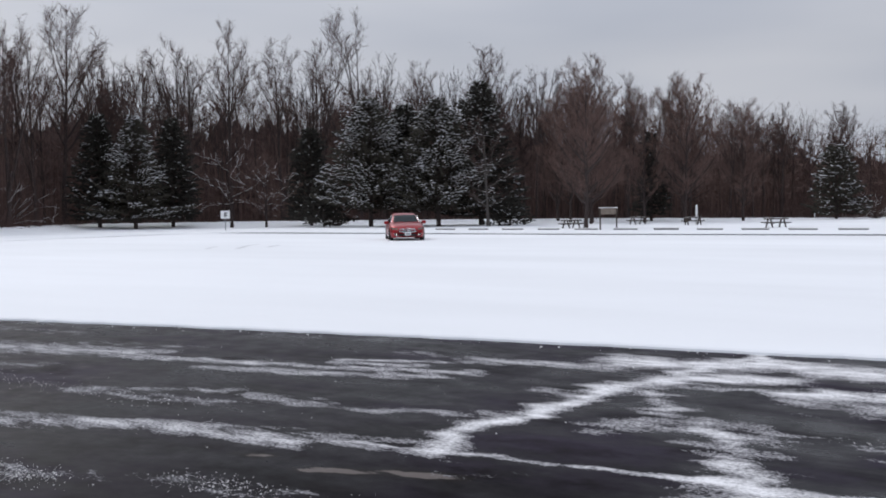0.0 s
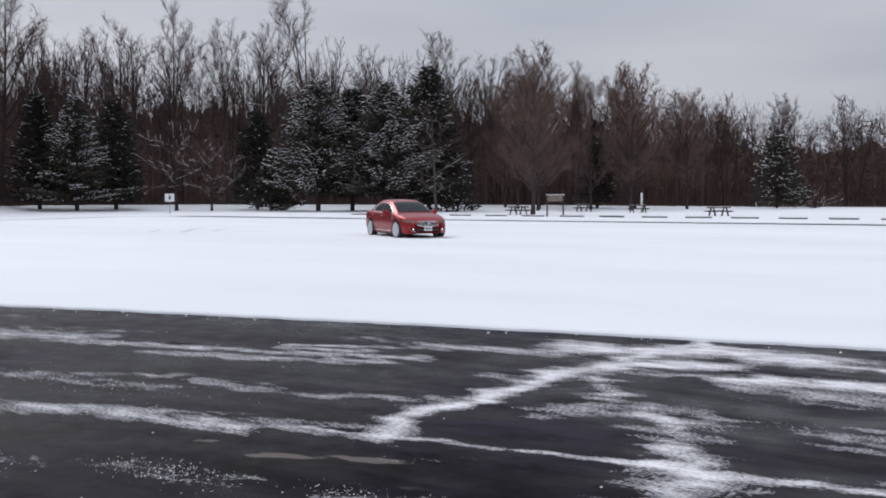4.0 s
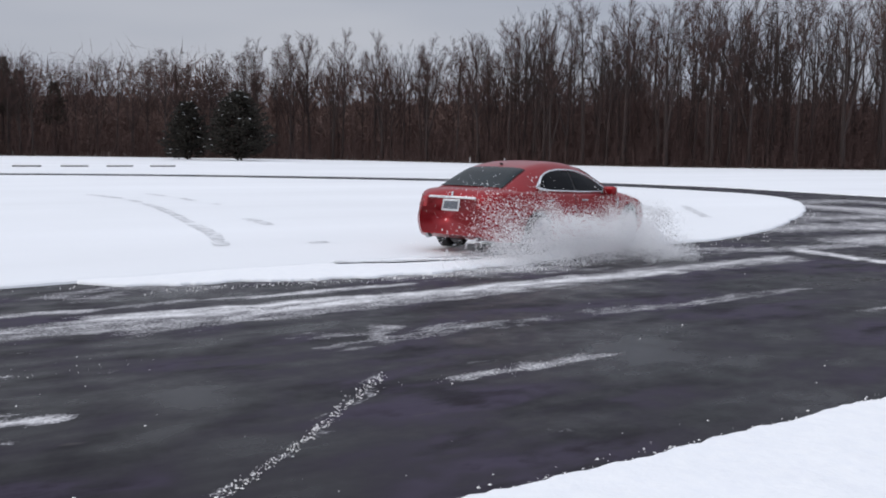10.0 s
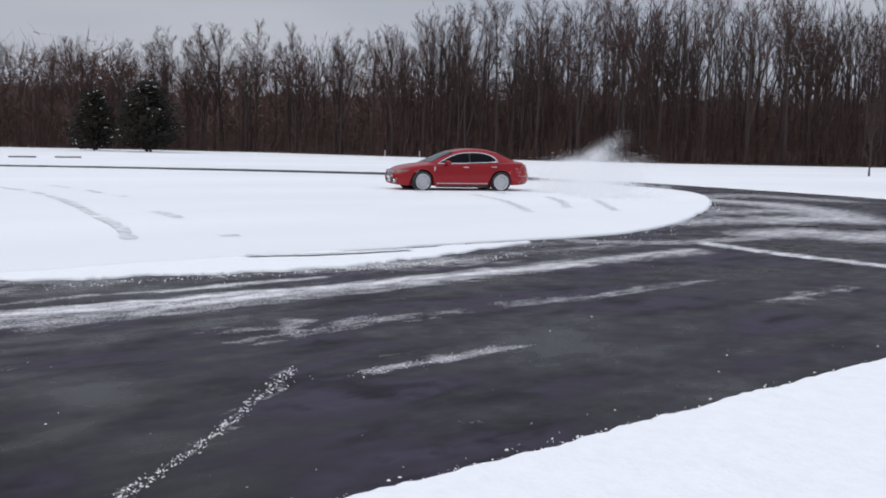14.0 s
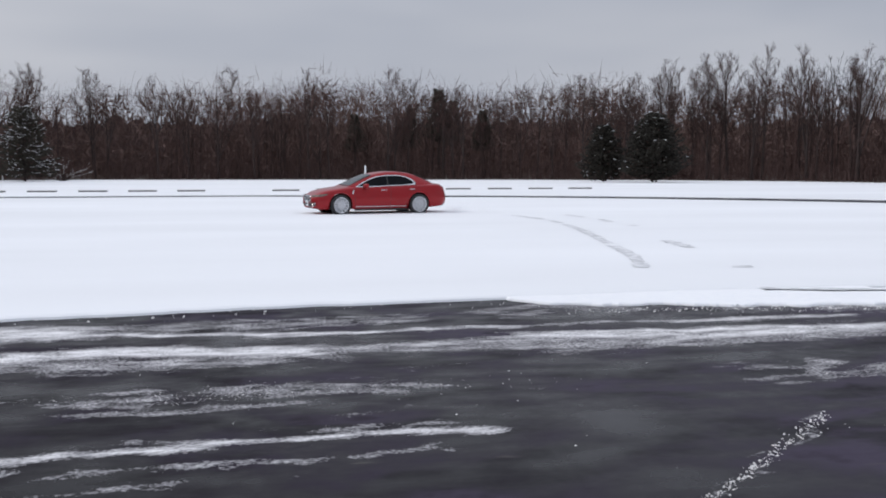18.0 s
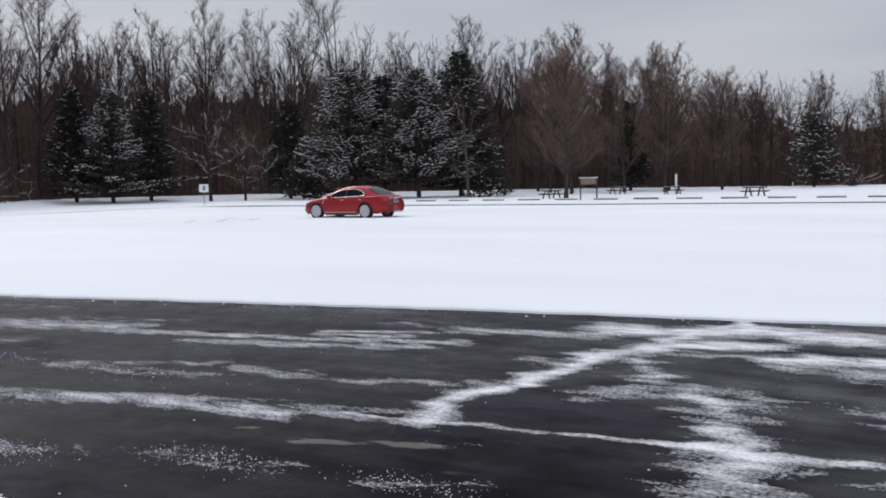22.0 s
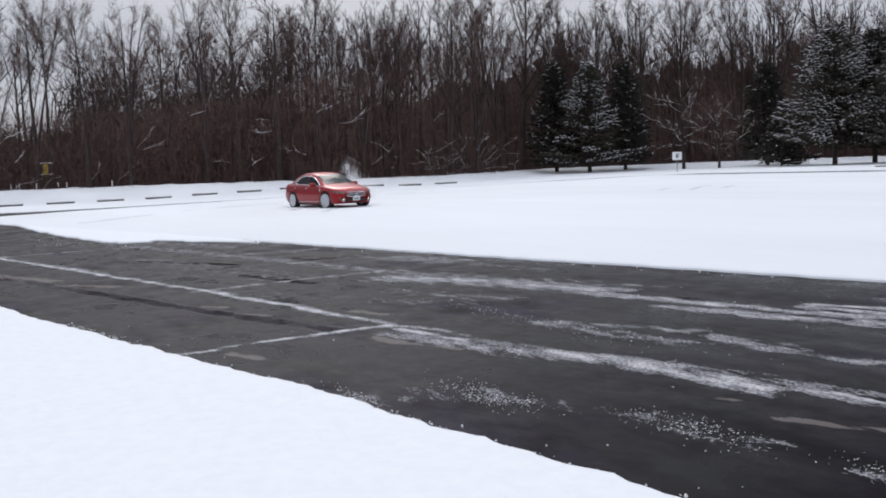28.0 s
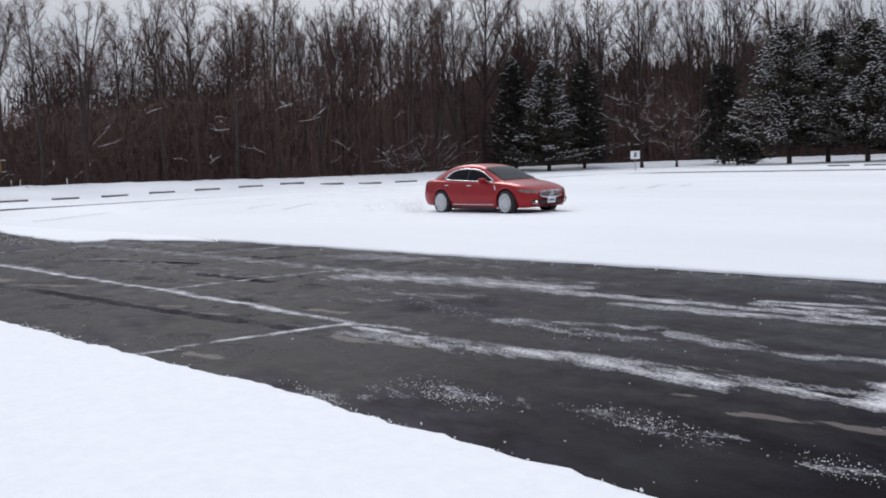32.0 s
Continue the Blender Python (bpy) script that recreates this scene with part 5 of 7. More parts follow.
for k in range(2400):
    at = k / 2400
    x, y, ox, oy, h = edge_at(at)
    deep = 62 + 3 * noise.noise((at * 150, 4.0, 0.0))
    top = h * fill(at) * float(np.interp(at, (0, 0.38, 0.48, 0.70, 0.78), (1.42, 1.42, 1.12, 1.12, 1.5))) * (0.86 + 0.16 * noise.noise((at * 90, 1.0, 0.0)) + 0.12 * noise.noise((at * 420, 2.0, 0.0)) + rnd.uniform(-0.06, 0.06))
    ox, oy = x / math.hypot(x, y), y / math.hypot(x, y)
    far.append((x + ox * deep, y + oy * deep, ox, oy, top))
fv = [(x + ox * d, y + oy * d, z) for x, y, ox, oy, top in far for d, z in ((0, -0.1), (0.6, top * 0.55), (1.6, top), (4.0, top * 0.8), (5.0, -0.1))]
far_wood = new("far_wood", mesh_from("far_wood", fv, [(k * 5 + j, k * 5 + j + 1, k * 5 + j + 6, k * 5 + j + 5) for k in range(len(far) - 1) for j in range(4)], FAR_WOOD))
tagged(far_wood, "dark brown mass of distant woodland", "woodland", kind="stuff")
twiggy = Net()
for k in range(110000):
    at = rnd.random() ** 1.35
    x, y, ox, oy, h = edge_at(at)
    deep = rnd.uniform(-0.5, 9)
    z = 0.3 + h * min(0.9, 1.05 * fill(at) * rnd.random() ** 0.9)
    p = Vector((x + ox * deep, y + oy * deep, z))
    (twiggy if at < 0.49 else stems).blade(p, p + rand_dir(rnd, 5, 100) * rnd.uniform(0.6, 1.7), rnd.uniform(0.010, 0.020), rand_dir(rnd, 0, 180))
fine_twigs = new("fine_twigs", twiggy.mesh("fine_twigs", BROWN_TWIG))
tagged(fine_twigs, "fine brown twigs along the wood's edge", "undergrowth", kind="stuff")
young = new("young_trees", stems.mesh("young_trees", TWIG))
tagged(young, "crowded thin dark trunks inside the wood", "woodland", kind="stuff")
# the low far stretch takes the paler brown: haze put into the twigs' colour
for net, mat in ((thick, TWIG), (hazed_thick, BROWN_TWIG)):
    tagged(new("thicket", net.mesh("thicket", mat)), "close brown thicket of branches deep in the wood", "woodland", kind="stuff")
# fallen and hanging branches with snow on them
white = Net()
for k in range(75):
    x, y, ox, oy, h = edge_at(rnd.uniform(0.08, 0.37))
    deep = rnd.uniform(-0.5, 4)
    p = Vector((x + ox * deep, y + oy * deep, 0.5 + 6.0 * rnd.random() ** 1.3))
    line = limb_line(rnd, p, rand_dir(rnd, 45, 105), rnd.uniform(1.2, 3.6), 6, -0.02, 0.42)
    white.tube(line, [0.013, 0.013, 0.012, 0.011, 0.009, 0.007, 0.004], 3)
    for j in range(4):
        i = rnd.randint(1, 6)
        white.spike(line[i], line[i] + (line[i] - line[i - 1]).normalized() * rnd.uniform(0.5, 1.2) + rand_dir(rnd, 30, 120) * rnd.uniform(0.2, 0.7), 0.009)
snow_branches = new("snowy_branches", white.mesh("snowy_branches", SNOW_CLUMP))
tagged(snow_branches, "low branches covered with snow in the wood", "branches", kind="stuff")

# ---- things on the lawn ----
def wheel_stop():
    t = thing("wheel_stop", pose(0, 65, 0.03), "concrete wheel stop capped with snow", "wheel stop", "wheel stops")
    bm = bmesh.new()
    box(bm, 1.75, 0.17, 0.12, 0, 0, 0.07, bevel=0.02)
    part("stop", bm, CONCRETE, t)
    bm = bmesh.new()
    box(bm, 1.80, 0.21, 0.06, 0, 0.02, 0.155, bevel=0.022)
    part("snow_cap", bm, SNOW_CLUMP, t, "snow lying on the stop")
    return t


first_stop = wheel_stop()
rnd = random.Random(9)
for k in range(24):
    x = -45.6 + 3.0 * k
    if k not in (7, 15):
        copy_thing(first_stop, pose(x, 65.2 + (1.6 if x > 4 else -0.3) + 0.02 * x, 0.005, 0, 0, rnd.uniform(-2, 2)))
first_stop.matrix_basis = pose(-24.6, 64.3, 0.03)
for k in range(11):
    x, y = -70.6 + 0.55 * k - 0.02 * k * k, 8.0 + 3.15 * k
    copy_thing(first_stop, pose(x, y, 0.03 + ground_rise(x, y), 0, 0, 84 - 1.5 * k + rnd.uniform(-3, 3)))



def picnic_table(m, label):
    t = thing("picnic_table", m, label, "picnic table", "picnic tables")
    for k in range(5):
        bm = bmesh.new()
        part("top_board", box(bm, 1.83, 0.14, 0.09, 0, -0.30 + 0.15 * k, 0.72, bevel=0.006), WOOD, t)
    for s in (-1, 1):
        bm = bmesh.new()
        part("seat", box(bm, 1.83, 0.28, 0.07, 0, s * 0.62, 0.42, bevel=0.006), WOOD, t)
        bm = bmesh.new()
        rod(bm, (s * 0.62, -0.46, 0.0), (s * 0.62, -0.16, 0.70), 0.065, n=6)
        rod(bm, (s * 0.62, 0.46, 0.0), (s * 0.62, 0.16, 0.70), 0.065, n=6)
        box(bm, 0.05, 1.5, 0.10, s * 0.66, 0, 0.40, bevel=0.005)
        part("leg_frame", bm, WOOD, t)
    bm = bmesh.new()
    box(bm, 1.70, 0.62, 0.025, 0, 0, 0.769, bevel=0.02)
    part("snow", bm, SNOW_CLUMP, t, "snow on the table top")
    return t


GREY_TABLE = "weathered wooden picnic table with snow on its top"
for x, y, turn in ((-34.2, 69.2, 70), (-34.6, 83.5, 60), (-28.4, 80.5, 38), (-19.0, 71.0, 50)):
    set_scale(picnic_table(pose(x, y, 0.04, 0, 0, turn), GREY_TABLE), 0.88)

board = thing("notice_board", pose(-29.0, 64.6, 0.04, 0, 0, 30), "low wooden notice board on two posts", "notice board")
for s in (-1, 1):
    bm = bmesh.new()
    part("post", box(bm, 0.10, 0.10, 1.55, s * 0.58, 0, 0.775, bevel=0.01), WOOD, board)
bm = bmesh.new()
part("panel", box(bm, 1.25, 0.06, 0.42, 0, 0, 1.31, bevel=0.008), BOARD, board)
bm = bmesh.new()
part("snow", box(bm, 1.35, 0.22, 0.06, 0, 0, 1.575, bevel=0.02), SNOW_CLUMP, board, "snow on the board")

sign = thing("road_sign", pose(-64.2, 61.4, 0.04, 0, 0, 46), "white metal sign on a thin steel post", "sign")
bm = bmesh.new()
part("post", box(bm, 0.07, 0.05, 1.72, 0, 0, 0.86, bevel=0.008), STEEL, sign)
bm = bmesh.new()
part("plate", box(bm, 0.80, 0.02, 0.70, 0, -0.04, 1.40, bevel=0.008), WHITE, sign, "white sign plate")
bm = bmesh.new()
box(bm, 0.10, 0.01, 0.40, -0.03, -0.056, 1.40)
box(bm, 0.22, 0.01, 0.09, 0.05, -0.056, 1.55)
box(bm, 0.22, 0.01, 0.09, 0.05, -0.056, 1.34)
part("symbol", bm, SIGN_BLACK, sign, "black symbol")


def white_post(x, y, h, r, label):
    t = thing("marker_post", pose(x, y, 0.03 + ground_rise(x, y)), label, "post", "marker posts")
    bm = bmesh.new()
    rod(bm, (0, 0, 0), (0, 0, h), r, n=14)
    part("pole", bm, WHITE, t)
    bm = bmesh.new()
    rod(bm, (0, 0, h), (0, 0, h + 0.05), r * 1.05, r * 0.5, n=14)
    part("cap", bm, WHITE, t)


white_post(-28.4, 81.4, 1.66, 0.09, "white marker post on the lawn")
white_post(11.2, 95.5, 1.65, 0.09, "white marker post on the lawn")
white_post(62.5, 84.0, 0.62, 0.05, "short white stake in the snow")
white_post(64.8, 81.0, 0.66, 0.05, "short white stake in the snow")
for x, y in ((-88.6, 10.3), (-88.1, 10.9), (-87.2, 12.1), (-86.0, 13.6), (-85.5, 14.2), (-83.1, 17.3)):
    white_post(x, y, 0.5, 0.045, "short white stake at the foot of the wood")
white_post(-26.0, 113.0, 0.6, 0.05, "short white stake in the snow")


trail = thing("trail_sign", pose(-88.6, 13.0, 0.9, 0, 0, 82), "yellow trail sign between snow-capped rails in the wood", "sign")
for s in (-0.6, 0.6):
    bm = bmesh.new()
    part("post", box(bm, 0.09, 0.09, 2.3, s, 0, 1.1, bevel=0.01), WOOD, trail)
for z in (1.2, 2.15):
    bm = bmesh.new()
    rail = part("rail", box(bm, 1.45, 0.08, 0.09, 0, -0.02, z, bevel=0.012), WOOD, trail)
    bm = bmesh.new()
    part("snow", box(bm, 1.40, 0.13, 0.06, 0, -0.02, z + 0.075, bevel=0.02), SNOW_CLUMP, rail, "snow on the rail")
bm = bmesh.new()
part("panel", box(bm, 0.42, 0.03, 0.86, 0.10, -0.08, 1.70, bevel=0.008), YELLOW, trail, "weathered yellow panel")


# ---- older tyre tracks pressed into the snow ----
def tracks(name, line, width, gaps, seed, label):
    rnd = random.Random(seed)
    pts = along(curve(line, 8), 0.16, 0.02, seed)
    verts, faces = [], []
    for i in range(len(pts) - 1):
        if noise.noise((pts[i][0] * 0.8, pts[i][1] * 0.8, seed)) < gaps:
            continue
        (ax, ay), (bx, by) = pts[i], pts[i + 1]
        d = math.hypot(bx - ax, by - ay) or 1
        nx, ny = -(by - ay) / d, (bx - ax) / d
        w = width * rnd.uniform(0.55, 1.0) / 2
        b = len(verts)
        verts += [(ax - nx * w, ay - ny * w, 0.056), (bx - nx * w, by - ny * w, 0.056), (bx + nx * w, by + ny * w, 0.056), (ax + nx * w, ay + ny * w, 0.056)]
        faces.append((b, b + 1, b + 2, b + 3))
    if faces:
        tagged(new(name, mesh_from(name, verts, faces, TRACK)), label, "tyre track", kind="stuff")


PRESSED = "broken tyre track pressed into the snow"
tracks("tyre_track", [(8.67, 31.59), (8.96, 28.47), (8.45, 24.16), (7.57, 19.97), (6.98, 17.11), (6.26, 14.91)], 0.30, -0.15, 60, PRESSED)
tracks("tyre_track", [(10.44, 32.29), (10.65, 29.02), (10.41, 26.7), (10.49, 25.39)], 0.30, 0.00, 61, PRESSED)
tracks("tyre_track", [(9.08, 20.24), (8.67, 17.89), (7.92, 14.64)], 0.35, -0.05, 62, PRESSED)
tracks("tyre_track", [(21.18, 23.45), (19.7, 20.37), (17.18, 16.78)], 0.30, -0.50, 63, PRESSED)
tracks("tyre_track", [(22.73, 21.59), (21.38, 19.74), (19.37, 17.57)], 0.35, -0.60, 64, PRESSED)
tracks("tyre_track", [(23.11, 19.94), (19.44, 15.87)], 0.30, -0.20, 65, PRESSED)
tracks("tyre_track", [(20.55, 25.58), (20.47, 24.71)], 0.30, -0.90, 66, PRESSED)
tracks("tyre_track", [(23.16, 24.55), (22.72, 23.45)], 0.35, -0.90, 67, PRESSED)
tracks("tyre_track", [(-33.33, 30.63), (-34.97, 32.76)], 0.30, -0.90, 68, PRESSED)
tracks("tyre_track", [(-31.8, 31.05), (-34.34, 34.29), (-34.87, 35.61)], 0.35, -0.90, 69, PRESSED)
tracks("tyre_track", [(-31.72, 32.93), (-33.21, 35.27)], 0.30, -0.90, 70, PRESSED)
tracks("tyre_track", [(-37.19, 14.53), (-39.04, 15.89), (-39.87, 16.88)], 0.35, -0.50, 71, PRESSED)
tracks("tyre_track", [(-34.38, 14.76), (-39.65, 18.66)], 0.30, -0.20, 72, PRESSED)
tracks("tyre_track", [(-37.81, 6.62), (-44.86, 13.73), (-47.12, 20.93), (-51.42, 29.49)], 0.40, -0.10, 73, PRESSED)
tracks("tyre_track", [(6.81, 12.09), (7.98, 11.72), (9.36, 11.6)], 0.25, -0.40, 74, PRESSED)


# ---- snow spilt over the edge of the driveway in the west ----
for k, rim in enumerate(([(-41.2, 4.75), (-37.7, 5.4), (-33.2, 6.2), (-30.6, 6.9), (-27.2, 7.5), (-25.9, 6.5), (-25.2, 6.0), (-25.6, 5.4), (-27.0, 5.15), (-30.0, 4.9), (-33.9, 4.75)],
                         [(-26.1, 6.25), (-27.7, 7.4), (-27.0, 8.3), (-23.2, 8.3), (-22.0, 7.8), (-23.1, 7.42), (-24.1, 6.8)])):
    spill = slab("spilt_snow", along(rim + rim[:1], 0.14, 0.13, 50 + k)[:-1], 0.044 - 0.004 * k, -0.02, 0.07, SNOW_BANK)
    tagged(spill, "tongue of loose snow dragged onto the asphalt", "snow", "spilt snow", "stuff")

# ---- crumbs of snow lying loose on the asphalt ----
crumb_net = Net()
rnd = random.Random(91)


def crumb(x, y, r, z=0.002):
    p = Vector((x, y, z))
    d = Vector((rnd.uniform(-1, 1), rnd.uniform(-1, 1), rnd.uniform(0, 0.3)))
    crumb_net.clump(p - d.normalized() * r * 0.5, d, r * rnd.uniform(1.4, 2.6), r * rnd.uniform(0.5, 0.9), r * rnd.uniform(0.4, 0.8))


for i in range(len(ISLAND_NEAR) - 1):
    (ax, ay), (bx, by) = ISLAND_NEAR[i], ISLAND_NEAR[i + 1]
    if not (-30 < ax < 26 and ay < 19):
        continue
    many = 26 if 2.5 < ax < 16 else 7
    for k in range(int(many * math.hypot(bx - ax, by - ay))):
        f, off = rnd.random(), rnd.random() ** 2 * (1.1 if 2.5 < ax < 16 else 0.35)
        d = math.hypot(bx - ax, by - ay)
        crumb(ax + (bx - ax) * f + (by - ay) / d * off, ay + (by - ay) * f - (bx - ax) / d * off, 0.008 + 0.022 * rnd.random() ** 3)
for (ax, ay), (bx, by), many in (((3.9, 6.0), (2.9, 5.05), 170), ((2.9, 5.05), (2.45, 4.65), 110), ((2.45, 4.65), (1.8, 4.15), 130)):
    for k in range(many):
        f = rnd.random()
        crumb(ax + (bx - ax) * f + rnd.gauss(0, 0.024), ay + (by - ay) * f + rnd.gauss(0, 0.024), 0.004 + 0.011 * rnd.random() ** 3)
for k in range(1500):
    x = rnd.uniform(-12, 9)
    crumb(x, seam(x) - float(np.interp(x, (-4, 3), (2.44, 2.56))) + rnd.gauss(0, 0.030), 0.004 + 0.011 * rnd.random() ** 2, rnd.uniform(0.0, 0.04))
for k in range(120):
    x = rnd.uniform(-14, 12)
    crumb(x, seam(x) - 2.4 + rnd.random() ** 2.5 * 0.5, 0.005 + 0.012 * rnd.random() ** 3)
for k in range(220):
    x = rnd.uniform(-12, 12)
    crumb(x, seam(x) + rnd.uniform(-2.2, 5.4), 0.004 + 0.012 * rnd.random() ** 4)
for cx, cy, sx, sy, many in ((-4.6, 4.24, 0.26, 0.10, 330), (-6.1, 3.74, 0.28, 0.10, 420), (-3.2, 4.4, 0.25, 0.09, 200), (-6.6, 2.99, 0.20, 0.045, 150), (4.8, 5.6, 0.6, 0.06, 120), (0.2, 7.35, 0.9, 0.12, 300), (-8.5, 5.9, 0.9, 0.12, 240), (-28.6, 4.3, 1.3, 0.30, 130), (-25.0, 5.2, 0.8, 0.2, 60), (5.6, 10.75, 1.2, 0.10, 260), (8.2, 10.45, 1.3, 0.12, 420)):
    for k in range(many):
        crumb(rnd.gauss(cx, sx), rnd.gauss(cy, sy), 0.003 + (0.022 if cx < -20 else 0.006 if cy < 8 else 0.016) * rnd.random() ** 2)
snow_crumbs = new("snow_crumbs", crumb_net.mesh("snow_crumbs", SNOW_CLUMP))
tagged(snow_crumbs, "loose crumbs of snow scattered on the asphalt", "snow", kind="stuff")

# ---- the car ----
def table(*pairs):
    xs, ys = [p[0] for p in pairs], [p[1] for p in pairs]
    if xs[0] > xs[-1]:
        xs, ys = xs[::-1], ys[::-1]
    return lambda x: float(np.interp(x, xs, ys))


def soft(f, x, d=0.10):
    return (f(x - d) + 2 * f(x) + f(x + d)) / 4


AXLE, TRACK_HALF, WHEEL_R = 1.435, 0.84, 0.355
half_w = table((2.41, 0.50), (2.38, 0.62), (2.31, 0.73), (2.18, 0.82), (1.95, 0.895), (1.435, 0.945), (0, 0.955), (-1.435, 0.95), (-2.1, 0.90), (-2.40, 0.82), (-2.54, 0.72), (-2.61, 0.58))
low_z = table((2.41, 0.27), (2.2, 0.21), (1.0, 0.21), (-1.5, 0.23), (-2.3, 0.27), (-2.61, 0.36))
belt_z = table((2.41, 0.58), (2.30, 0.67), (2.1, 0.745), (1.8, 0.815), (1.2, 0.91), (0, 0.955), (-1.2, 0.985), (-2.0, 1.01), (-2.45, 0.99), (-2.57, 0.94), (-2.61, 0.85))
deck_z = table((2.41, 0.64), (2.34, 0.735), (2.2, 0.81), (2.0, 0.87), (1.6, 0.945), (1.15, 0.995), (0.9, 1.005), (-1.8, 1.055), (-2.2, 1.08), (-2.48, 1.07), (-2.58, 1.03), (-2.61, 0.91))


def arch(x):
    for a in (AXLE, -AXLE):
        d = 0.405 ** 2 - (x - a) ** 2
        if d > 0:
            return WHEEL_R + 0.01 + math.sqrt(d)
    return 0.0


def side_y(x, z):
    """Half width of the lower body at a length and a height."""
    w, zb, zs = soft(half_w, x, 0.06), low_z(x), soft(belt_z, x)
    f = (z - zb) / (zs - zb)
    return w * float(np.interp(f, (0, 0.1, 0.3, 0.5, 0.72, 1.0, 1.2), (0.93, 0.965, 0.99, 1.0, 0.99, 0.95, 0.90)))


def lower_body():
    xs = [2.41, 2.40, 2.38, 2.35, 2.30, 2.24, 2.15, 2.05, 1.95] + [AXLE + 0.405 * math.cos(q) for q in np.linspace(0, math.pi, 19)] + [0.9, 0.7, 0.4, 0.1, -0.2, -0.5, -0.8] \
        + [-AXLE + 0.405 * math.cos(q) for q in np.linspace(0, math.pi, 19)] + [-1.95, -2.05, -2.15, -2.25, -2.33, -2.41, -2.48, -2.53, -2.57, -2.595, -2.61]
    verts, faces = [], []
    for x in xs:
        w, zb, zs, zd, za = soft(half_w, x, 0.06), low_z(x), soft(belt_z, x), soft(deck_z, x, 0.06), arch(x)
        row = [(0.0, zb), (0.55 * w, zb)]
        row += [(side_y(x, zb + f * (zs - zb)), zb + f * (zs - zb)) for f in (0, 0.05, 0.12, 0.22, 0.34, 0.46, 0.54, 0.58, 0.66, 0.76, 0.86, 0.95)]
        row += [(0.945 * w, zs), (0.90 * w, zs + 0.22 * (zd - zs) + 0.008), (0.78 * w, zs + 0.55 * (zd - zs) + 0.01), (0.5 * w, zs + 0.86 * (zd - zs)), (0.25 * w, zd - 0.004), (0, zd)]
        row = [(y, max(z, za)) for y, z in row]
        verts.append(row)
    n = len(verts[0])
    flat = [(x, y, z) for x, row in zip(xs, verts) for y, z in row] + [(x, -y, z) for x, row in zip(xs, verts) for y, z in row]
    off = len(xs) * n
    for i in range(len(xs) - 1):
        for j in range(n - 1):
            a, b = i * n + j, (i + 1) * n + j
            faces.append((a, b, b + 1, a + 1))
            faces.append((off + a, off + a + 1, off + b + 1, off + b))
    for i in (0, len(xs) - 1):
        loop = [i * n + j for j in range(n)] + [off + i * n + j for j in range(n - 2, 0, -1)]
        faces.append(loop if i else loop[::-1])
    return flat, faces


roof_z = table((1.16, 0.975), (0.95, 1.07), (0.70, 1.19), (0.40, 1.325), (0.15, 1.405), (-0.15, 1.46), (-0.5, 1.485), (-0.85, 1.475), (-1.2, 1.425), (-1.5, 1.335), (-1.8, 1.205),
               (-2.0, 1.115), (-2.15, 1.055))
cab_low = table((1.16, 0.80), (0.8, 0.865), (0.2, 0.885), (-1.0, 0.885), (-1.7, 0.86), (-2.15, 0.78))
cab_top = table((1.16, 0.70), (0.7, 0.62), (0.2, 0.585), (-0.8, 0.575), (-1.4, 0.57), (-2.15, 0.62))


def cab_row(x):
    """The cabin's section from the belt up to the middle of the roof: half widths and heights."""
    z0, zr = 0.93, max(soft(roof_z, x, 0.09), 0.95)
    h, a, b = zr - z0, cab_low(x), cab_top(x)
    return [(a, z0), (a + (b + 0.05 - a) * 0.28, z0 + 0.30 * h), (a + (b + 0.05 - a) * 0.62, z0 + 0.60 * h), (b + 0.045, z0 + 0.84 * h), (b - 0.005, z0 + 0.935 * h),
            (b * 0.82, z0 + 0.972 * h), (b * 0.45, z0 + 0.993 * h), (0.0, zr)]


def cab_at(x, s):
    row = cab_row(x)
    i = min(int(s), len(row) - 2)
    f = s - i
    return row[i][0] * (1 - f) + row[i + 1][0] * f, row[i][1] * (1 - f) + row[i + 1][1] * f


def cab_y(x, z):
    row = cab_row(x)
    return float(np.interp(z, [r[1] for r in row], [r[0] for r in row]))


def cabin():
    xs = list(np.linspace(1.16, -2.15, 44))
    rows = [cab_row(x) for x in xs]
    n = len(rows[0])
    flat = [(x, y, z) for x, r in zip(xs, rows) for y, z in r] + [(x, -y, z) for x, r in zip(xs, rows) for y, z in r]
    off, faces = len(xs) * n, []
    for i in range(len(xs) - 1):
        for j in range(n - 1):
            a, b = i * n + j, (i + 1) * n + j
            faces.append((a, b, b + 1, a + 1))
            faces.append((off + a, off + a + 1, off + b + 1, off + b))
    return flat, faces


def screen(x0, x1, s0, push):
    """A curved windscreen or rear window laid on the cabin."""
    n = 9
    verts, faces = [], []
    for x in np.linspace(x0, x1, 12):
        side = [cab_at(x, s) for s in np.linspace(s0, 7, n)]
        row = [(y, z) for y, z in side] + [(-y, z) for y, z in side[-2::-1]]
        verts += [(x + push[0], y, z + push[1]) for y, z in row]
    m = 2 * n - 1
    for i in range(11):
        for j in range(m - 1):
            a = i * m + j
            faces.append((a, a + m, a + m + 1, a + 1))
    return verts, faces


glass_top = table((0.84, 0.985), (0.60, 1.105), (0.35, 1.22), (0.05, 1.305), (-0.25, 1.34), (-0.6, 1.345), (-0.85, 1.325), (-1.05, 1.275), (-1.20, 1.205), (-1.30, 1.12), (-1.335, 1.065))
glass_low = table((0.84, 0.97), (0.0, 0.99), (-1.0, 1.03), (-1.335, 1.055))


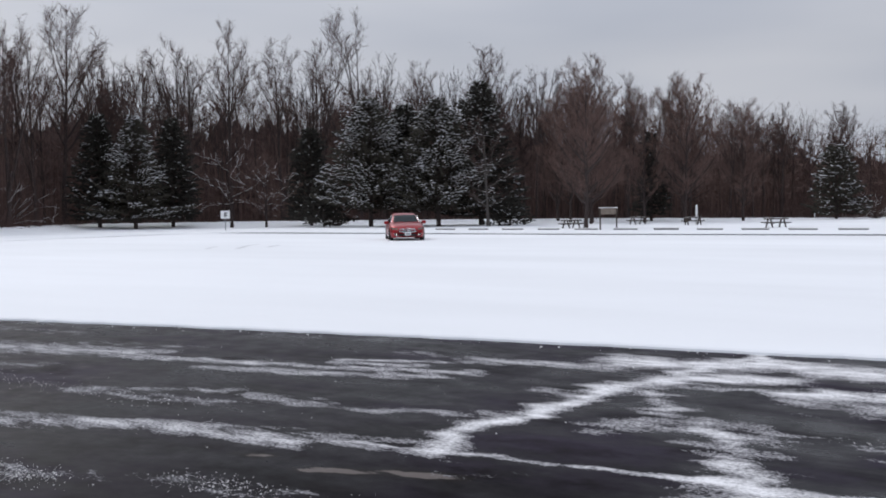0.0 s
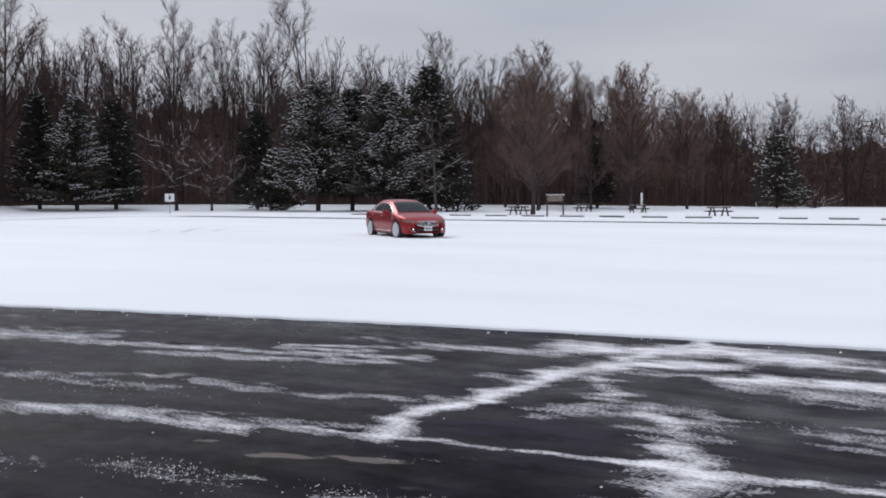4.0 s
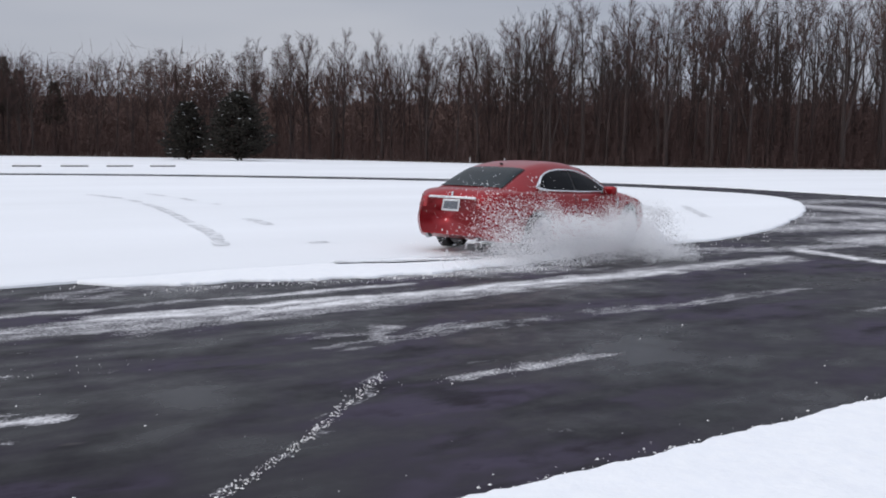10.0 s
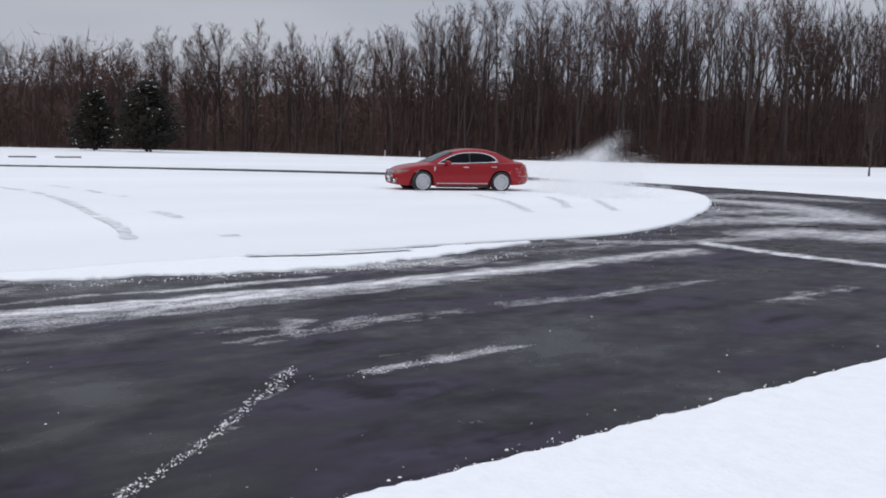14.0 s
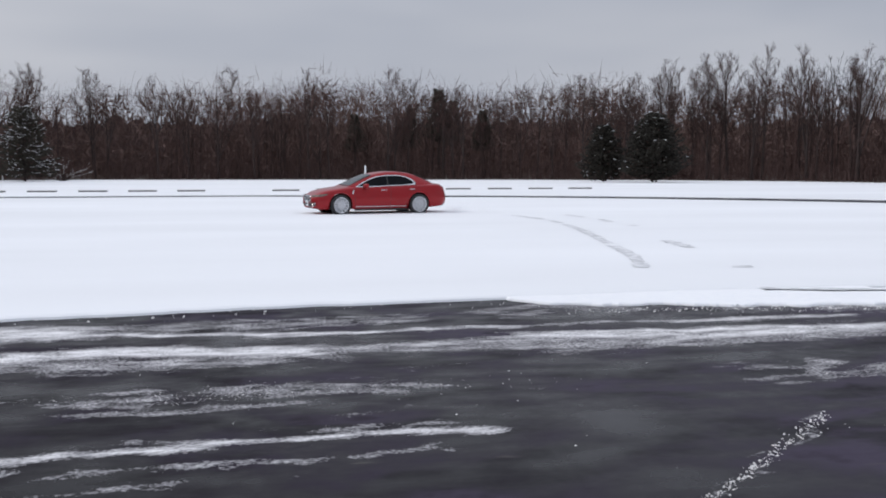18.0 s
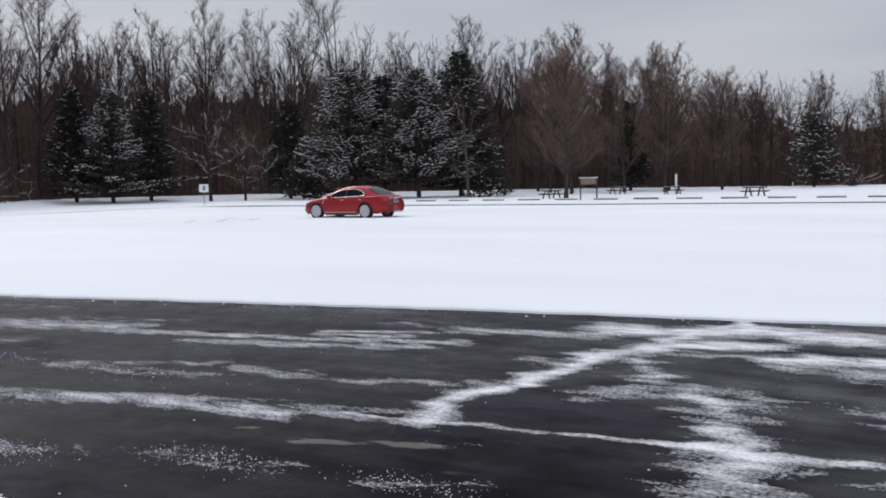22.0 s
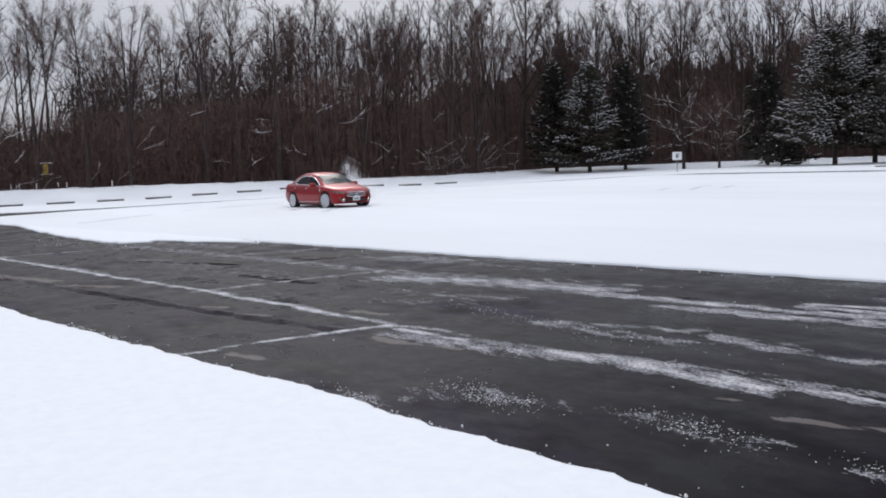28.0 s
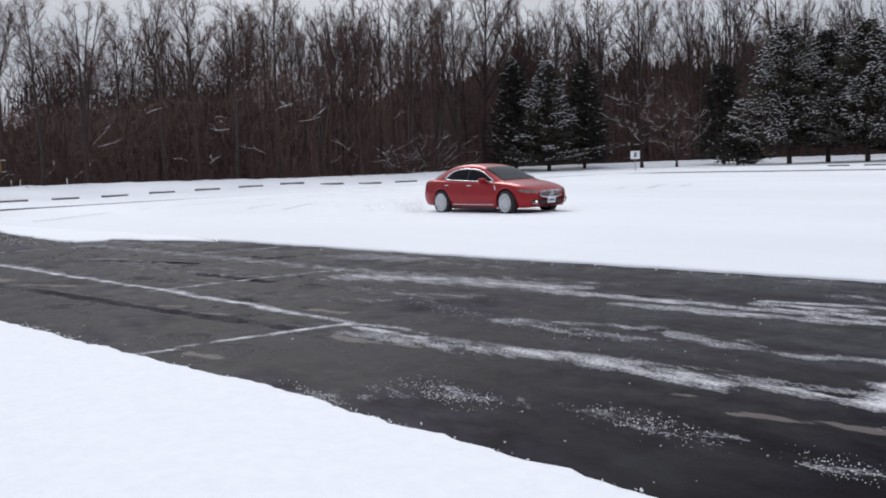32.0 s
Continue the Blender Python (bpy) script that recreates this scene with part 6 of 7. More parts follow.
def side_pane(x0, x1, side, out):
    cols = 16
    verts, faces = [], []
    for x in np.linspace(x0, x1, cols):
        a, b = glass_low(x), soft(glass_top, x, 0.05)
        for f in np.linspace(0, 1, 7):
            z = a + (b - a) * f
            verts.append((x, side * (cab_y(x, z) + out), z + out * 0.3))
    for i in range(cols - 1):
        for j in range(6):
            a = i * 7 + j
            faces.append((a, a + 7, a + 8, a + 1))
    return verts, faces


def body_line(points, r, n=6):
    net = Net()
    pts = [Vector(p) for p in points]
    net.tube(pts, [r] * len(pts), n)
    return net


car = thing("car", pose(0, 30, 0.0), "red four-door sedan with tinted windows and chrome trim, driving through snow", "car")


def car_part(name, vf, material, label="", parent=None, rounded=True):
    return part(name, mesh_from(name, vf[0], vf[1], material, rounded), material, parent or car, label)


body = car_part("body", lower_body(), PAINT)
roof = car_part("roof", cabin(), PAINT)
windscreen = car_part("windscreen", screen(1.06, 0.24, 3.6, (0.012, 0.010)), SCREEN_GLASS, "pale reflecting windscreen")
car_part("rear_window", screen(-1.36, -2.06, 3.7, (-0.012, 0.010)), SCREEN_GLASS, "rear window")
for s in (-1, 1):
    car_part("pillar", side_pane(0.835, -1.33, s, 0.003), BLACK, "black pillar between the side windows", None, False)
    car_part("side_window", side_pane(0.82, -0.27, s, 0.008), GLASS, "dark tinted front side window", None, False)
    car_part("side_window", side_pane(-0.32, -1.325, s, 0.008), GLASS, "dark tinted rear side window", None, False)
    ring = [(x, soft(glass_top, x, 0.05)) for x in np.linspace(0.84, -1.335, 26)] + [(x, glass_low(x)) for x in np.linspace(-1.335, 0.84, 26)]
    net = Net()
    pts = [Vector((x, s * (cab_y(x, z) + 0.010), z)) for x, z in ring + ring[:1]]
    net.tube(pts, [0.019 + 0.020 * max(0, min(1, (-1.05 - q.x) / 0.25)) for q in pts], 6)
    part("window_trim", net.mesh("window_trim", CHROME, True), CHROME, car, "chrome surround of the side windows")
    # mirror
    bm = bmesh.new()
    box(bm, 0.13, 0.25, 0.155, 0.56, s * 1.02, 1.0, 0, 0, s * 10, bevel=0.05)
    mirror = smooth(part("mirror", bm, PAINT, car))
    bm = bmesh.new()
    rod(bm, (0.60, s * 0.85, 0.955), (0.58, s * 0.96, 0.985), 0.03, n=8)
    part("mirror_arm", bm, BLACK, mirror)
    # door handles, seams and trim
    for x in (-0.12, -1.16):
        z = 0.865 + (0.02 if x < -1 else 0)
        bm = bmesh.new()
        box(bm, 0.20, 0.03, 0.028, x, s * (side_y(x, z) + 0.018), z, bevel=0.009)
        part("door_handle", bm, CHROME, car, "chrome door handle")
    for line in ([(0.93, z) for z in np.linspace(0.30, 0.93, 9)], [(-0.36 - 0.03 * (z - 0.3), z) for z in np.linspace(0.30, 0.97, 9)],
                 [(-1.02, 0.33), (-1.0, 0.5), (-1.02, 0.66), (-1.18, 0.80), (-1.5, 0.95), (-1.62, 1.0)]):
        net = body_line([(x, s * (side_y(x, z) + 0.0005), z) for x, z in line], 0.0045, 4)
        part("door_seam", net.mesh("door_seam", BLACK), BLACK, car)
    net = body_line([(x, s * (side_y(x, 0.30) + 0.004), 0.30) for x in np.linspace(0.92, -0.94, 12)], 0.014)
    part("sill_trim", net.mesh("sill_trim", DULL_CHROME, True), DULL_CHROME, car, "thin chrome strip along the sill")
    bm = bmesh.new()
    box(bm, 0.045, 0.02, 0.15, 1.00, s * (side_y(1.0, 0.80) + 0.006), 0.80, 0, -8, 0, bevel=0.007)
    part("fender_badge", bm, CHROME, car, "small upright chrome badge")
    bm = bmesh.new()
    box(bm, 1.9, 0.10, 0.12, -0.02, s * 0.84, 0.22, bevel=0.03)
    part("sill", bm, BLACK, car, "dark lower sill")
    # lamps
    net = Net()
    rows = []
    for x in np.linspace(2.395, 1.90, 9):
        y = side_y(x, 0.66)
        h = 0.016 + 0.048 * ((x - 1.90) / 0.50) ** 0.7
        mid = 0.655 + 0.075 * (2.33 - x) / 0.43
        rows.append([(x + 0.006, s * (y + 0.010 - 0.25 * max(0, abs(f)) * h), mid + h * f) for f in np.linspace(-1, 1, 5)])
    hv = [p for r in rows for p in r]
    hf = [(i * 5 + j, (i + 1) * 5 + j, (i + 1) * 5 + j + 1, i * 5 + j + 1) for i in range(8) for j in range(4)]
    car_part("headlight", (hv, hf), LENS, "dark amber headlight lens")
    bm = bmesh.new()
    bmesh.ops.create_uvsphere(bm, u_segments=10, v_segments=7, radius=0.026, matrix=pose(2.385, s * 0.585, 0.385))
    fog = smooth(part("fog_lamp", bm, GLOW, car, "lit fog lamp"))
    net = body_line([(2.325, s * 0.735, 0.46), (2.368, s * 0.675, 0.335), (2.415, s * 0.52, 0.31)], 0.014)
    part("fog_trim", net.mesh("fog_trim", CHROME, True), CHROME, fog, "chrome bracket round the fog lamp")
    bm = bmesh.new()
    box(bm, 0.05, 0.21, 0.12, 2.358, s * 0.61, 0.385, 0, 0, s * 24, bevel=0.02)
    part("fog_recess", bm, BLACK, fog)
    tv, tf = [], []
    for x in np.linspace(-2.46, -2.565, 7):
        y = side_y(x, 0.86)
        tv += [(x, s * (side_y(x, z) + 0.008), z) for z in np.linspace(0.78, 0.965, 5)]
    tv += [(-2.618, s * yy, z) for yy in (0.56, 0.50) for z in np.linspace(0.78, 0.94, 5)]
    tf = [(i * 5 + j, (i + 1) * 5 + j, (i + 1) * 5 + j + 1, i * 5 + j + 1) for i in range(8) for j in range(4)]
    car_part("tail_light", (tv, tf), RED_LENS, "red tail light")
    bm = bmesh.new()
    rod(bm, (-2.50, s * 0.5, 0.31), (-2.585, s * 0.5, 0.31), 0.035, n=12)
    part("exhaust_tip", bm, STEEL, car)
# split grille with upright bars
for s in (-1, 1):
    outline = [(0.05, 0.50), (0.20, 0.485), (0.42, 0.53), (0.56, 0.635), (0.32, 0.675), (0.06, 0.68)]
    nose_x = lambda y: float(np.interp(y, (0.0, 0.2, 0.4, 0.52, 0.7), (2.425, 2.42, 2.41, 2.375, 2.30)))
    net = body_line([(nose_x(y) + 0.004, s * y, z) for y, z in outline + outline[:1]], 0.017)
    grille = part("grille", net.mesh("grille", CHROME, True), CHROME, car, "chrome grille with upright bars")
    gv = [(nose_x(y) - 0.006, s * y, z) for y, z in outline]
    part("backing", mesh_from("backing", gv, [list(range(6))], BLACK), BLACK, grille)
    for k in range(9):
        y = 0.09 + 0.045 * k
        lo = float(np.interp(y, [o[0] for o in outline[:4]], [o[1] for o in outline[:4]]))
        hi = float(np.interp(y, (0.06, 0.32, 0.56), (0.68, 0.675, 0.635)))
        bm = bmesh.new()
        box(bm, 0.03, 0.016, hi - lo, nose_x(y), s * y, (lo + hi) / 2, bevel=0.004)
        part("bar", bm, CHROME, grille)
bm = bmesh.new()
box(bm, 0.05, 0.05, 0.22, 2.425, 0, 0.60, bevel=0.014)
part("nose_badge", bm, CHROME, car, "upright chrome badge between the grilles")
bm = bmesh.new()
box(bm, 0.05, 0.92, 0.11, 2.394, 0, 0.355, bevel=0.03)
part("air_intake", bm, BLACK, car, "black lower air intake")
bm = bmesh.new()
box(bm, 0.10, 1.2, 0.05, 2.25, 0, 0.245, bevel=0.02)
part("front_lip", bm, BLACK, car)
bm = bmesh.new()
plate = part("number_plate", box(bm, 0.014, 0.32, 0.165, 2.432, 0, 0.405, bevel=0.004), PLATE, car, "white number plate")
bm = bmesh.new()
box(bm, 0.004, 0.22, 0.05, 2.441, 0, 0.405)
part("plate_bar", bm, PLATE_DARK, plate)
bm = bmesh.new()
plate = part("number_plate", box(bm, 0.014, 0.34, 0.18, -2.622, 0, 0.82, bevel=0.004), DULL_CHROME, car, "rear number plate in a metal frame")
bm = bmesh.new()
box(bm, 0.004, 0.28, 0.12, -2.631, 0, 0.82)
part("plate_bar", bm, PLATE_DARK, plate)
bm = bmesh.new()
box(bm, 0.02, 0.94, 0.035, -2.622, 0, 0.94, bevel=0.008)
part("boot_trim", bm, DULL_CHROME, car, "chrome bar across the boot lid")
bm = bmesh.new()
box(bm, 0.02, 0.04, 0.08, -2.622, 0, 0.985, bevel=0.006)
part("boot_badge", bm, CHROME, car)
bm = bmesh.new()
box(bm, 0.11, 0.02, 0.03, -1.22, 0, 1.425, 0, 14, 0, bevel=0.008)
part("roof_aerial", bm, BLACK, car)
bm = bmesh.new()
box(bm, 4.5, 1.25, 0.34, -0.1, 0, 0.44, bevel=0.06)
part("underbody", bm, BLACK, car, "dark underbody")
net = body_line([(1.09, y, 0.985 + 0.01 * (1 - abs(y) / 0.7)) for y in np.linspace(-0.7, 0.7, 9)], 0.016)
part("wiper_panel", net.mesh("wiper_panel", BLACK, True), BLACK, car)


def lathe(profile, n=36):
    verts, faces = [], []
    for k in range(n):
        q = 2 * math.pi * k / n
        verts += [(r * math.cos(q), y, r * math.sin(q)) for r, y in profile]
    m = len(profile)
    for k in range(n):
        b = (k + 1) % n * m
        for j in range(m - 1):
            faces.append((k * m + j, k * m + j + 1, b + j + 1, b + j))
    return verts, faces


def wheel_parts(w, s):
    R = WHEEL_R
    car_part("tyre", lathe([(0.262, -0.11), (0.30, -0.122), (R - 0.02, -0.118), (R, -0.095), (R, 0.095), (R - 0.02, 0.118), (0.30, 0.122), (0.262, 0.11)]), RUBBER, "black tyre packed with snow", w)
    rim = car_part("rim", lathe([(0.272, s * 0.118), (0.258, s * 0.121), (0.245, s * 0.10), (0.24, -s * 0.09), (0.10, -s * 0.02), (0.0, -s * 0.02)]), RIM, "silver multi-spoke rim caked with snow", w)
    bm = bmesh.new()
    rod(bm, (0, s * 0.02, 0), (0, s * 0.112, 0), 0.062, 0.045, 16)
    part("hub", bm, RIM, rim)
    me = None
    for k in range(12):
        if me is None:
            bm = bmesh.new()
            box(bm, 0.19, 0.03, 0.040, 0.155, s * 0.095, 0, bevel=0.008)
            sp = part("spoke", bm, RIM, rim)
            me = sp.data
        else:
            sp = part("spoke", me, None, rim)
        sp.matrix_basis = pose(0, 0, 0, 0, 30 * k, 0)


WHEELS = []
for x in (AXLE, -AXLE):
    for s in (1, -1):
        w = new("wheel")
        w.parent = car
        w.matrix_basis = pose(x, s * TRACK_HALF, WHEEL_R)
        wheel_parts(w, s)
        WHEELS.append((w, x, s))

# the shape of nose and tail, and the cabin's height
def shaped(v):
    x, y, z = v
    if x > 2.0:
        k = min(1, (x - 2.0) / 0.3)
        x -= k * (0.06 * max(0, min(1, (0.42 - z) / 0.2)) + 0.07 * max(0, min(1, (z - 0.60) / 0.22)))
    if x < -2.1:
        k = min(1, (-2.1 - x) / 0.35)
        x += k * (0.09 * max(0, min(1, (z - 0.64) / 0.38)) + 0.05 * max(0, min(1, (0.42 - z) / 0.2)) - 0.02 * max(0, 1 - abs(z - 0.55) / 0.12))
    if x > AXLE:
        x = AXLE + (x - AXLE) * 0.965
    elif x < -AXLE:
        x = -AXLE + (x + AXLE) * 0.955
    if z > 0.93:
        z = 0.93 + (z - 0.93) * 1.05
    return x, y, z


for ob in car.children_recursive:
    if ob.type == "MESH" and ob.parent not in [w for w, _, _ in WHEELS] and ob.name.split(".")[0] not in ("hub", "spoke"):
        for vert in ob.data.vertices:
            vert.co = shaped(vert.co)

# ---- snow thrown up by the wheels: rigid puffs of flakes that rise and fall back ----
def puff_mesh(seed, spread, lobes, flakes, size, grit, lean):
    """A cloud of fine flakes in a few loose lobes, drawn out backwards and up."""
    rng = np.random.default_rng(seed)
    centres = rng.normal(0, 1, (lobes, 3)) * spread
    axes = np.column_stack([-rng.uniform(0.6, 1.3, lobes), rng.uniform(-0.3, 0.3, lobes), rng.uniform(0.1, 1.0, lobes) * lean])
    which = rng.integers(0, lobes, flakes)
    far = np.clip(rng.normal(0, 1, (flakes, 1)), -1.9, 1.9)
    p = centres[which] + axes[which] * far * size * 1.3 + np.clip(rng.normal(0, 1, (flakes, 3)), -2.1, 2.1) * size * (0.35 + 0.25 * np.abs(far)) * (1.0, 0.8, 0.8)
    r = grit * (0.7 + 0.9 * rng.random((flakes, 1)) ** 6)
    u = rng.normal(0, 1, (flakes, 3))
    u /= np.linalg.norm(u, axis=1)[:, None]
    w = np.cross(u, rng.normal(0, 1, (flakes, 3)))
    w /= np.linalg.norm(w, axis=1)[:, None]
    v = np.stack([p + u * r, p + (w * 0.87 - u * 0.5) * r, p - (w * 0.87 + u * 0.5) * r], 1).reshape(-1, 3)
    return mesh_from("powder", v.tolist(), np.arange(flakes * 3).reshape(-1, 3).tolist(), FLAKE)


PUFFS = [puff_mesh(70 + k, (0.46, 0.12, 0.14), 6, 5200, 0.18, 0.0088, 0.6) for k in range(4)] + [puff_mesh(80 + k, (0.42, 0.28, 0.24), 6, 4600, 0.30, 0.0125, 0.7) for k in range(4)] \
    + [puff_mesh(90 + k, (0.40, 0.15, 0.10), 4, 700, 0.18, 0.018, 0.6) for k in range(4)]
PUFF_ROWS = []


def puff(t, x, y, kind, path, hold, turn):
    """One puff born at t on the ground at (x, y); path: seconds after t, offset and height."""
    ob = tagged(new("snow_puff", PUFFS[kind]), "puff of powder snow thrown up by a wheel", "snow spray", "snow puffs", "stuff")
    rest = pose(x, y, -1.3, 0, 0, turn)
    rows = [(0.0, rest), (max(0.05, t - 0.12), rest)]
    for dt, dx, dy, z in path:
        if t + dt < 31.9:
            rows.append((t + dt, pose(x + dx, y + dy, z, 0, 0, turn)))
    if t + hold < 31.8:
        rows += [(t + hold, pose(x + path[-1][1], y + path[-1][2], -1.3, 0, 0, turn)), (32.0, pose(x + path[-1][1], y + path[-1][2], -1.3, 0, 0, turn))]
    else:
        rows.append((32.0, rows[-1][1]))
    ob.matrix_basis = rest
    PUFF_ROWS.append((ob, rows))

# ---- snow shoved out of the field onto the asphalt as the car slides past ----
SHOVED = []
for k, (x0, x1) in enumerate(((3.2, 6.1), (5.75, 8.5), (8.1, 12.2))):
    front, back = [], []
    for x in np.arange(x0, x1, 0.06):
        foot = float(np.interp(x, [p[0] for p in FIELD_EDGE], [p[1] for p in FIELD_EDGE]))
        out = float(np.interp(x, (3.2, 3.5, 4.6, 6.0, 7.7, 9.2, 10.2, 11.2, 12.2), (0.05, 0.45, 1.0, 1.15, 1.36, 1.36, 1.02, 0.68, 0.32)))
        out *= 0.96 + 0.22 * noise.noise((x * 0.9, 0.5, 0)) + 0.14 * noise.noise((x * 3.0, 2.5, 0)) + 0.08 * noise.noise((x * 9.0, 4.5, 0))
        front.append((x, foot - out))
        back.append((x, foot + (0.75 if x < 8.3 or k == 1 else -0.12 - 0.12 * min(1, (x - 8.3) / 0.8) + 0.10 * noise.noise((x * 2.2, 6.5, 0)))))
    patch = slab("shoved_snow", front + back[::-1], 0.036 + 0.0006 * k, -0.02, 0.05, SNOW_BANK)
    tagged(patch, "ragged strip of loose snow pushed onto the wet asphalt", "snow", "shoved snow", "stuff")
    SHOVED.append((patch, 8.6 + 0.42 * k))

# ---- what moves ----
CAR_ROWS = [
    (0, -31.88, 43.81, -49.7),
    (0.5, -30.71, 43.58, -58.5),
    (1, -29.45, 43.03, -67.2),
    (1.5, -28.34, 42.29, -75.9),
    (2, -27.25, 41.02, -75.4),
    (2.5, -26.53, 39.72, -68.5),
    (3, -25.21, 37.72, -57.5),
    (3.5, -23.43, 35.31, -45.6),
    (4, -21.31, 32.82, -35.5),
    (4.5, -19.00, 30.56, -30.2),
    (5, -16.63, 28.83, -32.7),
    (5.5, -14.54, 27.40, -40.0),
    (6, -12.25, 25.66, -43.4),
    (6.5, -9.24, 22.82, -46.3),
    (7, -6.36, 20.38, -41.3),
    (7.5, -2.99, 18.58, -44.6),
    (8, 0.14, 16.94, -26.1),
    (8.5, 3.24, 15.18, -12.7),
    (9, 6.08, 13.64, -6.1),
    (9.5, 9.00, 13.08, -0.8),
    (10, 11.37, 12.87, 15.1),
    (10.5, 14.46, 14.40, 22.0),
    (11, 17.02, 16.03, 36.6),
    (11.5, 19.32, 17.72, 53.1),
    (12, 21.19, 19.68, 75.5),
    (12.5, 22.34, 21.67, 102.7),
    (13, 23.16, 23.43, 122.5),
    (13.5, 23.36, 24.94, 142.9),
    (14, 22.74, 26.21, 157.7),
    (14.5, 21.52, 27.35, 167.7),
    (15, 19.91, 28.45, 173.5),
    (15.5, 18.11, 29.61, 175.8),
    (16, 16.33, 30.93, 175.5),
    (16.5, 14.08, 32.48, 173.9),
    (17, 11.31, 33.78, 177.3),
    (17.5, 7.94, 34.41, 184.9),
    (18, 4.32, 34.67, 191.7),
    (18.5, 0.57, 35.94, 193.7),
    (19, -3.34, 36.63, 194.4),
    (19.5, -7.26, 36.70, 190.7),
    (20, -11.41, 36.69, 183.9),
    (20.5, -15.86, 36.86, 176.9),
    (21, -20.42, 36.92, 172.3),
    (21.5, -24.78, 36.90, 175.0),
    (22, -28.71, 36.80, 180.2),
    (22.5, -32.22, 36.54, 184.8),
    (23, -35.42, 35.98, 194.3),
    (23.5, -38.29, 35.19, 204.9),
    (24, -40.72, 34.26, 215.6),
    (24.5, -42.87, 32.94, 230.5),
    (25, -44.39, 30.73, 249.7),
    (25.5, -44.79, 28.34, 269.9),
    (26, -44.24, 25.97, 290.4),
    (26.5, -43.07, 23.16, 305.2),
    (27, -41.82, 20.70, 324.5),
    (27.5, -40.43, 18.62, 345.4),
    (28, -38.84, 16.94, 365.1),
    (28.5, -37.01, 15.71, 381.1),
    (29, -34.87, 14.93, 390.6),
    (29.5, -33.06, 14.55, 400.5),
    (30, -31.93, 14.94, 401.5),
    (30.5, -30.98, 15.69, 400.1),
    (31, -29.83, 16.54, 397.9),
    (31.5, -27.50, 17.17, 383.5),
    (32, -24.77, 17.64, 367.8),
]


def car_at(t):
    ts = [r[0] for r in CAR_ROWS]
    return tuple(float(np.interp(t, ts, [r[k] for r in CAR_ROWS])) for k in (1, 2, 3))


def speed_at(t):
    (ax, ay, ah), (bx, by, bh) = car_at(max(0, t - 0.25)), car_at(min(32, t + 0.25))
    vx, vy = (bx - ax) / 0.5, (by - ay) / 0.5
    h = radians(car_at(t)[2])
    return vx * math.cos(h) + vy * math.sin(h), vx, vy, (bh - ah) / 0.5


def from_wheel(t, x, y):
    cx, cy, h = car_at(t)
    c, s = math.cos(radians(h)), math.sin(radians(h))
    return cx + c * x - s * y, cy + s * x + c * y


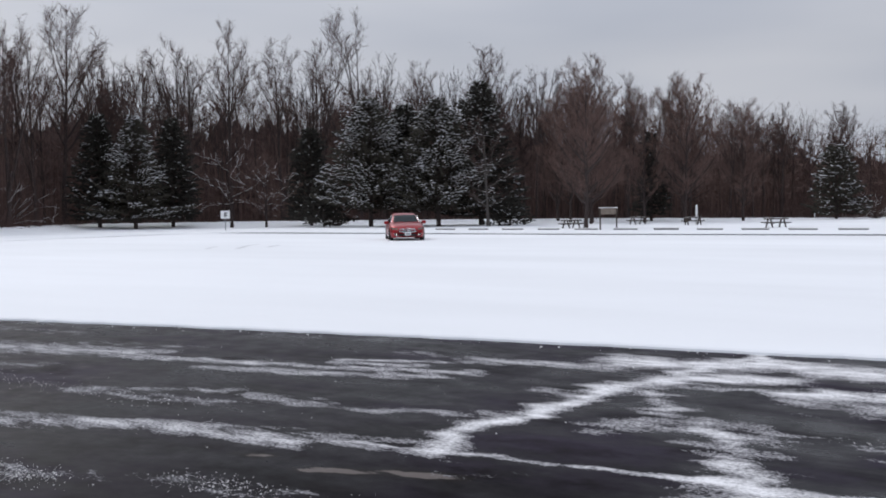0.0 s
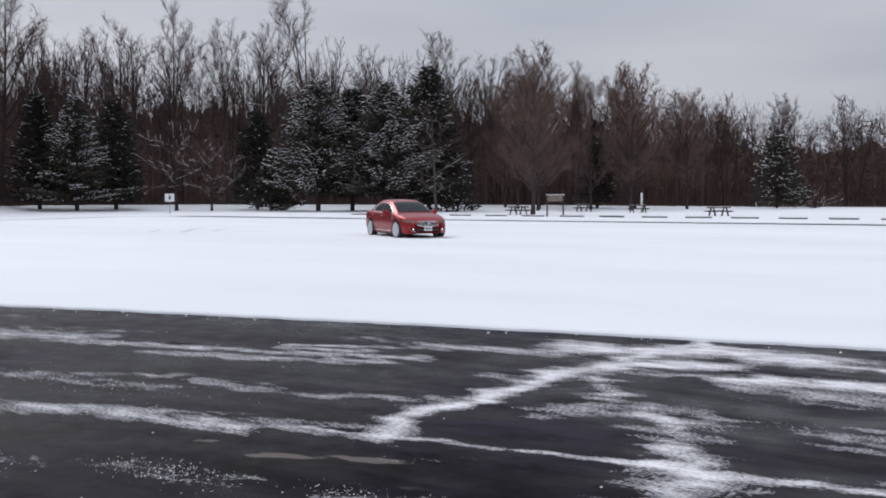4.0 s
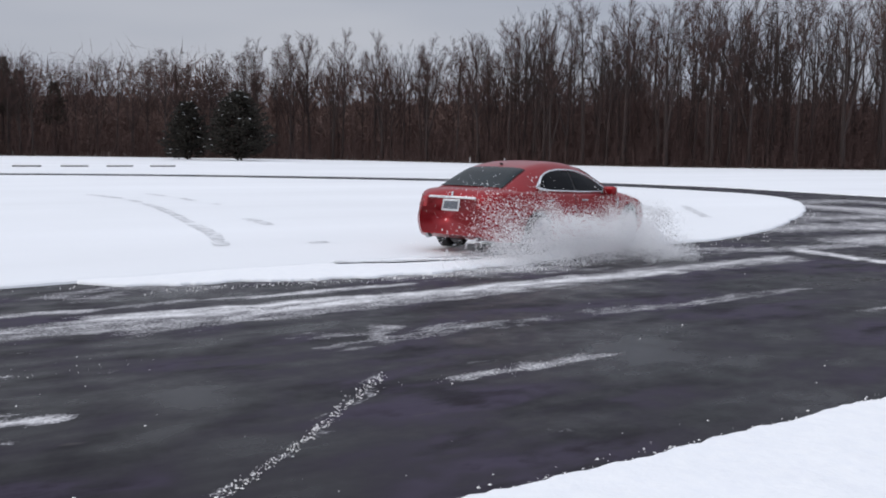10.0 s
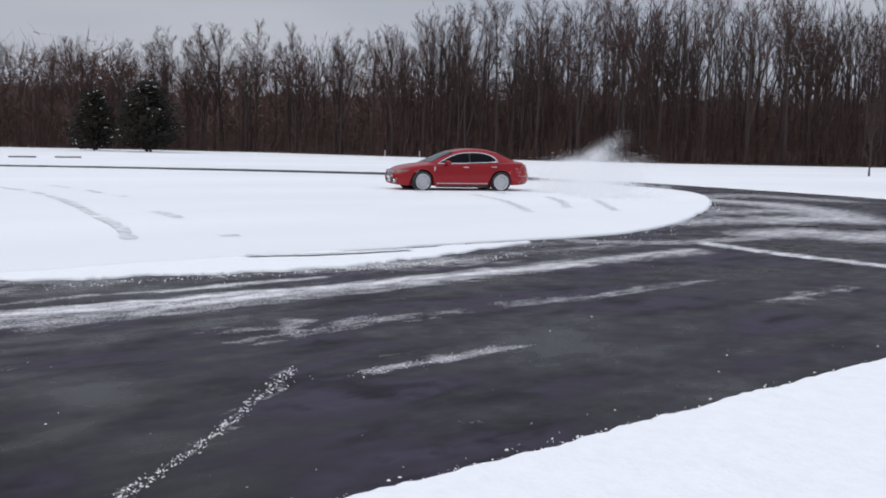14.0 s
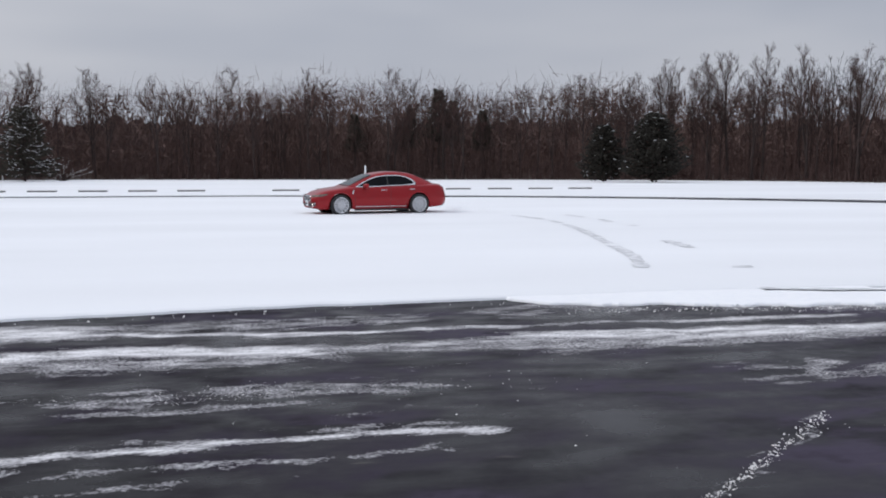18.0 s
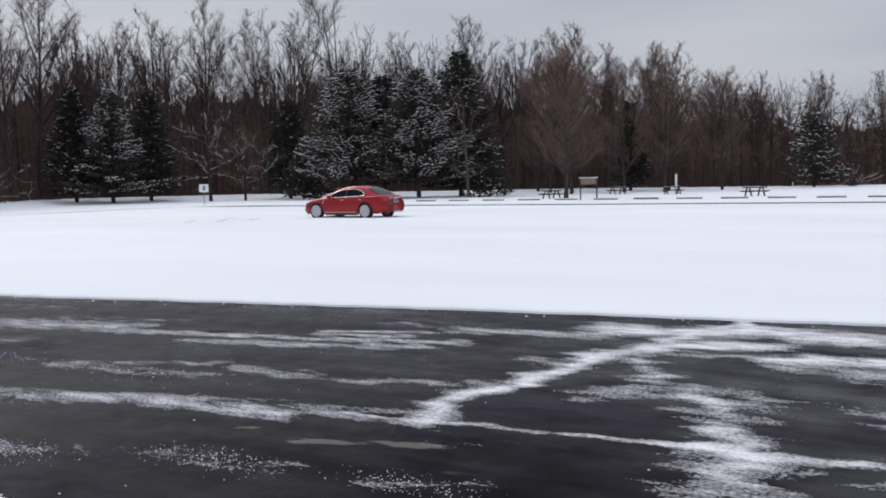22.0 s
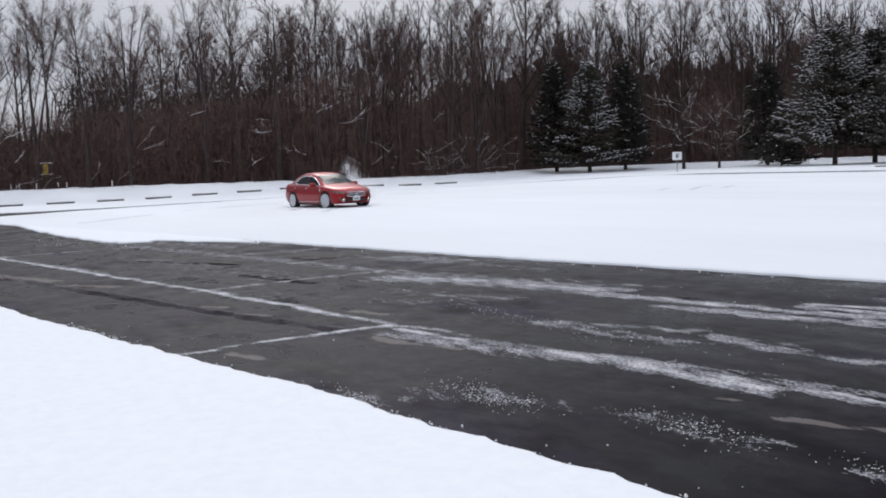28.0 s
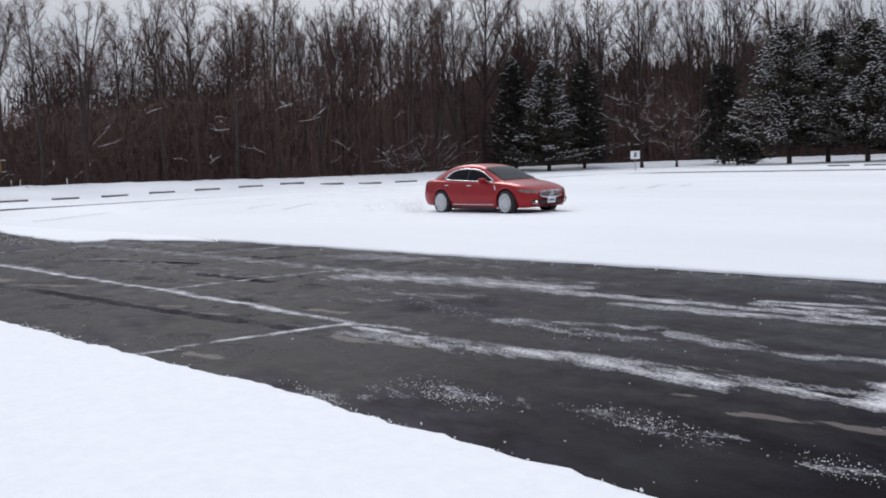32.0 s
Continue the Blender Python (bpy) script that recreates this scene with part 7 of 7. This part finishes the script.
def sprays():
    rnd = random.Random(77)
    # start, end and step of time; side of the car; from where to where along it; throw outwards; height; kind; seconds in the air;
    # share of the car's speed kept; speed at which the wheels fling it backwards
    for t0, t1, step, side, back, ahead, throw, high, base, hold, keep, kick in (
            (0.9, 2.6, 0.22, 1, -2.2, 1.0, 0.5, 0.20, 8, 0.7, 0.5, 0), (4.6, 6.9, 0.12, -1, -1.5, 0.9, 0.5, 0.26, 8, 0.8, 1.0, 0),
            (6.9, 8.2, 0.06, -1, -1.6, 1.05, 0.6, 0.48, 0, 0.8, 1.0, 0.3), (8.2, 10.2, 0.06, -1, -1.6, 1.05, 0.9, 0.62, 0, 0.85, 0.98, 0.4),
            (7.0, 10.4, 0.22, -1, -2.2, -0.4, 0.6, 0.30, 4, 0.9, 0.8, 0.5), (7.6, 10.3, 0.11, -1, -2.0, 1.1, 1.1, 0.12, 0, 0.8, 0.95, 0.4),
            (8.2, 10.2, 0.07, -1, -1.5, 1.0, 0.7, 0.22, 0, 0.8, 0.98, 0.3), (10.2, 12.1, 0.09, -1, -2.2, 0.9, 0.6, 0.26, 0, 0.9, 0.7, 0.5), (10.4, 12.4, 0.085, 1, -2.7, -1.2, 0.3, 0.28, 4, 0.9, 0.4, 1.8),
            (11.9, 13.2, 0.065, 1, -2.9, -1.9, 0.2, 1.0, 4, 1.35, 0.2, 3.0), (12.2, 13.7, 0.075, 1, -3.0, -1.6, 0.3, 0.55, 4, 0.9, 0.3, 2.2),
            (11.8, 13.5, 0.055, 1, -3.3, -1.8, 0.2, 0.72, 4, 1.6, 0.15, 1.8), (15.6, 20.5, 0.30, 1, -2.2, -1.2, 0.3, 0.08, 8, 0.5, 0.3, 0.5), (22.6, 25.6, 0.22, 1, -2.4, -1.2, 0.3, 0.12, 8, 0.6, 0.3, 0.5),
            (27.6, 29.4, 0.09, -1, -2.7, -1.0, 0.3, 0.26, 0, 0.8, 0.7, 0.6), (29.4, 31.8, 0.12, -1, -2.7, -0.8, 0.3, 0.30, 8, 0.9, 0.7, 0.6), (27.8, 29.6, 0.075, 1, -2.8, 0.6, 0.5, 0.95, 4, 1.2, 0.6, 0.5)):
        t, k = t0, 0
        while t < t1:
            x, y = from_wheel(t, rnd.uniform(back, ahead), side * (rnd.uniform(1.25, 1.6) if throw > 0.35 else rnd.uniform(-0.9, 0.9)))
            f, vx, vy, turn = speed_at(t)
            h = radians(car_at(t)[2])
            ox, oy = -math.sin(h) * side, math.cos(h) * side
            up = high * rnd.uniform(0.5, 1.3)
            drag, fling = keep * rnd.uniform(0.85, 1.08), kick * rnd.uniform(0.2, 1.1)
            path = []
            for dt, q in ((0.04, 0.35), (0.16, 0.95), (0.34, 1.05), (0.60, 0.6)):
                dt2 = dt * hold / 0.8
                go = dt2 * drag * (1 - 0.12 * dt2)
                away = fling * dt2 * (1 - 0.35 * dt2)
                path.append((dt2, ox * throw * dt * 1.6 + vx * go - math.cos(h) * away, oy * throw * dt * 1.6 + vy * go - math.sin(h) * away, up * q))
            puff(t, x, y, base + k % 4, path, hold, car_at(t)[2] + rnd.uniform(-25, 25))
            t += step * rnd.uniform(0.8, 1.2)
            k += 1


def motions():
    walk(car, [(t, pose(x, y, 0.0, 0, 0, h)) for t, x, y, h in CAR_ROWS])
    spin = 0.0
    steps = []
    for k in range(481):
        t = k / 15
        f, vx, vy, turn = speed_at(min(t, 32))
        steps.append((min(t, 32.0), spin, max(-28, min(28, turn * 0.35))))
        spin += max(-1.4, min(1.4, max(f, 2.0) / WHEEL_R / 15))
    for w, x, s in WHEELS:
        walk(w, [(t, pose(x, s * TRACK_HALF, WHEEL_R, 0, 0, steer if x > 0 else 0) @ pose(0, 0, 0, 0, math.degrees(a), 0)) for t, a, steer in steps])
    for patch, t in SHOVED:
        walk(patch, [(0.0, pose(0, 1.75, -0.004)), (t, pose(0, 1.75, -0.004)), (t + 0.3, pose(0, 0.6, 0)), (t + 0.6, pose(0, 0, 0)), (32.0, pose(0, 0, 0))])
    sprays()
    for ob, rows in PUFF_ROWS:
        walk(ob, rows)


motions()
